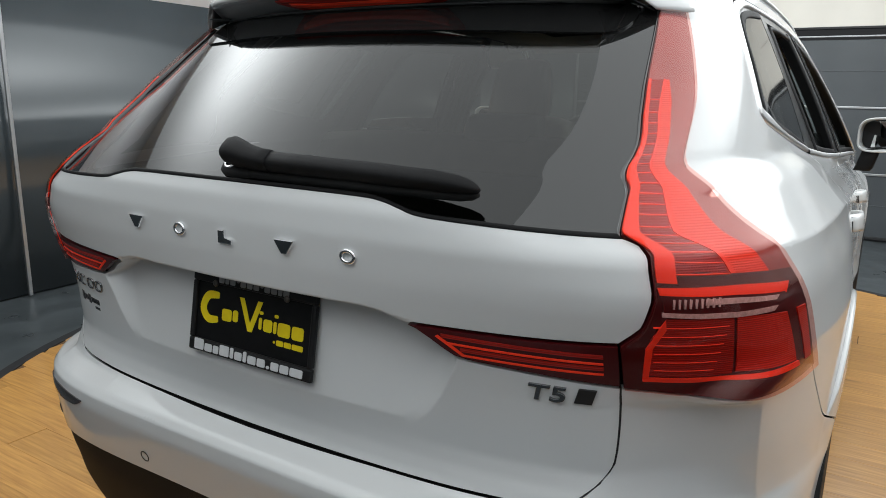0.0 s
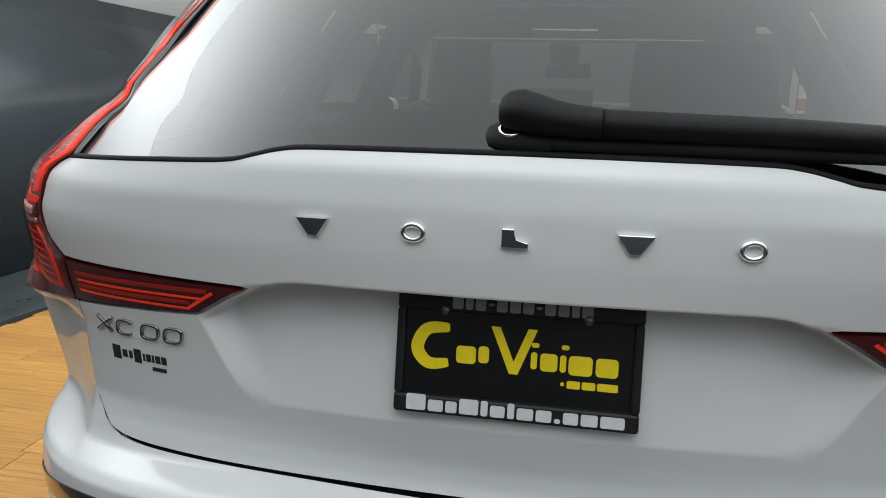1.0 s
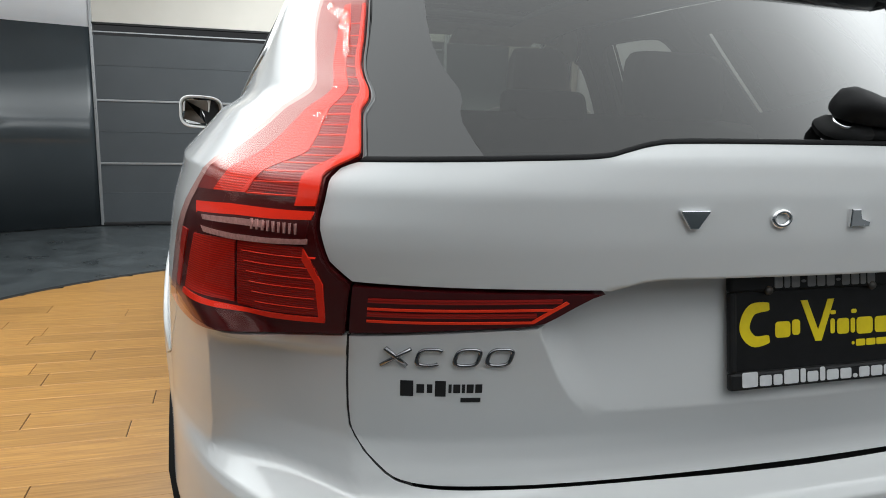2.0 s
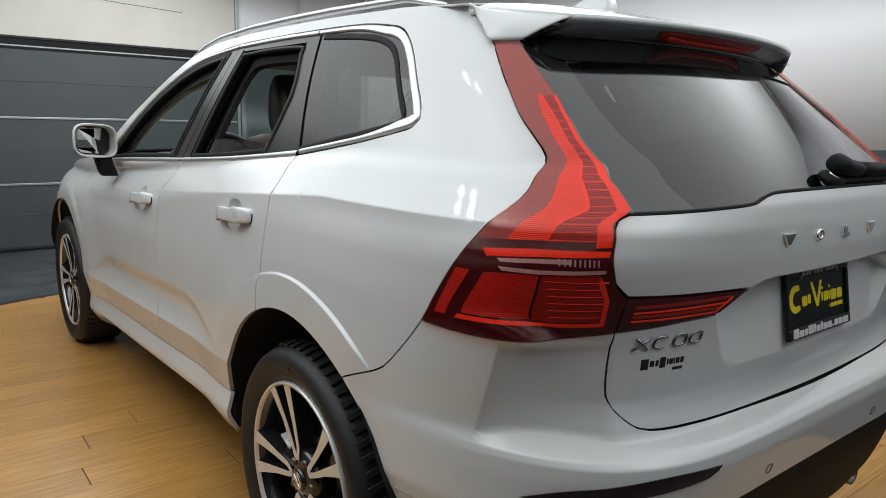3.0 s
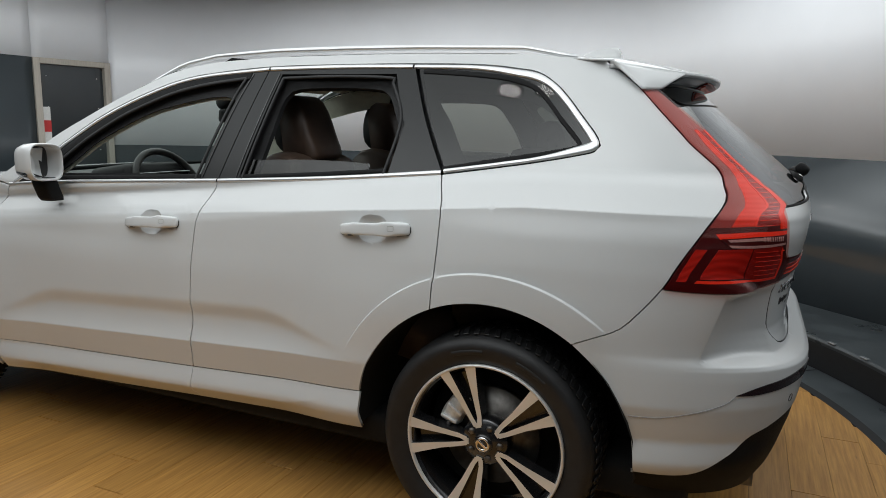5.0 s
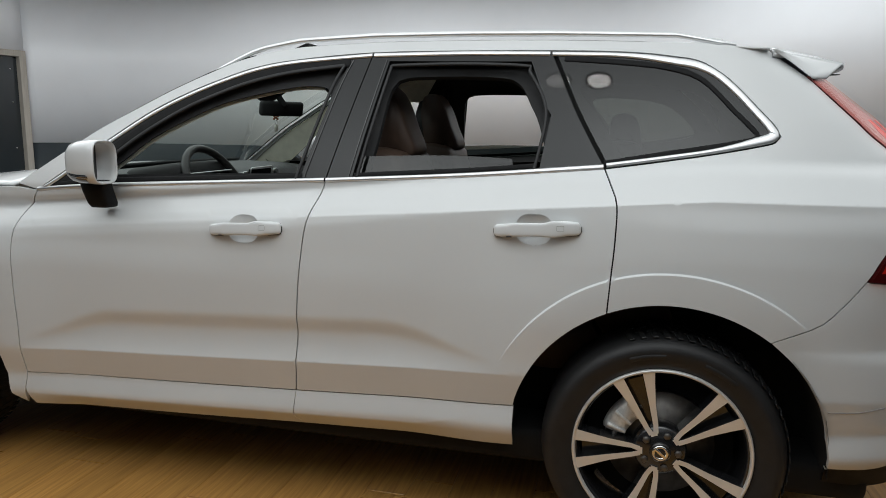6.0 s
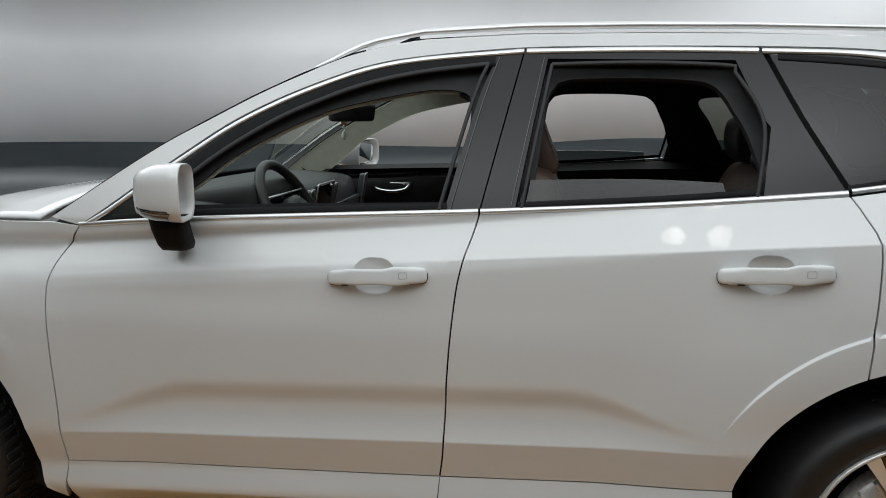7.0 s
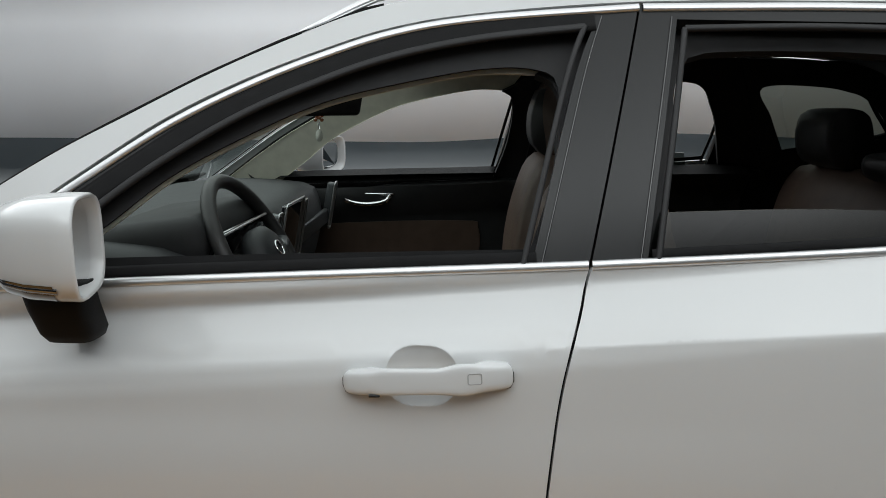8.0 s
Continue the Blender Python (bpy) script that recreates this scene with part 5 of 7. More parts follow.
def mixline(a, b, f):
    """A line a share f of the way from line a to line b, both read as smooth curves of 33 steps."""
    def even(pts):
        d = through_points(pts, 0.004)
        return [d[int(i * (len(d) - 1) / 32)] for i in range(33)]
    return [tuple(p + (q - p) * f for p, q in zip(u, v)) for u, v in zip(even(a), even(b))]


upper_in = LAMP_IN[::-1] + NOTCH[1:5]
upper_out = back(LAMP_OUT[1:])


def lamp_strip(name, inner, outer, i0, i1, material, label="", lift=0.0048):
    """A band of the upper lamp between two shares of its width, each a short table over the lamp's length, top to foot."""
    rows = [mixline(upper_out, upper_in, j / 40) for j in range(41)]

    def at(table, i):
        f = max(0.0, min(0.9999, lerp_table(i / 32, table))) * 40
        j = int(f)
        return tuple(p + (q - p) * (f - j) for p, q in zip(rows[j][i], rows[j + 1][i]))

    a = [at(outer, i) for i in range(i0, i1)]
    b = [at(inner, i) for i in range(i0, i1)]
    if material:
        panel(name, line(a, 0.006) + list(reversed(line(b, 0.006))), material, lamps, lift=lift, gap=0, step=0.010, flange=0.003, label=label)
    return a, b


BAND_OUT = ((0.0, 0.64), (0.25, 0.62), (0.32, 0.55), (0.45, 0.45), (0.62, 0.34), (0.78, 0.30), (1.0, 0.16))
BAND_IN = ((0.0, 0.68), (0.22, 0.685), (0.32, 0.74), (0.45, 0.68), (0.62, 0.60), (0.78, 0.56), (1.0, 0.40))
BED_IN = ((0.0, 0.95), (0.3, 0.92), (0.6, 0.84), (0.8, 0.82), (1.0, 0.86))
GUIDE_IN = ((0.0, 0.97), (1.0, 0.97))
step_in = tuple((i, f + 0.03) for i, f in BAND_IN)
lamp_strip("top_lens", ((0.0, 0.97), (1.0, 0.97)), ((0.0, 0.02), (1.0, 0.02)), 0, 10, LAMP_OUTER, "frosted maroon lamp top", 0.0038)
lamp_strip("outer_lens", BAND_OUT, ((0.0, 0.02), (1.0, 0.02)), 8, 28, LAMP_OUTER, "frosted maroon lamp margin", 0.0042)
lamp_strip("light_band", BAND_IN, BAND_OUT, 8, 28, LAMP_RED, "bright ribbed red light band", 0.0050)
lamp_strip("light_guide", step_in, BAND_IN, 8, 28, LAMP_LINE, "thin bright red light guide", 0.0062)
lamp_strip("led_bed", BED_IN, step_in, 8, 28, LAMP_MID, "deep red lamp bed", 0.0046)
lamp_strip("light_guide", GUIDE_IN, BED_IN, 8, 29, LAMP_LINE, "bright red light guide", 0.0062)
RIB_A, RIB_B = lamp_strip("", BED_IN, step_in, 0, 32, None)
for k in range(10, 28):
    ribbon("led_rib", straight([RIB_A[k], RIB_B[k]], 0.008), 0.0030, LAMP_LINE, lamps, 0.0056)


def quad(name, pts, material, lift=0.005, label="", step=0.012):
    return panel(name, straight(pts + pts[:1], 0.01)[:-1], material, lamps, lift=lift, gap=0, step=step, flange=0.003, label=label)


quad("light_band", [Y(-0.638, 1.086), Y(-0.72, 1.092), X(-0.716, 1.094), X(-0.720, 1.084), Y(-0.740, 1.080), Y(-0.650, 1.072)], LAMP_LINE, 0.0056, "bright red cross band")
quad("reverse_light", [Y(-0.652, 1.074), Y(-0.735, 1.080), X(-0.722, 1.083), X(-0.726, 1.058), Y(-0.735, 1.052), Y(-0.672, 1.056)], LAMP_DARK, 0.0060, "dark reversing light bed")
quad("reverse_light", [Y(-0.668, 1.072), Y(-0.735, 1.077), X(-0.77, 1.078), X(-0.77, 1.070), Y(-0.735, 1.069), Y(-0.675, 1.066)], LAMP_CLEAR, 0.0068, "clear reversing light strip")
quad("reverse_light", [Y(-0.672, 1.058), Y(-0.735, 1.057), X(-0.724, 1.062), X(-0.724, 1.056), Y(-0.735, 1.050), Y(-0.680, 1.051)], LAMP_CLEAR, 0.0072, "clear pink lens edge")
for k in range(9):
    xx = 0.735 + 0.006 * k
    quad("lens_rib", [X(-xx, 1.079), X(-xx - 0.002, 1.079), X(-xx - 0.002, 1.067), X(-xx, 1.067)], LAMP_CLEAR, 0.0082)
quad("light_block", [Y(-0.590, 1.044), Y(-0.620, 1.044), Y(-0.572, 0.952), Y(-0.546, 0.952)], LAMP_BLOCK, 0.005, "red lower reflector")
quad("light_block", [Y(-0.648, 1.044), Y(-0.735, 1.050), Y(-0.716, 0.962), Y(-0.608, 0.960)], LAMP_BLOCK, 0.005, "red lower reflector")
quad("led_bed", [Y(-0.739, 1.050), X(-0.730, 1.052), X(-0.712, 1.020), X(-0.704, 0.962), Y(-0.720, 0.960)], LAMP_MID, 0.005, "deep red lower lamp bed")
quad("light_guide", [Y(-0.600, 0.957), Y(-0.72, 0.957), X(-0.702, 0.959), X(-0.702, 0.953), Y(-0.72, 0.950), Y(-0.594, 0.949)], LAMP_LINE, 0.0058, "thin bright red light guide")
quad("light_guide", [X(-0.729, 1.050), X(-0.721, 1.036), X(-0.706, 1.005), X(-0.702, 0.960), X(-0.709, 0.960), X(-0.714, 1.006), X(-0.730, 1.036)], LAMP_LINE, 0.0060, "thin bright red light guide")
for k in range(6):
    z = 0.970 + 0.0135 * k
    ribbon("led_rib", straight([Y(-0.742, z), X(-0.745, z + 0.001), X(-0.715, z + 0.0015)], 0.008), 0.0020, LAMP_LINE, lamps, 0.0063)
panel("lamp_cover", lamp_poly, LAMP_COVER, lamps, lift=0.0105, gap=0.003, step=0.012, flange=0.010, label="clear red lamp cover")
for z0, x0, x1, m in ((0.958, 0.655, 0.452, LAMP_LINE), (0.975, 0.655, 0.43, LAMP_LINE), (0.966, 0.655, 0.45, LAMP_MID), (0.985, 0.655, 0.42, LAMP_MID)):
    w = 0.003 if m is LAMP_LINE else 0.006
    panel("light_guide", straight([X(-x0, z0), X(-x1, z0), X(-x1, z0 + w), X(-x0, z0 + w), X(-x0, z0)], 0.01)[:-1], m, bars, lift=0.0035, gap=0, step=0.012, flange=0.002)
panel("light_guide", straight([X(-0.452, 0.958), X(-0.41, 0.985), X(-0.414, 0.988), X(-0.456, 0.961), X(-0.452, 0.958)], 0.01)[:-1], LAMP_LINE, bars, lift=0.0035, gap=0, step=0.012, flange=0.002)

# side glass and its black frames
B_LINE = [Y(1.119, 1.150), Y(1.078, 1.327), Y(1.02, 1.578)]
B_FRONT = [Y(1.214, 1.150), Y(1.143, 1.436), Y(1.102, 1.545)]
B_REAR = [Y(1.025, 1.158), Y(1.002, 1.292), Y(0.955, 1.550)]
C_FRONT = [Y(0.415, 1.195), Y(0.39, 1.375), Y(0.403, 1.393), Y(0.468, 1.546)]
C_LINE = [Y(0.212, 1.216), Y(0.315, 1.395), Y(0.402, 1.580)]
F_TOP_IN = [Y(*p) for p in ((2.03, 1.130), (1.928, 1.238), (1.826, 1.314), (1.704, 1.389), (1.60, 1.438), (1.467, 1.488), (1.311, 1.522), (1.102, 1.545))]
a_frame = line(DLO_TOP[:10]) + straight([DLO_TOP[9], B_LINE[-1]])[1:] + line(back(B_LINE))[1:] + straight([B_LINE[0], B_FRONT[0]])[1:] + line(B_FRONT)[1:] + line(back(F_TOP_IN))[1:] + straight([F_TOP_IN[0], Y(2.06, 1.106), DLO_TOP[0]])[1:-1]
panel("window_frame", a_frame, PILLAR, front_doors, lift=-0.002, gap=0.002, step=0.02, flange=0.03, label="satin black window frame and pillar")
arc_line = [Y(*p) for p in ((2.085, 1.137), (1.985, 1.216), (1.885, 1.288), (1.775, 1.362), (1.66, 1.420), (1.535, 1.470), (1.395, 1.511), (1.24, 1.534), (1.10, 1.549))]
ribbon("frame_arc", line(arc_line), 0.036, PLASTIC, front_doors, 0.0012, "matt black upper window frame")
r_frame = straight([B_LINE[-1], DLO_TOP[9]])[:-1] + line(DLO_TOP[9:12]) + straight([DLO_TOP[11], C_LINE[-1]])[1:] + line(back(C_LINE))[1:] + straight([C_LINE[0], C_FRONT[0]])[1:] + straight(C_FRONT)[1:] + straight([C_FRONT[-1], B_REAR[-1]])[1:] + line(back(B_REAR))[1:] + straight([B_REAR[0], B_LINE[0]])[1:] + line(B_LINE)[1:-1]
panel("window_frame", r_frame, PILLAR, rear_doors, lift=-0.002, gap=0.002, step=0.02, flange=0.03, label="satin black window frame and pillars")
q_poly = line(back(C_LINE)) + straight([C_LINE[0], DLO_TOP[-1]])[1:] + line(back(DLO_TOP[11:]))[1:] + straight([DLO_TOP[11], C_LINE[-1]])[1:-1]
q_in = shrink(clean(q_poly), 0.012)
panel("quarter_window", q_in, PRIVACY, car, lift=-0.002, gap=0, step=0.025, flange=0.0, label="dark privacy quarter window")
q_ring = [Y(*p) for p in ((0.36, 1.556), (0.18, 1.543), (0.041, 1.526), (-0.043, 1.500), (-0.096, 1.460), (-0.158, 1.392), (-0.215, 1.334), (-0.226, 1.319), (-0.215, 1.308), (-0.19, 1.301), (0.0, 1.267), (0.215, 1.228))]
ribbon("glass_edge", line(q_ring), 0.016, PLASTIC, car, 0.001)
ribbon("chrome_trim", line([Y(*p) for p in ((2.225, 1.086), (2.172, 1.118), (2.055, 1.204), (1.948, 1.281), (1.828, 1.362), (1.704, 1.427), (1.580, 1.479), (1.452, 1.522), (1.30, 1.549), (1.022, 1.572))]), 0.012, CHROME, front_doors, 0.004, "satin aluminium window trim")
ribbon("chrome_trim", line([Y(1.015, 1.572), Y(0.70, 1.576), Y(0.408, 1.573)]), 0.013, CHROME, rear_doors, 0.004, "satin aluminium window trim")
def inset(points, dist):
    """A line drawn in from points, by dist(f) over its length, to the side of the window."""
    out = []
    n = len(points)
    for k, p in enumerate(points):
        a, b = points[max(0, k - 1)], points[min(n - 1, k + 1)]
        d = math.hypot(b[0] - a[0], b[1] - a[1]) or 1
        f = dist(k / (n - 1))
        out.append((p[0] + (b[1] - a[1]) / d * f, p[1] - (b[0] - a[0]) / d * f))
    return out


def trim_width(f):
    return 0.0125 + 0.0145 * ease(0.12, 0.42, f) * (1 - ease(0.62, 0.80, f))


q_rim = line(DLO_TOP[11:-1] + [Y(0.206, 1.213)], 0.012)
ribbon("chrome_trim", inset(q_rim, lambda f: 0.0035 + trim_width(f) / 2), 1.0, CHROME, car, 0.004, "satin aluminium window trim", taper=trim_width)
ribbon("chrome_trim", line([Y(2.25, 1.082), Y(1.92, 1.108), Y(1.122, 1.150)]), 0.014, CHROME, front_doors, 0.005, "satin aluminium waist trim")
ribbon("chrome_trim", line([Y(1.116, 1.150), Y(0.66, 1.179), Y(0.216, 1.218)]), 0.014, CHROME, rear_doors, 0.005, "satin aluminium waist trim")
ribbon("waist_seal", line([Y(2.15, 1.103), Y(1.92, 1.124), Y(1.205, 1.160)]), 0.018, PLASTIC, front_doors, 0.002)
ribbon("waist_seal", line([Y(1.02, 1.169), Y(0.66, 1.194), Y(0.42, 1.216)]), 0.014, PLASTIC, rear_doors, 0.002)
# rubber runs that edge the window openings
ribbon("glass_run", line([Y(1.226, 1.150), Y(1.155, 1.436), Y(1.118, 1.538)]), 0.010, BLACK_RUBBER, front_doors, 0.004)
ribbon("glass_run", line([Y(1.010, 1.158), Y(0.988, 1.292), Y(0.945, 1.535)]), 0.010, BLACK_RUBBER, rear_doors, 0.004)
ribbon("glass_run", line([Y(0.945, 1.535), Y(0.70, 1.540), Y(0.485, 1.532), Y(0.470, 1.515), Y(0.405, 1.385), Y(0.428, 1.20)], 0.01), 0.010, BLACK_RUBBER, rear_doors, 0.004)
ribbon("glass_run", line([Y(2.05, 1.122), Y(1.935, 1.225), Y(1.833, 1.302), Y(1.710, 1.377), Y(1.604, 1.426), Y(1.470, 1.476), Y(1.313, 1.512), Y(1.118, 1.536)]), 0.012, BLACK_RUBBER, front_doors, 0.004)
ribbon("pillar_edge", line([Y(1.196, 1.152), Y(1.126, 1.436), Y(1.088, 1.555)]), 0.003, BLACK_GLOSS, front_doors, 0.002)
ribbon("pillar_edge", line([Y(1.038, 1.158), Y(1.015, 1.292), Y(0.966, 1.555)]), 0.003, BLACK_GLOSS, rear_doors, 0.002)
sill_cap = straight([Y(2.10, 1.112), Y(1.92, 1.120), Y(1.205, 1.158), Y(1.215, 1.176), Y(1.60, 1.163), Y(1.92, 1.150), Y(2.04, 1.143), Y(2.10, 1.112)], 0.02)[:-1]
panel("sill_cap", sill_cap, PLASTIC, front_doors, lift=-0.020, gap=0, step=0.03, flange=0.05, label="black inner sill of the door")
# the rear door's half-lowered pane and the front door's, sunk into the door
pane = straight([Y(1.022, 1.16), Y(1.000, 1.238)]) + line([Y(1.000, 1.238), Y(0.80, 1.246), Y(0.647, 1.247), Y(0.504, 1.243)])[1:] + straight([Y(0.504, 1.243), Y(0.49, 1.197), Y(1.022, 1.16)])[1:-1]
panel("window_pane", pane, PANE, rear_doors, lift=-0.022, gap=0, step=0.03, flange=0.004, label="half-lowered dark window pane")

# black sheet added behind the lower skin: its colour gives the gaps their shade
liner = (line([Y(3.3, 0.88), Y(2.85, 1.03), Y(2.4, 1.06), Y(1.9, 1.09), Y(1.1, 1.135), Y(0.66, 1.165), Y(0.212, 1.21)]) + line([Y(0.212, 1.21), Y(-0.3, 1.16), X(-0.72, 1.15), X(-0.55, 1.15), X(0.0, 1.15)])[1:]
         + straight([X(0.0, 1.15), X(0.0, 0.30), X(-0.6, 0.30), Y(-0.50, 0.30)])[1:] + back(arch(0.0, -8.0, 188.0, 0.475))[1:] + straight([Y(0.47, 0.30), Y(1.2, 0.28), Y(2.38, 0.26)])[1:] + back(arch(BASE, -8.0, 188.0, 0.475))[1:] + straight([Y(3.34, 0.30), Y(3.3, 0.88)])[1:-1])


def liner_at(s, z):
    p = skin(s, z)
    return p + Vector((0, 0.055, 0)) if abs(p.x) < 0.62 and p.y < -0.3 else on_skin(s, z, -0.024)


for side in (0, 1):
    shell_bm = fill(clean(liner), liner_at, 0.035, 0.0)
    part("gap_shade_shell", shell_bm if side == 0 else mirrored(shell_bm), SHADOW_BLACK, car)


# ---- wheels ----
def wheel(x, y, side):
    """A tyre on a black alloy wheel with five twin polished spokes. Its outer face looks to -x; side turns it round."""
    w = new("wheel")
    w.parent = car
    w.empty_display_size = 0.1
    w.location = (x, y, WHEEL_Z)
    w.rotation_euler = (0, 0, 0 if side < 0 else math.pi)
    tagged(w, "black and polished alloy wheel with tyre")
    prof = ((0.262, 0.015), (0.272, 0.006), (0.285, 0.0), (0.318, -0.012), (0.335, -0.010), (0.350, 0.004), (0.358, 0.022), (0.364, 0.05), (0.3645, 0.115), (0.364, 0.18), (0.356, 0.21), (0.33, 0.235), (0.28, 0.23), (0.262, 0.21))
    tyre = part("tyre", spun(prof, 96), RUBBER, w, "black rubber tyre")
    # tread blocks round the shoulder and crown
    lug = block((0.0, -0.0085, 0.0), (0.046, 0.0085, 0.0045), 0.0015, 1)
    lug_me = mesh_of("tread_block", lug, RUBBER, False)
    for row, (off, skew) in enumerate(((0.018, 12), (0.072, -10), (0.124, 10), (0.176, -12))):
        for k in range(66):
            a = 2 * math.pi * (k + 0.5 * (row % 2)) / 66
            if math.sin(a) < -0.35:
                continue
            ob = new("tread_block", lug_me)
            ob.parent = tyre
            drop = 0.0035 if row in (0, 3) else 0.0
            ob.matrix_basis = Matrix.Rotation(a, 4, "X") @ Matrix.Translation((off - 0.005, 0, 0.3635 - drop)) @ Matrix.Rotation(radians(skew), 4, "Z") @ Matrix.Rotation(radians(-9 if row == 0 else 0), 4, "Y")
    # raised marks on the sidewall, too worn to read
    for a0 in (70, 110, 250, 292):
        arcbm = bmesh.new()
        rows = []
        for i in range(7):
            a = radians(a0 + i * 3.2)
            rows.append([arcbm.verts.new((ax, r * math.cos(a), r * math.sin(a))) for r, ax in ((0.300, -0.0072), (0.3005, -0.0086), (0.3165, -0.0136), (0.317, -0.0122))])
        for p, q in zip(rows, rows[1:]):
            for k in range(3):
                arcbm.faces.new((p[k], p[k + 1], q[k + 1], q[k]))
        bmesh.ops.recalc_face_normals(arcbm, faces=arcbm.faces[:])
        part("sidewall_mark", arcbm, RUBBER, tyre)
    rim = part("rim", spun(((0.262, 0.006), (0.25, 0.012), (0.243, 0.03), (0.236, 0.08), (0.23, 0.20), (0.262, 0.215)), 72), ALLOY_BLACK, w, "gloss black wheel barrel")
    part("rim_lip", spun(((0.2655, 0.012), (0.2655, 0.003), (0.262, -0.001), (0.257, 0.001), (0.254, 0.010)), 96), ALLOY, rim, "polished rim lip")
    part("back_plate", spun(((0.0, 0.12), (0.225, 0.12), (0.225, 0.13), (0.0, 0.13)), 40), SHADOW_BLACK, w)
    disc = part("brake_disc", spun(((0.06, 0.085), (0.075, 0.07), (0.085, 0.085), (0.165, 0.085), (0.167, 0.11), (0.06, 0.11)), 60), IRON, w, "grey brake disc")
    cal = bmesh.new()
    rows = []
    for i in range(9):
        a = radians(15 + 5.5 * i)
        bulge = 0.008 * math.sin(math.pi * i / 8)
        rows.append([cal.verts.new((ax, r * math.cos(a), r * math.sin(a))) for r, ax in ((0.105, 0.09), (0.11, 0.056 - bulge), (0.135, 0.048 - bulge), (0.165, 0.052 - bulge), (0.178, 0.062), (0.18, 0.09))])
    for p, q in zip(rows, rows[1:]):
        for k in range(5):
            cal.faces.new((p[k], p[k + 1], q[k + 1], q[k]))
    cal.faces.new(rows[0])
    cal.faces.new(list(reversed(rows[-1])))
    bmesh.ops.recalc_face_normals(cal, faces=cal.faces[:])
    caliper = part("brake_caliper", cal, CAST, w, "silver brake caliper")
    for a in (21, 37, 53):
        part("caliper_rib", moved(block((0.036, -0.005, 0.112), (0.056, 0.005, 0.172), 0.003), Matrix.Rotation(radians(a - 90), 4, "X")), CAST, caliper)
    for a in (12, 62):
        part("caliper_bolt", moved(spun(((0.0, 0.030), (0.007, 0.031), (0.009, 0.034), (0.009, 0.075)), 6), Matrix.Rotation(radians(a), 4, "X") @ Matrix.Translation((0.016, 0.140, 0.0))), IRON, caliper)
    part("hub", spun(((0.0, 0.012), (0.030, 0.013), (0.040, 0.018), (0.072, 0.022), (0.080, 0.032), (0.082, 0.11), (0.0, 0.11)), 40), ALLOY_BLACK, w, "black wheel hub")
    cap = part("hub_cap", spun(((0.0, 0.004), (0.026, 0.005), (0.031, 0.008), (0.032, 0.014)), 32), ALLOY_BLACK, w, "black hub cap with a silver ring")
    part("cap_ring", spun(((0.016, 0.0045), (0.018, 0.0025), (0.022, 0.0025), (0.024, 0.0050)), 32), BRIGHT, cap, "silver ring badge")
    part("cap_bar", moved(block((0.0015, -0.019, -0.0045), (0.005, 0.019, 0.0045), 0.001), pose(0, 0, 0, 40, 0, 0)), BRIGHT, cap)
    for k in range(5):
        a = radians(38 + 72 * k)
        part("wheel_bolt", moved(spun(((0.0, 0.006), (0.009, 0.007), (0.0115, 0.010), (0.0115, 0.03)), 6), Matrix.Rotation(a, 4, "X") @ Matrix.Translation((0.006, 0.054, 0.0))), IRON, w)
    spoke_black, spoke_face = bmesh.new(), bmesh.new()

    def strip(bm, pts, x0, depth, grow):
        """One spoke limb through (radius, offset, half width) rows."""
        rws = []
        for r, o, hw, xx in pts:
            rws.append([bm.verts.new((xx + x0 + dx, r, o + dz)) for dx, dz in ((depth, -hw - grow), (0.0, -hw), (0.0, hw), (depth, hw + grow))])
        for p, q in zip(rws, rws[1:]):
            for i in range(3):
                bm.faces.new((p[i], q[i], q[i + 1], p[i + 1]))
        bm.faces.new(rws[0])
        bm.faces.new(list(reversed(rws[-1])))

    for sg in (-1, 1):
        limb = [(0.058, 0.006 * sg, 0.008, 0.016), (0.085, 0.0145 * sg, 0.0075, 0.018), (0.15, 0.0255 * sg, 0.0095, 0.014), (0.215, 0.039 * sg, 0.0145, 0.007), (0.256, 0.048 * sg, 0.0185, 0.002)]
        strip(spoke_black, limb, 0.0012, 0.045, 0.004)
        strip(spoke_face, limb, 0.0, 0.002, 0.0)
    strip(spoke_face, [(0.052, 0.0, 0.010, 0.0165), (0.066, 0.0, 0.010, 0.0165)], 0.0, 0.002, 0.0)
    strip(spoke_black, [(0.075, 0.0, 0.012, 0.03), (0.16, 0.0, 0.022, 0.03), (0.235, 0.0, 0.034, 0.022)], 0.02, 0.01, 0.0)
    for b in (spoke_black, spoke_face):
        bmesh.ops.recalc_face_normals(b, faces=b.faces[:])
    me_b, me_f = mesh_of("spoke", spoke_black, ALLOY_BLACK, False), mesh_of("spoke_face", spoke_face, ALLOY, False)
    for k in range(5):
        sp = new("spoke", me_b)
        sp.parent = w
        sp.matrix_basis = Matrix.Rotation(radians(-3.5 + 72 * k), 4, "X")
        fc = new("spoke_face", me_f)
        fc.parent = sp
    return w


for wy in (0.0, BASE):
    for sd in (-1, 1):
        wheel(sd * 0.925, wy, sd)
        # wheel house
        house = bmesh.new()
        rows = []
        for i in range(25):
            a = radians(-4 + 188 * i / 24)
            lip = 0.898 + 0.037 * ease(0.12, 0.45, math.sin(a))
            rows.append([house.verts.new((sd * hx, wy + r * math.cos(a), WHEEL_Z + r * math.sin(a))) for hx, r in ((lip, 0.470), (lip - 0.03, 0.474), (0.62, 0.474), (0.60, 0.10))])
        for p, q in zip(rows, rows[1:]):
            for k in range(3):
                house.faces.new((p[k], p[k + 1], q[k + 1], q[k]))
        part("wheel_housing", house, SHADOW_BLACK, car, "black wheel arch liner")
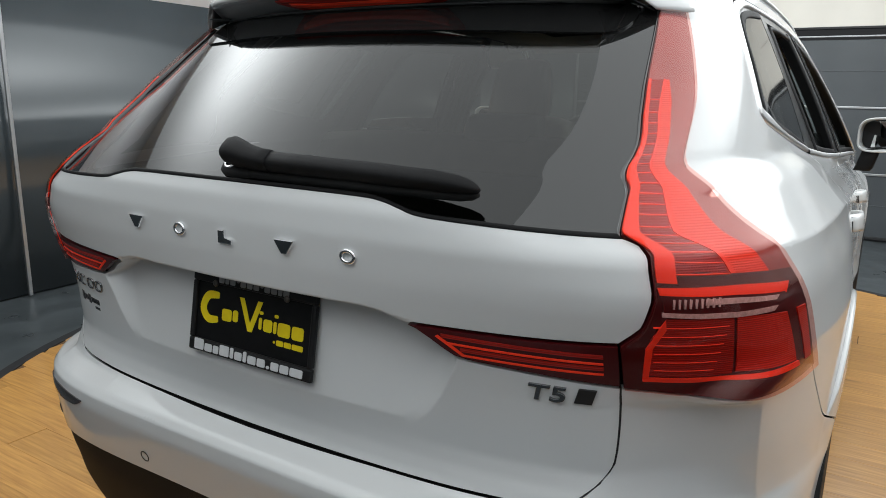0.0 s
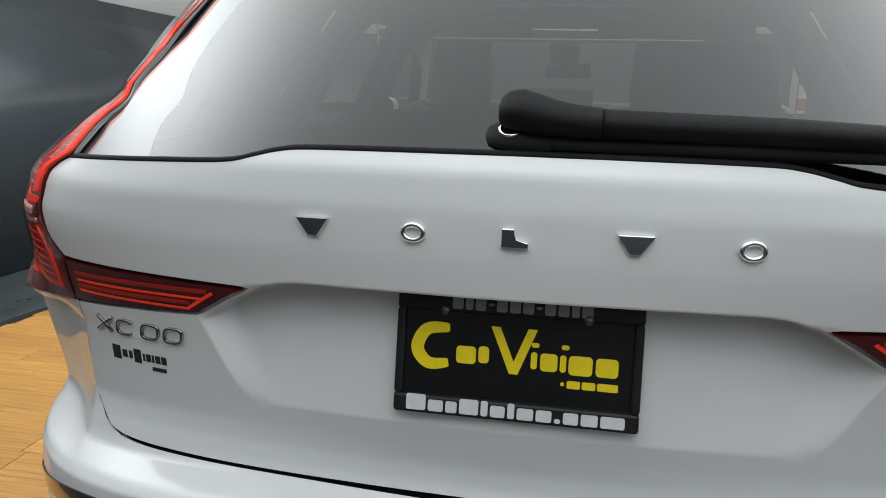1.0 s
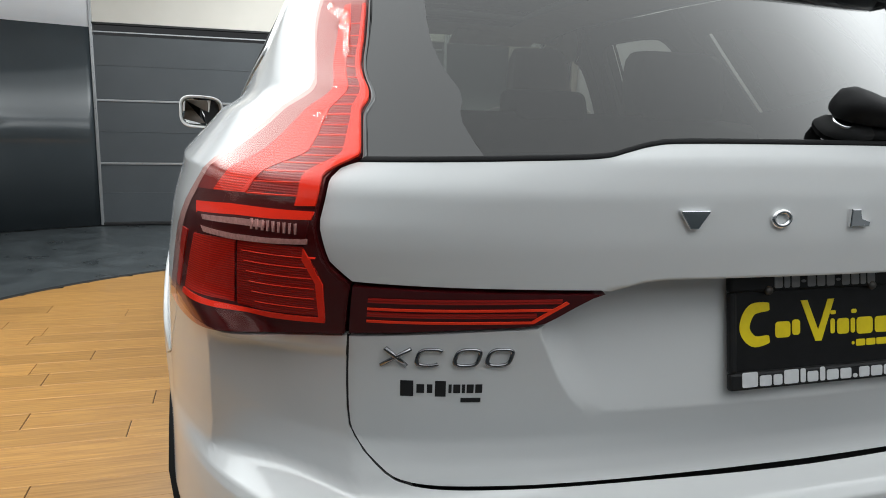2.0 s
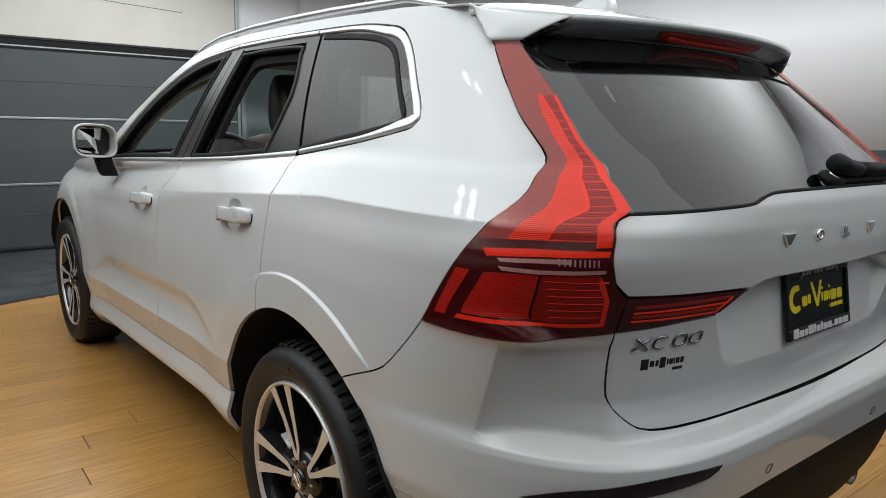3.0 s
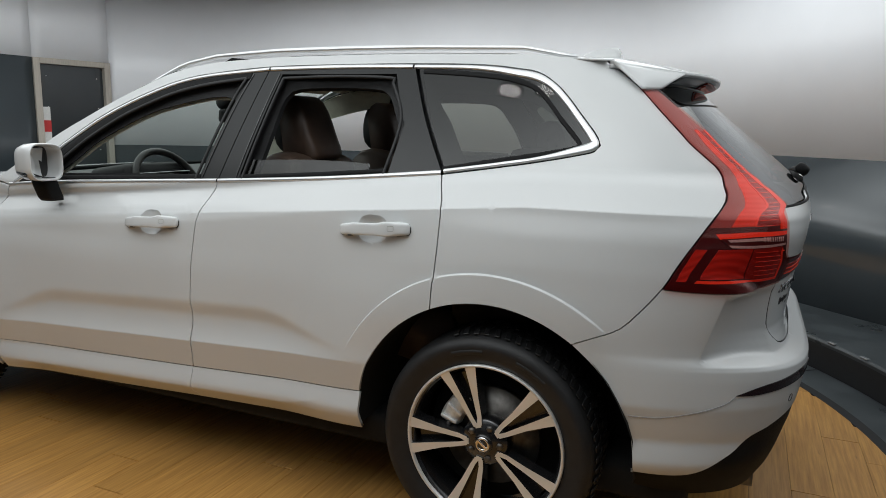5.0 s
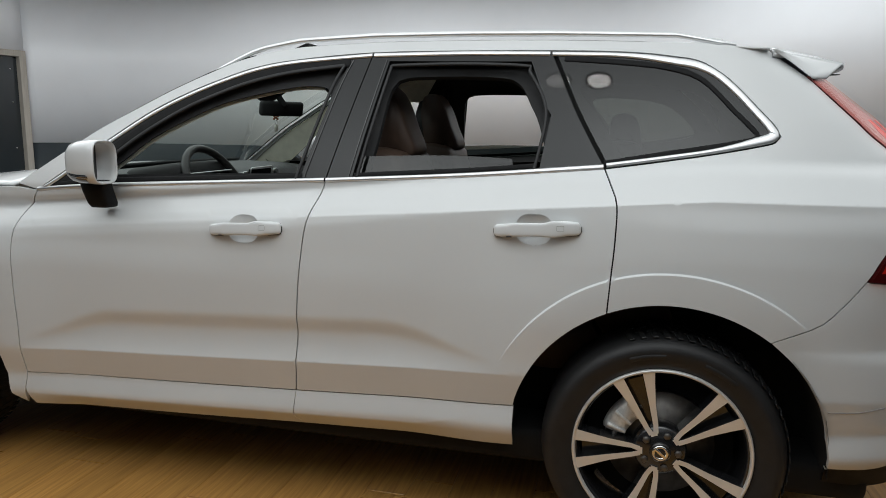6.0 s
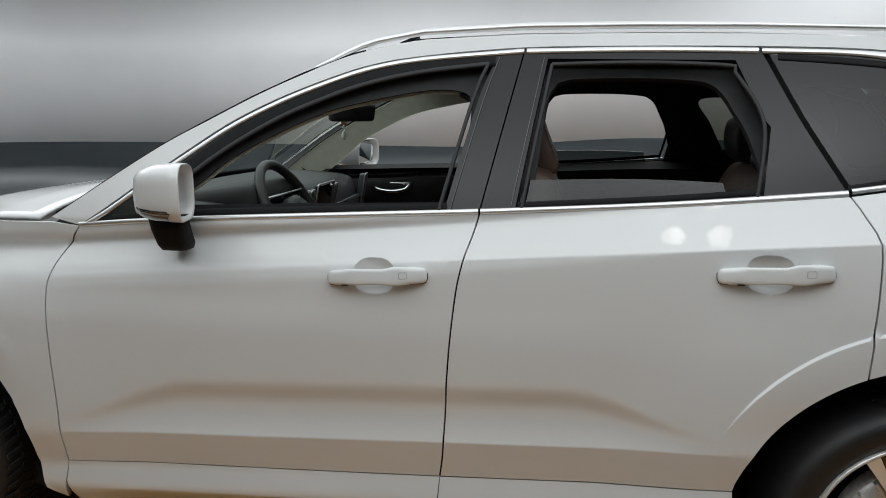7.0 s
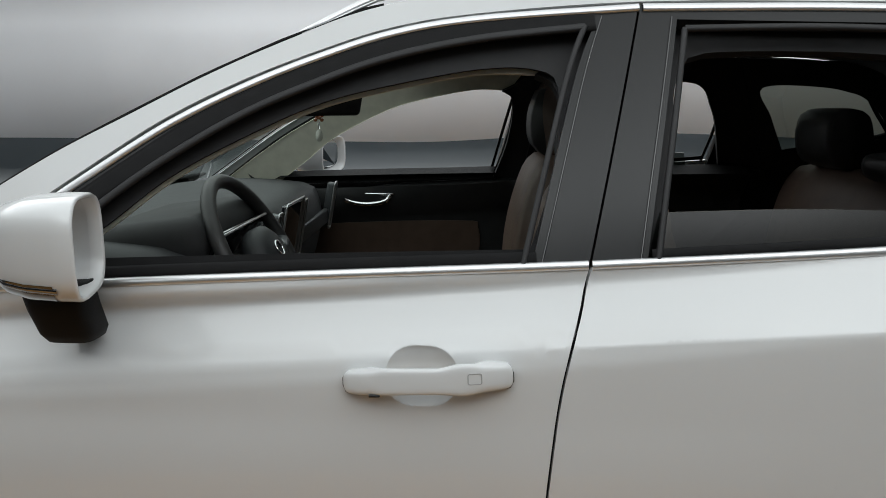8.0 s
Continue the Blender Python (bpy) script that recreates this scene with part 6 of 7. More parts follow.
part("underbody", block((-0.80, -0.62, 0.22), (0.80, 3.4, 0.34), 0.03), SHADOW_BLACK, car, "dark underbody")

# ---- door handles ----
GRIP_TOP = ((-1.0, 0.013), (-0.9, 0.016), (-0.56, 0.0205), (0.16, 0.0195), (0.34, 0.0255), (0.72, 0.0255), (0.92, 0.0225), (1.0, 0.020))
GRIP_LOW = ((-1.0, 0.019), (-0.8, 0.0225), (-0.4, 0.0205), (0.1, 0.0205), (0.4, 0.0235), (0.9, 0.0175), (1.0, 0.015))


def handle(door_pair, yc, zc, tilt):
    """A pull handle over a dished pocket, on both sides."""
    for side in (0, 1):
        fore, aft = Y(yc + 0.085, zc - 0.085 * tilt), Y(yc - 0.085, zc + 0.085 * tilt)
        p = (on_skin(*fore) + on_skin(*aft)) / 2
        along = (on_skin(*aft) - on_skin(*fore)).normalized()
        nrm = skin_normal(*fore) + skin_normal(*aft)
        nrm = (nrm - along * nrm.dot(along)).normalized()
        up = along.cross(nrm).normalized()
        if up.z < 0:
            up = -up
        frame_m = Matrix((along, up, nrm)).transposed().to_4x4()
        frame_m.translation = p
        gaskets = []
        bm = bmesh.new()
        rows = []
        n = 44
        for i in range(n + 1):
            f = math.sin(math.pi / 2 * (-1 + 2 * i / n))
            tip = math.sqrt(max(0.0, 1 - max(0.0, (abs(f) - 0.93) / 0.07) ** 2))
            hi, lo = lerp_table(f, GRIP_TOP) * (0.35 + 0.65 * tip), lerp_table(f, GRIP_LOW) * (0.35 + 0.65 * tip)
            top = 0.013 + 0.018 * (1 - abs(f) ** 3.5) - 0.007 * (1 - tip)
            low = 0.016 * (1 - ease(0.52, 0.66, abs(f))) - 0.012 * ease(0.52, 0.66, abs(f))
            row = []
            for k in range(20):
                a = 2 * math.pi * (k + 0.5) / 20
                ca, sa = math.cos(a), math.sin(a)
                row.append(bm.verts.new((f * 0.132, (hi - lo) / 2 + (hi + lo) / 2 * math.copysign(abs(ca) ** 0.45, ca), (top + low) / 2 + (top - low) / 2 * math.copysign(abs(sa) ** 0.55, sa))))
            rows.append(row)
        for a, b in zip(rows, rows[1:]):
            for k in range(20):
                bm.faces.new((a[k], a[(k + 1) % 20], b[(k + 1) % 20], b[k]))
        bm.faces.new(list(reversed(rows[0])))
        bm.faces.new(rows[-1])
        bmesh.ops.recalc_face_normals(bm, faces=bm.faces[:])
        bm.transform(frame_m)
        for f0, f1 in ((-1.0, -0.56), (0.40, 1.0)):
            # thin rubber gasket under each end of the grip
            fs = [f0 + (f1 - f0) * i / 14 for i in range(15)]
            def edge(table, f):
                tip = math.sqrt(max(0.0, 1 - max(0.0, (abs(f) - 0.93) / 0.07) ** 2))
                share = min(1.0, abs(f - (f1 if f0 < 0 else f0)) / 0.25)
                return lerp_table(f, table) * (0.35 + 0.65 * tip) + (0.0013 if table is GRIP_LOW else -0.0012) - 0.008 * (1 - share)
            rim = [(f * 0.1334, edge(GRIP_TOP, f)) for f in fs] + [(f * 0.1334, -edge(GRIP_LOW, f)) for f in reversed(fs)]
            pad = bmesh.new()
            up_row, low_row = [pad.verts.new((x, y, 0.0042)) for x, y in rim], [pad.verts.new((x, y, -0.012)) for x, y in rim]
            pad.faces.new(up_row)
            for i in range(len(rim)):
                j = (i + 1) % len(rim)
                pad.faces.new((up_row[i], low_row[i], low_row[j], up_row[j]))
            bmesh.ops.recalc_face_normals(pad, faces=pad.faces[:])
            pad.transform(frame_m)
            gaskets.append(pad)
        h = part("handle", bm if side == 0 else mirrored(bm), PAINT, door_pair[side], "white pull handle")
        for pad in gaskets:
            part("gasket", pad if side == 0 else mirrored(pad), INK, h, "thin black gasket")
        ring = tube([(x, y, 0) for x, y in rounded(0.021, 0.016, 0.003)], 0.0006, 6, closed=True)
        ring.transform(frame_m @ pose(0.073, 0.003, 0.0290, 0, 7, 0))
        part("lock_button", ring if side == 0 else mirrored(ring), mat("button_edge", (0.30, 0.30, 0.29), rough=0.4), h)
        slot = block((-0.090, -0.0235, 0.016), (-0.073, -0.0195, 0.026), 0.001)
        slot.transform(frame_m)
        part("key_slot", slot if side == 0 else mirrored(slot), INK, h)


handle(front_doors, *HANDLES[0], 0.045)
handle(rear_doors, *HANDLES[1], 0.05)


# ---- door mirrors ----
def door_mirror(side):
    """A white shell with a recessed glass, a slim indicator and a black foot."""
    def fix(bm):
        return bm if side == 0 else mirrored(bm)
    cx, cz = -0.953, 1.194
    hw, hh = 0.096, 0.075

    def ring_pt(a, y, sx, sz, dx=0.0, dz=0.0):
        ca, sa = math.cos(a), math.sin(a)
        px = cx + dx + hw * sx * math.copysign(abs(ca) ** 0.55, ca)
        pz = cz + dz + hh * sz * math.copysign(abs(sa) ** 0.55, sa) - 0.05 * (px - cx)
        return (px, 1.832 + 0.86 * (y - 1.832) + 0.030 + 0.31 * (px - cx), pz)

    n = 40
    shell = bmesh.new()
    loops = []
    for y, sx, sz, dz in ((1.858, 0.90, 0.86, 0), (1.838, 0.93, 0.90, 0), (1.832, 0.97, 0.96, 0), (1.838, 1.0, 1.0, 0), (1.87, 1.0, 1.0, 0), (1.92, 0.97, 0.96, 0.0), (1.960, 0.88, 0.86, -0.002), (1.984, 0.70, 0.70, -0.006), (1.996, 0.40, 0.42, -0.008)):
        loops.append([shell.verts.new(ring_pt(2 * math.pi * k / n, y, sx, sz, 0.012 * max(0, (y - 1.87)) / 0.14, dz)) for k in range(n)])
    for p, q in zip(loops, loops[1:]):
        for k in range(n):
            shell.faces.new((p[k], p[(k + 1) % n], q[(k + 1) % n], q[k]))
    shell.faces.new(loops[-1])
    bmesh.ops.recalc_face_normals(shell, faces=shell.faces[:])
    body = part("mirror_housing", fix(shell), PAINT, front_doors[side], "white door mirror shell")
    tub = bmesh.new()
    loops = []
    for y, sx, sz in ((1.857, 0.905, 0.865), (1.930, 0.87, 0.83)):
        loops.append([tub.verts.new(ring_pt(2 * math.pi * k / n, y, sx, sz)) for k in range(n)])
    for k in range(n):
        tub.faces.new((loops[0][k], loops[0][(k + 1) % n], loops[1][(k + 1) % n], loops[1][k]))
    tub.faces.new(loops[1])
    part("mirror_tub", fix(tub), PAINT, body, "white inner shell round the glass")
    glass_bm = bmesh.new()
    g = [glass_bm.verts.new(Vector(ring_pt(2 * math.pi * k / n, 1.893, 0.78, 0.79, -0.008)) + Vector((0, 0.024 * math.cos(2 * math.pi * k / n), 0))) for k in range(n)]
    glass_bm.faces.new(g)
    part("mirror_glass", fix(glass_bm), MIRROR, body, "mirror glass", smooth=False)
    edge = bmesh.new()
    eo = [edge.verts.new(Vector(ring_pt(2 * math.pi * k / n, 1.895, 0.845, 0.825, -0.004)) + Vector((0, 0.024 * math.cos(2 * math.pi * k / n), 0))) for k in range(n)]
    edge.faces.new(eo)
    part("glass_edge", fix(edge), BLACK_RUBBER, body, "black mirror glass backing", smooth=False)
    ind = bmesh.new()
    rows = []
    for i in range(13):
        y = 1.866 + 0.122 * i / 12
        sc = lerp_table(y, ((1.87, 1.0), (1.92, 0.97), (1.960, 0.88), (1.984, 0.70), (1.996, 0.40))) + 0.012
        rows.append([ind.verts.new(ring_pt(radians(a), y, sc * w, sc, 0.012 * max(0, (y - 1.87)) / 0.14, -0.001)) for a, w in ((203, 0.985), (205, 1.01), (208, 1.012), (211, 1.01), (213, 0.985))])
    for p, q in zip(rows, rows[1:]):
        for k in range(4):
            ind.faces.new((p[k], p[k + 1], q[k + 1], q[k]))
    bmesh.ops.recalc_face_normals(ind, faces=ind.faces[:])
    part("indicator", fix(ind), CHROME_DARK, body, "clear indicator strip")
    trim_bm = bmesh.new()
    rows = []
    for i in range(13):
        y = 1.872 + 0.116 * i / 12
        sc = lerp_table(y, ((1.87, 1.0), (1.92, 0.97), (1.960, 0.88), (1.984, 0.70), (1.996, 0.40))) + 0.008
        rows.append([trim_bm.verts.new(ring_pt(radians(a), y, sc, sc, 0.012 * max(0, (y - 1.87)) / 0.14, -0.001)) for a in (200, 204, 209, 214, 220, 227, 236, 246, 258, 270, 285)])
    for p, q in zip(rows, rows[1:]):
        for k in range(len(p) - 1):
            trim_bm.faces.new((p[k], p[k + 1], q[k + 1], q[k]))
    bmesh.ops.recalc_face_normals(trim_bm, faces=trim_bm.faces[:])
    part("lower_trim", fix(trim_bm), BLACK_GLOSS, body, "gloss black lower mirror trim")
    foot = bmesh.new()
    rows = []
    for z, x0, x1, y0, y1 in ((1.130, -0.955, -0.885, 1.890, 1.985), (1.09, -0.945, -0.875, 1.888, 1.982), (1.048, -0.935, -0.862, 1.885, 1.972), (1.034, -0.925, -0.858, 1.893, 1.965)):
        rows.append([foot.verts.new(((x0 + x1) / 2 + (x1 - x0) / 2 * math.copysign(abs(math.cos(a)) ** 0.5, math.cos(a)), (y0 + y1) / 2 + (y1 - y0) / 2 * math.copysign(abs(math.sin(a)) ** 0.5, math.sin(a)), z)) for a in [2 * math.pi * k / 20 for k in range(20)]])
    for p, q in zip(rows, rows[1:]):
        for k in range(20):
            foot.faces.new((p[k], p[(k + 1) % 20], q[(k + 1) % 20], q[k]))
    foot.faces.new(list(reversed(rows[0])))
    foot.faces.new(rows[-1])
    bmesh.ops.recalc_face_normals(foot, faces=foot.faces[:])
    part("mirror_foot", fix(foot), PLASTIC, body, "black mirror foot")


door_mirror(0)
door_mirror(1)


# ---- number plate, badges, wiper ----
def tangent(x, z, lift=0.0):
    """A frame on the rear face: x to the right, y up, z out of the surface, seen from behind."""
    s0, z0 = X(x, z)
    p, nrm = on_skin(s0, z0, lift), skin_normal(s0, z0)
    right = (on_skin(s0 + 0.01, z0) - on_skin(s0 - 0.01, z0)).normalized()
    up = nrm.cross(right).normalized()
    m = Matrix((right, up, nrm)).transposed().to_4x4()
    m.translation = p
    return m


def slab(poly, depth, m, bevel=0.0):
    """A small flat shape of some depth, standing on the frame m."""
    bm = prism(poly, -depth, 0.0, bevel)
    bm.transform(m @ Matrix.Rotation(radians(-90), 4, "X"))
    return bm


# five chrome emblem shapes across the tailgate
for ex, kind_ in ((-0.258, 0), (-0.129, 1), (0.0, 2), (0.133, 0), (0.262, 1)):
    if kind_ == 0:
        shape = [(-0.021, 0.012), (0.021, 0.012), (0.020, 0.008), (0.006, -0.012), (-0.006, -0.012), (-0.020, 0.008)]
    elif kind_ == 1:
        ring_bm = tube([(0.0125 * math.cos(2 * math.pi * k / 24), 0.0095 * math.sin(2 * math.pi * k / 24), 0.002) for k in range(24)], 0.0036, 8, closed=True)
        ring_bm.transform(tangent(ex, 1.092))
        part("emblem", ring_bm, BRIGHT, tailgate, "small polished chrome emblem shape")
        continue
    else:
        shape = [(-0.016, 0.012), (-0.001, 0.012), (0.0, -0.003), (0.016, -0.004), (0.016, -0.012), (-0.016, -0.012)]
    part("emblem", slab(shape, 0.006, tangent(ex, 1.092), 0.0015), BRIGHT, tailgate, "small polished chrome emblem shape", smooth=False)


def slant(x0, x1, h, lean=0.25):
    return [(x0, -h), (x1, -h), (x1 + lean * h * 2, h), (x0 + lean * h * 2, h)]


# the left badge, as plain shapes: crossed bars, an open ring, two closed rings
BADGE_M = [tangent(bx, 0.910) for bx in (-0.618, -0.577, -0.530, -0.489)]
LEAN = Matrix(((1.12, 0.25, 0, 0), (0, 1, 0, 0), (0, 0, 1, 0), (0, 0, 0, 1)))
for sg in (-1, 1):
    bar = tube([(-0.0145 * sg, -0.0125, 0.0015), (0.0145 * sg, 0.0125, 0.0015)], 0.0028, 8)
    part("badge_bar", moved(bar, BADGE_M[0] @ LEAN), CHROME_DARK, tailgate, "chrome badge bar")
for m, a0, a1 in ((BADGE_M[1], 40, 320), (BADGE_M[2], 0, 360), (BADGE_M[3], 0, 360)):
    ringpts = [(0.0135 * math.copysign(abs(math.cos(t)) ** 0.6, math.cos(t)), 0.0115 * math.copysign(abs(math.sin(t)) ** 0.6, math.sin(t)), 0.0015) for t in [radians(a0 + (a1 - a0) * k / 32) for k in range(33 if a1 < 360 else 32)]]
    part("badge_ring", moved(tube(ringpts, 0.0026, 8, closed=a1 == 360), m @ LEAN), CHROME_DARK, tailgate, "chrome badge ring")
for x0, w, h in ((-0.603, 0.017, 0.011), (-0.583, 0.010, 0.006), (-0.570, 0.007, 0.006), (-0.560, 0.014, 0.011), (-0.543, 0.004, 0.006), (-0.537, 0.009, 0.006), (-0.526, 0.004, 0.006), (-0.520, 0.009, 0.006), (-0.509, 0.009, 0.006)):
    part("sticker_bar", slab([(0, -h), (w, -h), (w, h), (0, h)], 0.0006, tangent(x0 - 0.008, 0.866)), INK, tailgate, "black dealer sticker mark", smooth=False)
part("sticker_bar", slab([(0, -0.003), (0.026, -0.003), (0.026, 0.003), (0, 0.003)], 0.0006, tangent(-0.535, 0.850)), INK, tailgate, "black dealer sticker mark", smooth=False)


def letters(name, text, size, depth, m, material, parent, label=""):
    """Raised lettering in the built-in font, as one mesh."""
    cu = bpy.data.curves.new(name, "FONT")
    cu.body, cu.size, cu.extrude, cu.bevel_depth = text, size, depth / 2, 0.0006
    cu.shear, cu.space_character, cu.offset = 0.12, 1.05, 0.0003
    tmp = bpy.data.objects.new(name, cu)
    bpy.context.scene.collection.objects.link(tmp)
    bpy.context.view_layer.update()
    me = bpy.data.meshes.new_from_object(tmp.evaluated_get(bpy.context.evaluated_depsgraph_get()))
    bpy.data.objects.remove(tmp)
    bpy.data.curves.remove(cu)
    me.transform(m)
    me.materials.clear()
    me.materials.append(material)
    ob = new(name, me)
    ob.parent = parent
    return tagged(ob, label) if label else ob


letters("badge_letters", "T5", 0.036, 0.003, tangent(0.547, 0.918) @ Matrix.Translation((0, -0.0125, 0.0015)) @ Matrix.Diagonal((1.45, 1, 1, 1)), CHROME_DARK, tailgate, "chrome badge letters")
part("badge_bar", slab(slant(0.0, 0.026, 0.0125), 0.003, tangent(0.615, 0.918), 0.0008), INK, tailgate, "black badge block", smooth=False)

# the dealer's plate, in a black frame, leaning with the niche
PLATE_M = Matrix.Translation((0.0, -0.863, 0.924)) @ Matrix.Rotation(radians(90 - 9.5), 4, "X")


def plate_part(name, poly, z0, z1, material, parent, label="", bevel=0.0):
    bm = prism(poly, -z1, -z0, bevel)
    bm.transform(PLATE_M @ Matrix.Rotation(radians(-90), 4, "X"))
    return part(name, bm, material, parent, label, smooth=False)


def shifted(poly, dx, dz):
    return [(x + dx, z + dz) for x, z in poly]


plate = plate_part("number_plate", rounded(0.300, 0.148, 0.006), 0.004, 0.007, PLATE_BLACK, tailgate, "black dealer plate with yellow and silver marks")
frame_bm = bmesh.new()
for lo, hi in (((-0.158, -0.081), (0.158, -0.056)), ((-0.158, 0.056), (0.158, 0.081)), ((-0.158, -0.057), (-0.146, 0.057)), ((0.146, -0.057), (0.158, 0.057))):
    box(frame_bm, (lo[0], lo[1], 0.003), (hi[0], hi[1], 0.014), 0.004)
frame_bm.transform(PLATE_M)
part("plate_frame", frame_bm, PLATE_FRAME, plate, "black plastic plate frame", smooth=False)


def blob(points, width):
    """A thick stroke along a short line, with round ends, as an outline."""
    pts = through_points(points, 0.004)
    left, right = [], []
    for i, p in enumerate(pts):
        a, b = pts[max(0, i - 1)], pts[min(len(pts) - 1, i + 1)]
        d = math.hypot(b[0] - a[0], b[1] - a[1]) or 1
        nx, nz = -(b[1] - a[1]) / d, (b[0] - a[0]) / d
        f = i / (len(pts) - 1)
        w = width * (0.55 + 0.45 * math.sin(math.pi * min(1, max(0, f))) ** 0.5)
        left.append((p[0] + nx * w, p[1] + nz * w))
        right.append((p[0] - nx * w, p[1] - nz * w))
    return left + right[::-1]


# yellow mark: one large hook, one large wedge and a row of plain bars
plate_part("yellow_mark", blob([(-0.088, 0.034), (-0.118, 0.030), (-0.130, 0.005), (-0.115, -0.014), (-0.088, -0.012)], 0.0085), 0.0072, 0.0078, YELLOW, plate, "yellow painted mark")
plate_part("yellow_mark", [(-0.034, 0.040), (-0.022, 0.040), (-0.003, -0.004), (0.014, 0.040), (0.026, 0.040), (0.003, -0.020), (-0.008, -0.020)], 0.0072, 0.0078, YELLOW, plate, "yellow painted mark")
for x0, w, h, dz in ((-0.078, 0.026, 0.0115, 0.0), (-0.049, 0.014, 0.011, 0.002), (0.019, 0.008, 0.011, 0.0), (0.031, 0.022, 0.0115, -0.001), (0.056, 0.008, 0.011, -0.001), (0.067, 0.030, 0.0125, -0.002), (0.101, 0.028, 0.012, -0.002)):
    plate_part("yellow_mark", shifted(rounded(w, h * 2, min(w, h) * 0.45), x0 + w / 2, dz), 0.0072, 0.0078, YELLOW, plate, "yellow painted mark")
for x0 in (0.024, 0.062):
    plate_part("yellow_mark", shifted(rounded(0.010, 0.006, 0.0028), x0, 0.020), 0.0072, 0.0078, YELLOW, plate, "yellow painted mark")
for x0, w in ((0.058, 0.005), (0.066, 0.017), (0.085, 0.017), (0.104, 0.026)):
    plate_part("yellow_mark", shifted(rounded(w, 0.010 if w > 0.006 else 0.005, 0.0022), x0 + w / 2, -0.027), 0.0072, 0.0078, YELLOW, plate, "yellow painted mark")
cursor = -0.140
for w, h in ((0.026, 0.021), (0.020, 0.015), (0.015, 0.015), (0.025, 0.020), (0.009, 0.020), (0.019, 0.015), (0.009, 0.020), (0.021, 0.015), (0.020, 0.015), (0.008, 0.006), (0.019, 0.015), (0.021, 0.015), (0.030, 0.015)):
    plate_part("silver_mark", shifted(rounded(w, h, 0.003), cursor + w / 2, -0.0765 + h / 2), 0.0142, 0.0150, SILVER, plate, "silver painted mark")
    cursor += w + 0.0032
cursor = -0.085
for w, h in ((0.014, 0.017), (0.010, 0.017), (0.014, 0.017), (0.008, 0.004), (0.014, 0.017), (0.014, 0.017), (0.014, 0.017), (0.008, 0.004), (0.014, 0.017), (0.014, 0.017), (0.010, 0.017), (0.014, 0.017)):
    plate_part("grey_mark", shifted(rounded(w, h, 0.003), cursor + w / 2, 0.0685), 0.0142, 0.0148, GREY_PRINT, plate, "grey painted mark")
    cursor += w + 0.0028
for sx in (-0.094, 0.089):
    scr = spun(((0.0, 0.0175), (0.005, 0.017), (0.0065, 0.0145), (0.0065, 0.012)), 16)
    scr.transform(PLATE_M @ Matrix.Translation((sx, 0.0575, 0)) @ Matrix.Rotation(radians(-90), 4, "Y"))
    part("screw", scr, IRON, plate)


def loft(sections, out, up, n=18, square=0.7):
    """A closed body through rounded sections (centre, half height, half depth), the section planes spanned by up and out."""
    bm = bmesh.new()
    rings = []
    for c, a, b in sections:
        ring = []
        for k in range(n):
            t = 2 * math.pi * k / n
            ct, st = math.cos(t), math.sin(t)
            ring.append(bm.verts.new(Vector(c) + up * a * math.copysign(abs(ct) ** square, ct) + out * b * math.copysign(abs(st) ** square, st)))
        rings.append(ring)
    for p, q in zip(rings, rings[1:]):
        for k in range(n):
            bm.faces.new((p[k], p[(k + 1) % n], q[(k + 1) % n], q[k]))
    bm.faces.new(rings[0])
    bm.faces.new(list(reversed(rings[-1])))
    bmesh.ops.recalc_face_normals(bm, faces=bm.faces[:])
    return bm


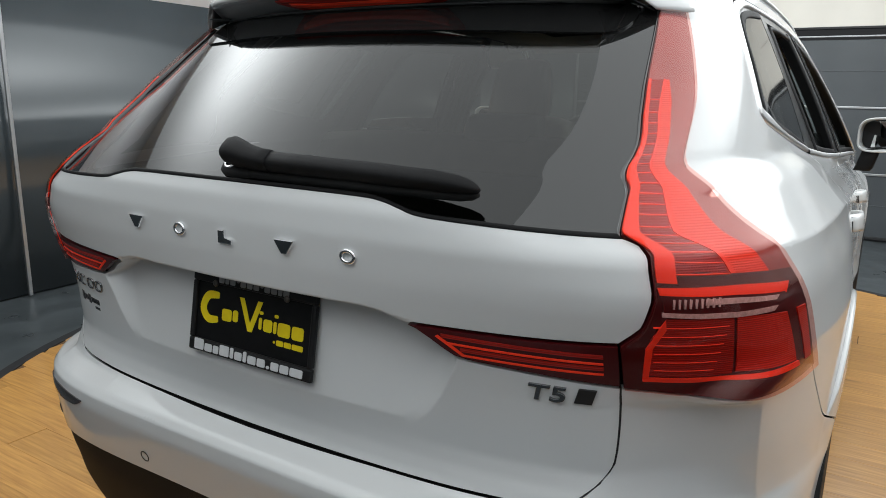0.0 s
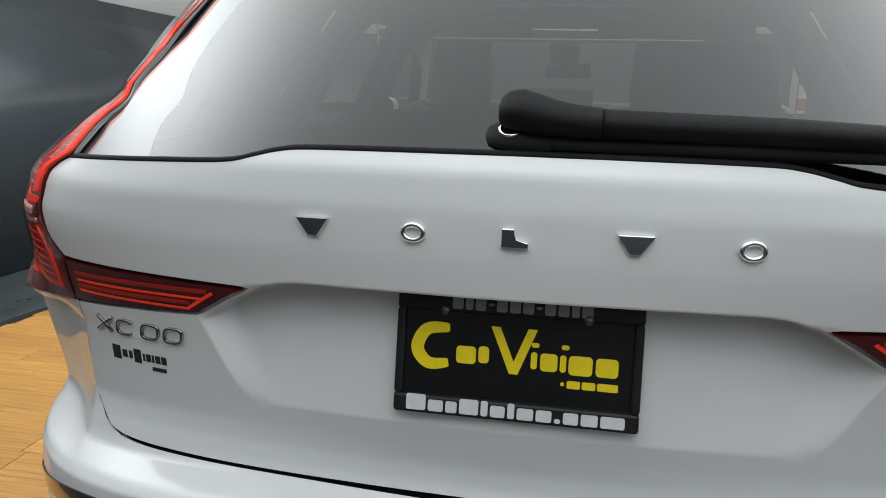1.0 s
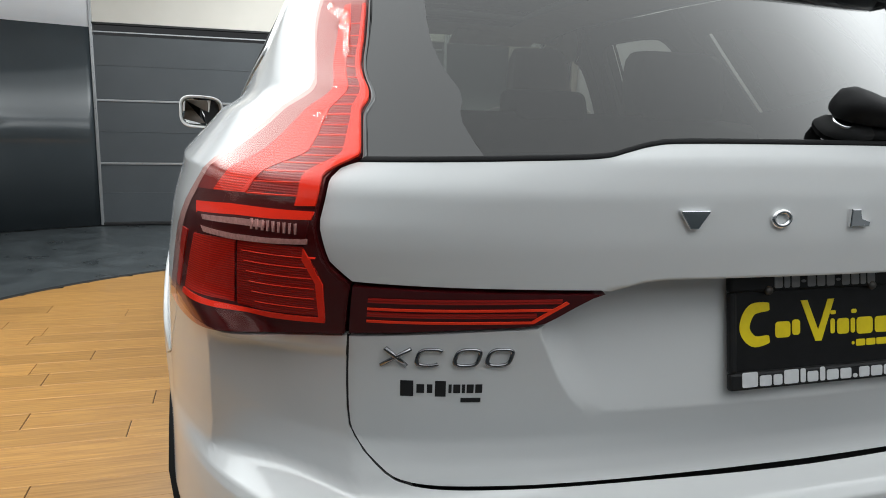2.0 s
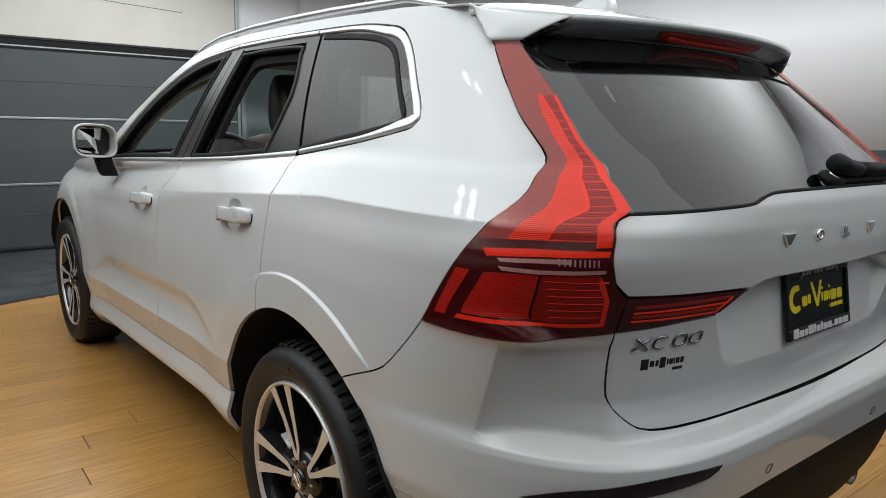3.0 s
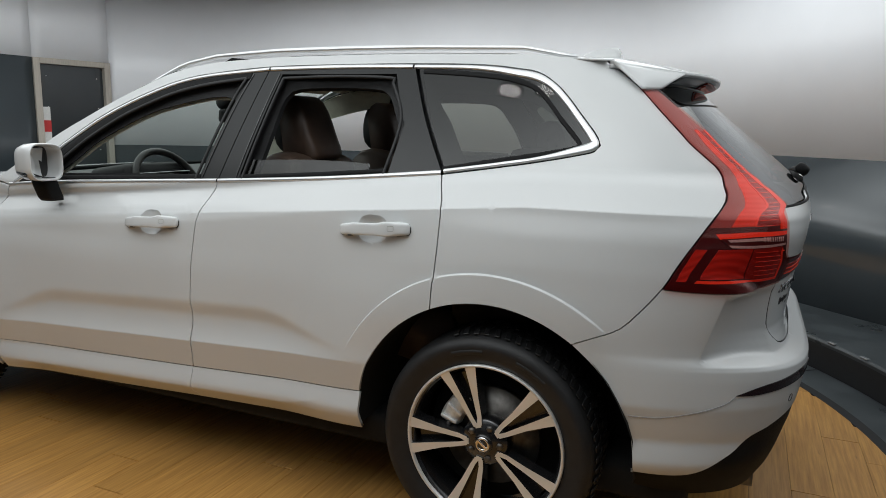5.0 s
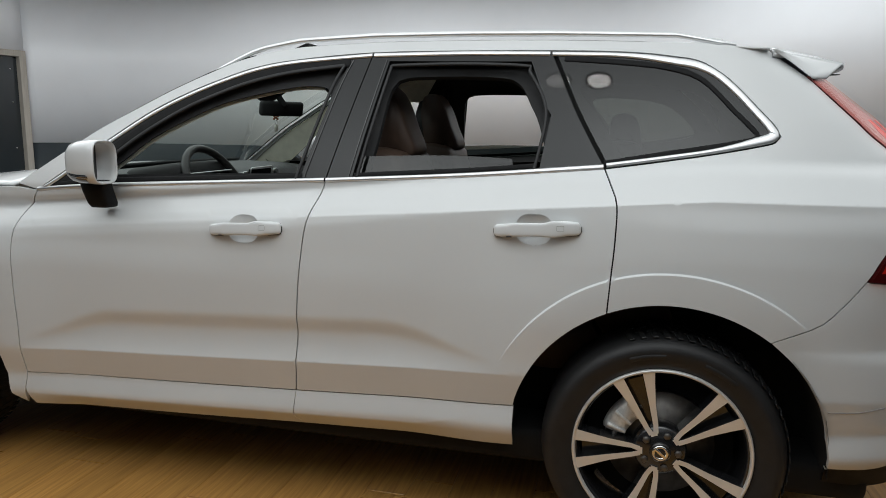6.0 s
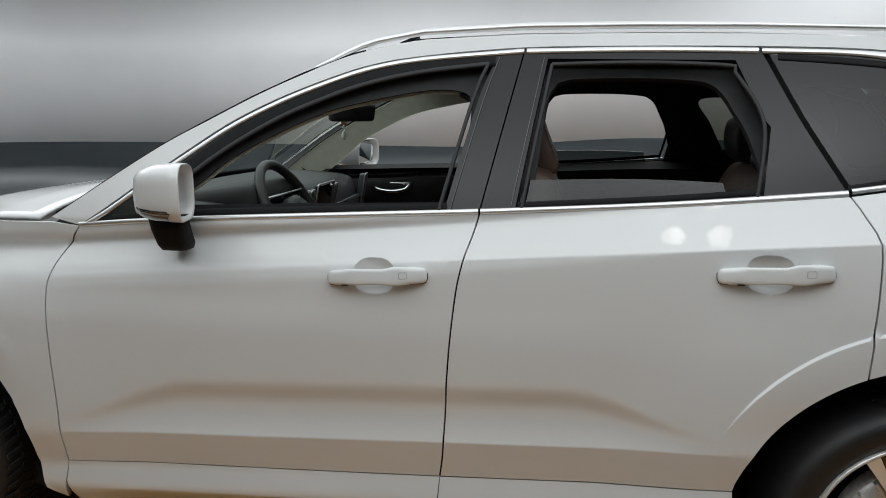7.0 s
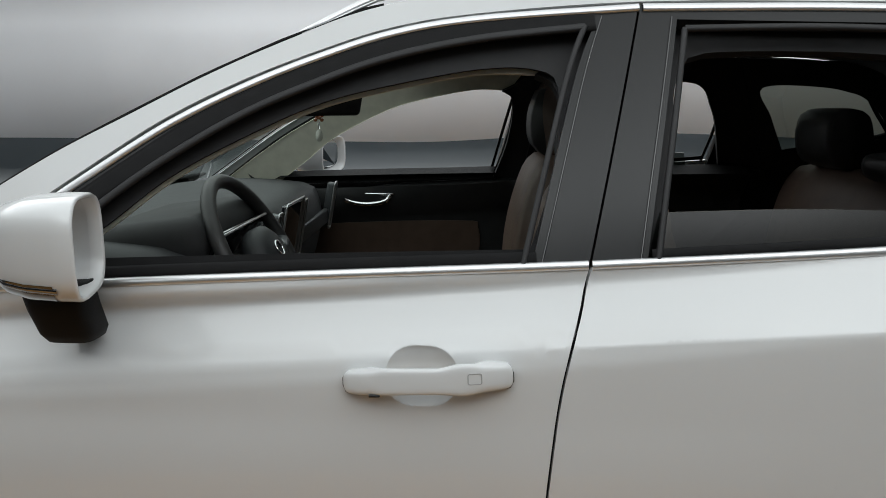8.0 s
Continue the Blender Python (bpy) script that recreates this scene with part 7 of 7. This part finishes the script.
def wiper():
    """A rear wiper: hooded arm on its spindle and rubber boot, the blade lying along the glass foot."""
    out, up = Vector((0, -0.646, 0.763)), Vector((0, 0.763, 0.646))
    hood = (((-0.034, -0.880, 1.236), 0.006, 0.008), ((-0.031, -0.882, 1.238), 0.015, 0.014), ((-0.022, -0.884, 1.240), 0.022, 0.018), ((-0.006, -0.886, 1.240), 0.0245, 0.0205),
            ((0.014, -0.888, 1.236), 0.023, 0.020), ((0.034, -0.889, 1.232), 0.020, 0.018), ((0.060, -0.890, 1.229), 0.0178, 0.0165), ((0.086, -0.890, 1.2275), 0.0172, 0.0158))
    arm = part("wiper_arm", loft(hood, out, up), PLASTIC, tailgate, "black rear wiper arm")
    bar = (((0.084, -0.890, 1.2272), 0.0160, 0.0146), ((0.15, -0.890, 1.226), 0.0158, 0.0146), ((0.30, -0.886, 1.223), 0.0152, 0.0140), ((0.40, -0.879, 1.2195), 0.0142, 0.0128),
           ((0.44, -0.875, 1.2165), 0.0125, 0.0110), ((0.458, -0.872, 1.2135), 0.0095, 0.0085), ((0.468, -0.869, 1.2105), 0.0055, 0.0050), ((0.471, -0.868, 1.2095), 0.0020, 0.0020))
    part("arm_bar", loft(bar, out, up), PLASTIC, arm)
    blade = (((0.0, -0.874, 1.202), 0.010, 0.009), ((0.03, -0.876, 1.204), 0.0135, 0.011), ((0.25, -0.876, 1.205), 0.0145, 0.011), ((0.40, -0.867, 1.2035), 0.0140, 0.010),
             ((0.44, -0.864, 1.202), 0.0120, 0.009), ((0.458, -0.862, 1.2015), 0.0080, 0.007), ((0.466, -0.861, 1.2015), 0.0030, 0.003))
    part("wiper_blade", loft(blade, out, up), SHADOW_BLACK, arm, "black rubber wiper blade")
    boot = (((-0.050, -0.866, 1.207), 0.006, 0.006), ((-0.046, -0.868, 1.207), 0.015, 0.011), ((-0.032, -0.870, 1.207), 0.021, 0.015), ((-0.008, -0.872, 1.206), 0.021, 0.016), ((0.03, -0.874, 1.204), 0.016, 0.012))
    part("boot", loft(boot, out, up), SHADOW_BLACK, arm, "black rubber boot")
    ring = spun(((0.009, -0.002), (0.0135, -0.002), (0.0135, 0.003), (0.009, 0.003), (0.009, -0.002)), 24)
    part("spindle", moved(ring, Matrix.Translation((-0.020, -0.881, 1.217)) @ out.to_track_quat("X", "Z").to_matrix().to_4x4()), BRIGHT, arm, "bright spindle collar")


wiper()


# ---- the cabin ----
def soft_block(lo, hi, r, m=None):
    bm = block(lo, hi, r, 4)
    return moved(bm, m) if m else bm


def profile_seat(name, x, back_pts, width, material, parent, label, waist=0.0, taper=0.0):
    """A seat back or cushion: a side outline (y, z) given width, edges rounded."""
    bm = bmesh.new()
    n = len(back_pts)
    rows = []
    for k in range(9):
        f = -1 + k / 4
        inset = 0.018 * abs(f) ** 6
        cy = sum(p[0] for p in back_pts) / n
        cz = sum(p[1] for p in back_pts) / n
        rows.append([bm.verts.new((x + f * width / 2 * (1 - taper * max(0.0, (z - cz))), y + (cy - y) * inset * 6, z + (cz - z) * inset * 3)) for y, z in back_pts])
    for p, q in zip(rows, rows[1:]):
        for i in range(n):
            bm.faces.new((p[i], p[(i + 1) % n], q[(i + 1) % n], q[i]))
    bm.faces.new(rows[0])
    bm.faces.new(list(reversed(rows[-1])))
    bmesh.ops.recalc_face_normals(bm, faces=bm.faces[:])
    return part(name, bm, material, parent, label)


def front_seat(x):
    back_out = through_points([(0.86, 0.55), (0.83, 0.80), (0.865, 1.02), (0.915, 1.18), (0.94, 1.235), (1.09, 1.245), (1.155, 1.12), (1.19, 0.90), (1.17, 0.62), (0.98, 0.52)], 0.04, closed=True)
    seat = profile_seat("front_seat", x, back_out, 0.50, TAN, car, "brown leather front seat with a tall headrest", taper=0.35)
    head = through_points([(0.915, 1.225), (0.945, 1.33), (0.985, 1.43), (1.03, 1.482), (1.085, 1.470), (1.10, 1.40), (1.085, 1.30), (1.06, 1.225)], 0.03, closed=True)
    profile_seat("headrest", x, head, 0.215, TAN, seat, "brown leather headrest", taper=0.5)
    profile_seat("headrest_front", x, through_points([(1.05, 1.24), (1.115, 1.28), (1.125, 1.37), (1.10, 1.45), (1.07, 1.462), (1.075, 1.36)], 0.03, closed=True), 0.20, LEATHER, seat, "black headrest pad")
    cushion = through_points([(0.98, 0.52), (1.00, 0.64), (1.20, 0.68), (1.45, 0.70), (1.52, 0.66), (1.50, 0.56), (1.20, 0.48)], 0.04, closed=True)
    profile_seat("cushion", x, cushion, 0.50, TAN, seat, "brown leather seat cushion")


front_seat(-0.37)
front_seat(0.37)

bench_back = through_points([(-0.06, 0.55), (-0.02, 0.80), (0.03, 1.05), (0.06, 1.20), (0.13, 1.22), (0.20, 1.12), (0.235, 0.90), (0.22, 0.62)], 0.04, closed=True)
bench = profile_seat("rear_bench", 0.0, bench_back, 1.28, TAN, car, "brown leather rear bench")
for x in (0.0, 0.40):
    hr = through_points([(0.075, 1.215), (0.075, 1.31), (0.10, 1.385), (0.15, 1.405), (0.205, 1.385), (0.215, 1.30), (0.18, 1.225)], 0.03, closed=True)
    hr = hr if x else [(y, 1.20 + (z - 1.215) * 0.45) for y, z in hr]
    profile_seat("headrest", x, hr, 0.25 if x else 0.20, LEATHER, bench, "black leather headrest")
profile_seat("cushion", 0.0, through_points([(0.18, 0.55), (0.20, 0.70), (0.45, 0.72), (0.66, 0.70), (0.68, 0.60), (0.40, 0.50)], 0.05, closed=True), 1.28, TAN, bench, "brown leather bench cushion")
part("parcel_cover", thicken(grid(8, 8, lambda u, v: Vector((-0.66 + 1.32 * v, -0.70 + 0.72 * u, 1.10 + 0.01 * u))), 0.012), LINING_DARK, car, "black load cover")

# dashboard
dash_out = through_points([(1.96, 0.60), (1.88, 0.80), (1.838, 0.96), (1.850, 1.07), (1.91, 1.118), (2.20, 1.130), (2.42, 1.095), (2.50, 0.95), (2.45, 0.65)], 0.04, closed=True)
dash = profile_seat("dashboard", 0.0, dash_out, 1.44, DASH, car, "charcoal dashboard")
part("instrument_hood", moved(soft_block((-0.21, -0.14, -0.05), (0.21, 0.12, 0.05), 0.04), pose(-0.37, 1.98, 1.108, -8, 0, 0)), LINING_DARK, dash, "charcoal instrument hood")
part("instrument_display", moved(soft_block((-0.17, -0.005, -0.045), (0.17, 0.005, 0.05), 0.004), pose(-0.37, 1.845, 1.085, 20, 0, 0)), SCREEN, dash, "dark instrument display")
part("centre_screen", moved(soft_block((-0.10, -0.008, -0.13), (0.10, 0.008, 0.13), 0.006), pose(0.02, 1.828, 1.00, 10, 0, 0)), SCREEN, dash, "upright black centre display")
def bezel(name, hw, hh, m, label):
    """A thin bright frame round a display or vent."""
    part(name, moved(tube([(x, -0.010, z) for x, z in rounded(2 * hw, 2 * hh, 0.012)], 0.0032, 8, closed=True), m), DASH_BRIGHT, dash, label)


bezel("screen_frame", 0.104, 0.134, pose(0.02, 1.830, 1.00, 10, 0, 0), "silver display frame")
bezel("display_frame", 0.175, 0.052, pose(-0.37, 1.843, 1.085, 20, 0, 0), "silver instrument frame")
for sx in (-0.125, 0.165, 0.66):
    bezel("vent_frame", 0.021, 0.088, pose(sx, 1.828, 1.03, 10, 0, 0), "silver vent frame")
    part("air_vent", moved(soft_block((-0.018, -0.02, -0.085), (0.018, 0.01, 0.085), 0.008), pose(sx, 1.838, 1.03, 10, 0, 0)), DASH_GREY, dash, "upright grey air vent")
part("dash_inlay", moved(soft_block((-0.25, -0.006, -0.028), (0.25, 0.012, 0.028), 0.006), pose(0.455, 1.840, 0.990, 4, 0, 0)), DASH_GREY, dash, "grey dash inlay")
part("console", moved(soft_block((-0.13, 0.95, 0.45), (0.13, 1.90, 0.76), 0.04), pose(0, 0, 0)), DASH, car, "charcoal centre console")

# steering wheel
SW = Matrix.Translation((-0.38, 1.787, 1.063)) @ Matrix.Rotation(radians(-29), 4, "X")
rim_path = [SW @ Vector((0.185 * math.cos(2 * math.pi * k / 48), 0, 0.185 * math.sin(2 * math.pi * k / 48))) for k in range(48)]
sw = part("steering_wheel", tube(rim_path, 0.0165, 12, closed=True), LEATHER, car, "black leather steering wheel")
pad = spun(((0.0, -0.045), (0.05, -0.043), (0.072, -0.03), (0.075, 0.0), (0.06, 0.02), (0.0, 0.02)), 32)
part("airbag_pad", moved(pad, SW @ Matrix.Rotation(radians(90), 4, "Z") @ Matrix.Translation((0.0, 0, -0.01)) @ Matrix.Diagonal((1, 1.1, 0.9, 1))), DASH, sw, "charcoal airbag pad")
ringp = [SW @ Vector((0.018 * math.cos(2 * math.pi * k / 20), -0.047, -0.01 + 0.018 * math.sin(2 * math.pi * k / 20))) for k in range(20)]
part("wheel_badge", tube(ringp, 0.003, 6, closed=True), BRIGHT, sw, "small silver ring badge")
for a0, a1 in (((-0.06, -0.018), (-0.178, 0.0)), ((0.06, -0.018), (0.178, 0.0)), ((0.0, -0.07), (0.0, -0.18))):
    part("wheel_spoke", tube([SW @ Vector((a0[0], -0.02, a0[1])), SW @ Vector(((a0[0] + a1[0]) / 2, -0.012, (a0[1] + a1[1]) / 2)), SW @ Vector((a1[0], 0, a1[1]))], 0.020, 10, flat=0.6), DASH_GREY, sw, "grey wheel spoke")

# inner roof, pillars, door cards
lining_bm = grid(16, 10, lambda u, v: roof_point(0.02 + 0.96 * u, 0.03 + 0.94 * v) - Vector((0, 0, 0.045)))
for f in lining_bm.faces[:]:
    c = f.calc_center_median()
    if abs(c.x) < 0.36 and 0.18 < c.y < 1.25:
        lining_bm.faces.remove(f)
part("roof_lining", lining_bm, LINING, car, "beige roof lining")

# the frame between the sunroof and the lining
def roof_at(x, y, drop):
    u = (y + 0.262) / 1.722
    return roof_point(u, 0.5 + x / (2 * edge_at(y)[0])) - Vector((0, 0, drop))


frame_bm = bmesh.new()
rim_a = [frame_bm.verts.new(roof_at(x, y, 0.004)) for x, y in [(-0.43 + 0.86 * f if k == 0 else 0.43 if k == 1 else 0.43 - 0.86 * f if k == 2 else -0.43, 0.09 if k == 0 else 0.09 + 1.22 * f if k == 1 else 1.31 if k == 2 else 1.31 - 1.22 * f) for k in range(4) for f in [i / 12 for i in range(12)]]]
rim_b = [frame_bm.verts.new(roof_at(x, y, 0.043)) for x, y in [(-0.50 + 1.00 * f if k == 0 else 0.50 if k == 1 else 0.50 - 1.00 * f if k == 2 else -0.50, 0.02 if k == 0 else 0.02 + 1.38 * f if k == 1 else 1.40 if k == 2 else 1.40 - 1.38 * f) for k in range(4) for f in [i / 12 for i in range(12)]]]
for i in range(48):
    frame_bm.faces.new((rim_a[i], rim_a[(i + 1) % 48], rim_b[(i + 1) % 48], rim_b[i]))
bmesh.ops.recalc_face_normals(frame_bm, faces=frame_bm.faces[:])
part("sunroof_frame", frame_bm, LINING_DARK, car, "black sunroof surround")

# body openings seen inside the door frames
F_AP = [Y(*p) for p in ((2.04, 1.125), (1.93, 1.208), (1.83, 1.289), (1.70, 1.362), (1.576, 1.418), (1.448, 1.452), (1.30, 1.480), (1.20, 1.480), (1.160, 1.445), (1.172, 1.30), (1.220, 1.15))]
A_IN = [Y(*p) for p in ((2.28, 1.108), (2.155, 1.200), (2.012, 1.296), (1.890, 1.366), (1.768, 1.432), (1.64, 1.492), (1.49, 1.550), (1.31, 1.585), (1.09, 1.597))]
R_AP = [Y(*p) for p in ((0.995, 1.16), (0.972, 1.30), (0.955, 1.452), (0.937, 1.496), (0.895, 1.520), (0.70, 1.525), (0.565, 1.519), (0.520, 1.508), (0.490, 1.482), (0.466, 1.44), (0.430, 1.37), (0.385, 1.22))]
inner_a = line(F_AP) + straight([F_AP[-1], Y(1.10, 1.15), Y(1.03, 1.590), A_IN[-1]])[1:] + line(back(A_IN))[1:] + straight([A_IN[0], F_AP[0]])[1:-1]
beige = line(F_AP[:8]) + straight([F_AP[7], Y(1.16, 1.50), A_IN[-1]])[1:] + line(back(A_IN))[1:] + straight([A_IN[0], F_AP[0]])[1:-1]
panel("pillar_lining", beige, LINING, car, lift=-0.056, gap=0, step=0.04, flange=0.004, label="beige front pillar lining")
panel("pillar_lining", line(F_AP[7:]) + straight([F_AP[-1], Y(1.08, 1.15), Y(1.03, 1.557), Y(1.09, 1.557), Y(1.16, 1.50), F_AP[7]])[1:-1], LINING_DARK, car, lift=-0.052, gap=0, step=0.04, flange=0.02, label="black centre pillar lining")
panel("door_seal", inner_a, LINING_DARK, car, lift=-0.034, gap=-0.002, step=0.04, flange=0.004, label="black door opening seal")
inner_r = line(R_AP) + straight([R_AP[-1], Y(0.22, 1.21), Y(0.40, 1.592), Y(1.04, 1.597), Y(1.11, 1.15), R_AP[0]])[1:-1]
panel("pillar_lining", inner_r, LINING_DARK, car, lift=-0.050, gap=0, step=0.04, flange=0.02, label="black rear pillar lining")
Q_AP = [Y(*p) for p in ((0.16, 1.27), (0.24, 1.40), (0.30, 1.50), (0.10, 1.505), (-0.04, 1.478), (-0.13, 1.42), (-0.19, 1.35), (-0.17, 1.325), (0.0, 1.29))]
inner_q = line(Q_AP + Q_AP[:1])[:-1]
q_frame = straight([Y(0.24, 1.21), Y(0.42, 1.592), Y(0.05, 1.585), Y(-0.10, 1.545), Y(-0.26, 1.41), Y(-0.32, 1.33), Y(-0.28, 1.21), Y(0.24, 1.21)])[:-1]
for side in (0, 1):
    bm = bmesh.new()
    ring_o = [q_frame[int(i * len(q_frame) / 60)] for i in range(60)]
    base = [inner_q[int(i * len(inner_q) / 60)] for i in range(60)]
    cx = (sum(p[0] for p in base) / 60, sum(p[1] for p in base) / 60)
    key = lambda p: math.atan2((p[1] - cx[1]) * 2, p[0] - cx[0])
    ring_o, base = sorted(ring_o, key=key), sorted(base, key=key)
    vo, vi = [bm.verts.new(on_skin(*p, -0.05)) for p in ring_o], [bm.verts.new(on_skin(*p, -0.065)) for p in base]
    for i in range(60):
        bm.faces.new((vo[i], vo[(i + 1) % 60], vi[(i + 1) % 60], vi[i]))
    bmesh.ops.recalc_face_normals(bm, faces=bm.faces[:])
    part("quarter_lining", bm if side == 0 else mirrored(bm), LINING_DARK, car, "black quarter lining")
# rear pillars inside
panel("rear_pillar_lining", straight([Y(-0.28, 1.21), Y(-0.30, 1.40), Y(-0.20, 1.53), Y(-0.36, 1.49), Y(-0.55, 1.30), Y(-0.62, 1.20), Y(-0.28, 1.21)])[:-1], LINING_DARK, car, lift=-0.04, gap=0, step=0.04, flange=0.0)

pocket_depth[0] = 0.0
card_f = straight([Y(2.16, 1.095), Y(1.13, 1.145), Y(1.20, 0.62), Y(2.26, 0.58), Y(2.16, 1.095)])[:-1]
cards = panel("door_card", card_f, LINING_DARK, front_doors, lift=-0.085, gap=0, step=0.05, flange=-0.05, label="black front door card")
card_r = straight([Y(1.10, 1.15), Y(0.26, 1.21), Y(0.26, 1.0), Y(0.52, 0.70), Y(1.17, 0.62), Y(1.10, 1.15)])[:-1]
panel("door_card", card_r, LINING_DARK, rear_doors, lift=-0.085, gap=0, step=0.05, flange=-0.05, label="black rear door card")
panel("card_inlay", line([Y(2.0, 0.86), Y(1.95, 0.93), Y(1.35, 0.96), Y(1.27, 0.93), Y(1.28, 0.80), Y(1.40, 0.77), Y(2.0, 0.80), Y(2.0, 0.86)])[:-1], TAN, cards, lift=-0.092, gap=0, step=0.05, flange=-0.004, label="brown leather door inlay")
for side in (0, 1):
    sg = -1 if side == 0 else 1
    pull = [(sg * 0.760, 1.80 - 0.19 * f, 1.056 - 0.036 * math.sin(math.pi * f) ** 0.4) for f in [i / 10 for i in range(11)]]
    part("inner_handle", tube(pull, 0.010, 8), BRIGHT, cards[side], "polished inner door handle")
    top = [(sg * 0.760, 1.81 - 0.21 * f, 1.060) for f in [i / 6 for i in range(7)]]
    part("inner_handle", tube(top, 0.005, 8), BRIGHT, cards[side], "polished inner door handle")
    part("assist_grip", tube(through_points([(sg * 0.54, 1.36, 1.555), (sg * 0.545, 1.34, 1.535), (sg * 0.548, 1.24, 1.53), (sg * 0.54, 1.20, 1.558)], 0.02), 0.011, 8), LINING, car, "beige roof grip handle")

mirror_in = part("cabin_mirror", moved(soft_block((-0.115, -0.016, -0.034), (0.115, 0.016, 0.034), 0.015), pose(0.02, 1.69, 1.400, 12, 0, -30)), LINING_DARK, car, "black interior mirror")
part("mirror_stem", tube([(0.0, 1.66, 1.41), (0.0, 1.70, 1.46), (0.0, 1.73, 1.50)], 0.014, 8), LINING_DARK, mirror_in)
part("sensor_pod", moved(soft_block((-0.07, -0.07, -0.03), (0.07, 0.07, 0.03), 0.025), pose(0.0, 1.72, 1.485, -32, 0, 0)), LINING_DARK, mirror_in, "black sensor pod")
for sx in (-0.34, 0.34):
    part("sun_visor", moved(soft_block((-0.20, -0.07, -0.010), (0.20, 0.07, 0.010), 0.008), pose(sx, 1.47, 1.565, -20, 0, 0)), LINING, car, "beige sun visor")

keys = thing("key_charm", "beaded charm with an ivory fob hanging from the cabin mirror", "key charm", at=(0.05, 1.735, 1.372))
part("cord", tube([(0.0, 0.0, 0.03), (0.0, 0.0, 0.0)], 0.0012, 6), BEAD, keys)
for k in range(7):
    a = 2 * math.pi * k / 7
    bd = bmesh.new()
    bmesh.ops.create_icosphere(bd, subdivisions=2, radius=0.0055)
    part("bead", moved(bd, Matrix.Translation((0.009 * math.cos(a), 0.009 * math.sin(a), -0.006 - 0.006 * (k % 3)))), BEAD, keys)
part("ring", tube([(0.011 * math.cos(2 * math.pi * k / 16), 0.0, -0.033 + 0.011 * math.sin(2 * math.pi * k / 16)) for k in range(16)], 0.0012, 6, closed=True), BRIGHT, keys)
fob = prism([(0.010 * math.cos(2 * math.pi * k / 24), 0.017 * math.sin(2 * math.pi * k / 24) * (1.1 if k < 12 else 0.9)) for k in range(24)], -0.0025, 0.0025, 0.0008)
part("fob", moved(fob, pose(0, 0, -0.063, 0, 0, 90)), IVORY, keys, "ivory key fob")


# ---- turntable boards, laid across the car, last ----
def boards():
    cx, cy, r = DISC
    width, length = 0.152, 1.22
    rng = random.Random(7)
    shared = {}
    count = 0
    rows = int(2 * r / width) + 2
    for i in range(rows):
        y0 = -r + width * i
        y1 = y0 + width
        lo, hi = max(y0, -r), min(y1, r)
        if hi <= lo:
            continue
        edge = math.sqrt(max(0.0, r * r - max(abs(lo), abs(hi)) ** 2 if lo * hi > 0 else r * r - max(abs(lo), abs(hi)) ** 2))
        x = -r - rng.random() * length
        while x < r:
            a, b = max(x, -r), min(x + length, r)
            x += length
            if b - a < 0.02:
                continue
            full_in = all(px * px + py * py <= (r - 0.001) ** 2 for px in (a, b) for py in (lo, hi))
            if full_in and hi - lo > width - 1e-6:
                key = round(b - a, 3)
                if key not in shared:
                    bm = block((-(b - a) / 2 + 0.0022, -width / 2 + 0.0006, -0.006), ((b - a) / 2 - 0.0022, width / 2 - 0.0006, 0.0), 0.0008, 1)
                    shared[key] = mesh_of("board", bm, BOARD, False)
                ob = new("board", shared[key])
                ob.parent = stage
                ob.location = ((a + b) / 2, (lo + hi) / 2, 0.0)
                count += 1
            else:
                # boards cut by the round edge
                pts = []
                n = 24
                for j in range(n + 1):
                    px = a + 0.0007 + (b - a - 0.0014) * j / n
                    reach = math.sqrt(max(0.0, r * r - px * px))
                    pts.append((px, max(lo + 0.0004, -reach), min(hi - 0.0004, reach)))
                pts = [p for p in pts if p[2] - p[1] > 0.001]
                if len(pts) < 2:
                    continue
                bm = bmesh.new()
                low, top = [bm.verts.new((p[0], p[1], 0.0)) for p in pts], [bm.verts.new((p[0], p[2], 0.0)) for p in pts]
                for j in range(len(pts) - 1):
                    bm.faces.new((low[j], low[j + 1], top[j + 1], top[j]))
                bm.normal_update()
                bmesh.ops.solidify(bm, geom=bm.faces[:], thickness=0.006)
                part("board", bm, BOARD, stage, smooth=False)


boards()
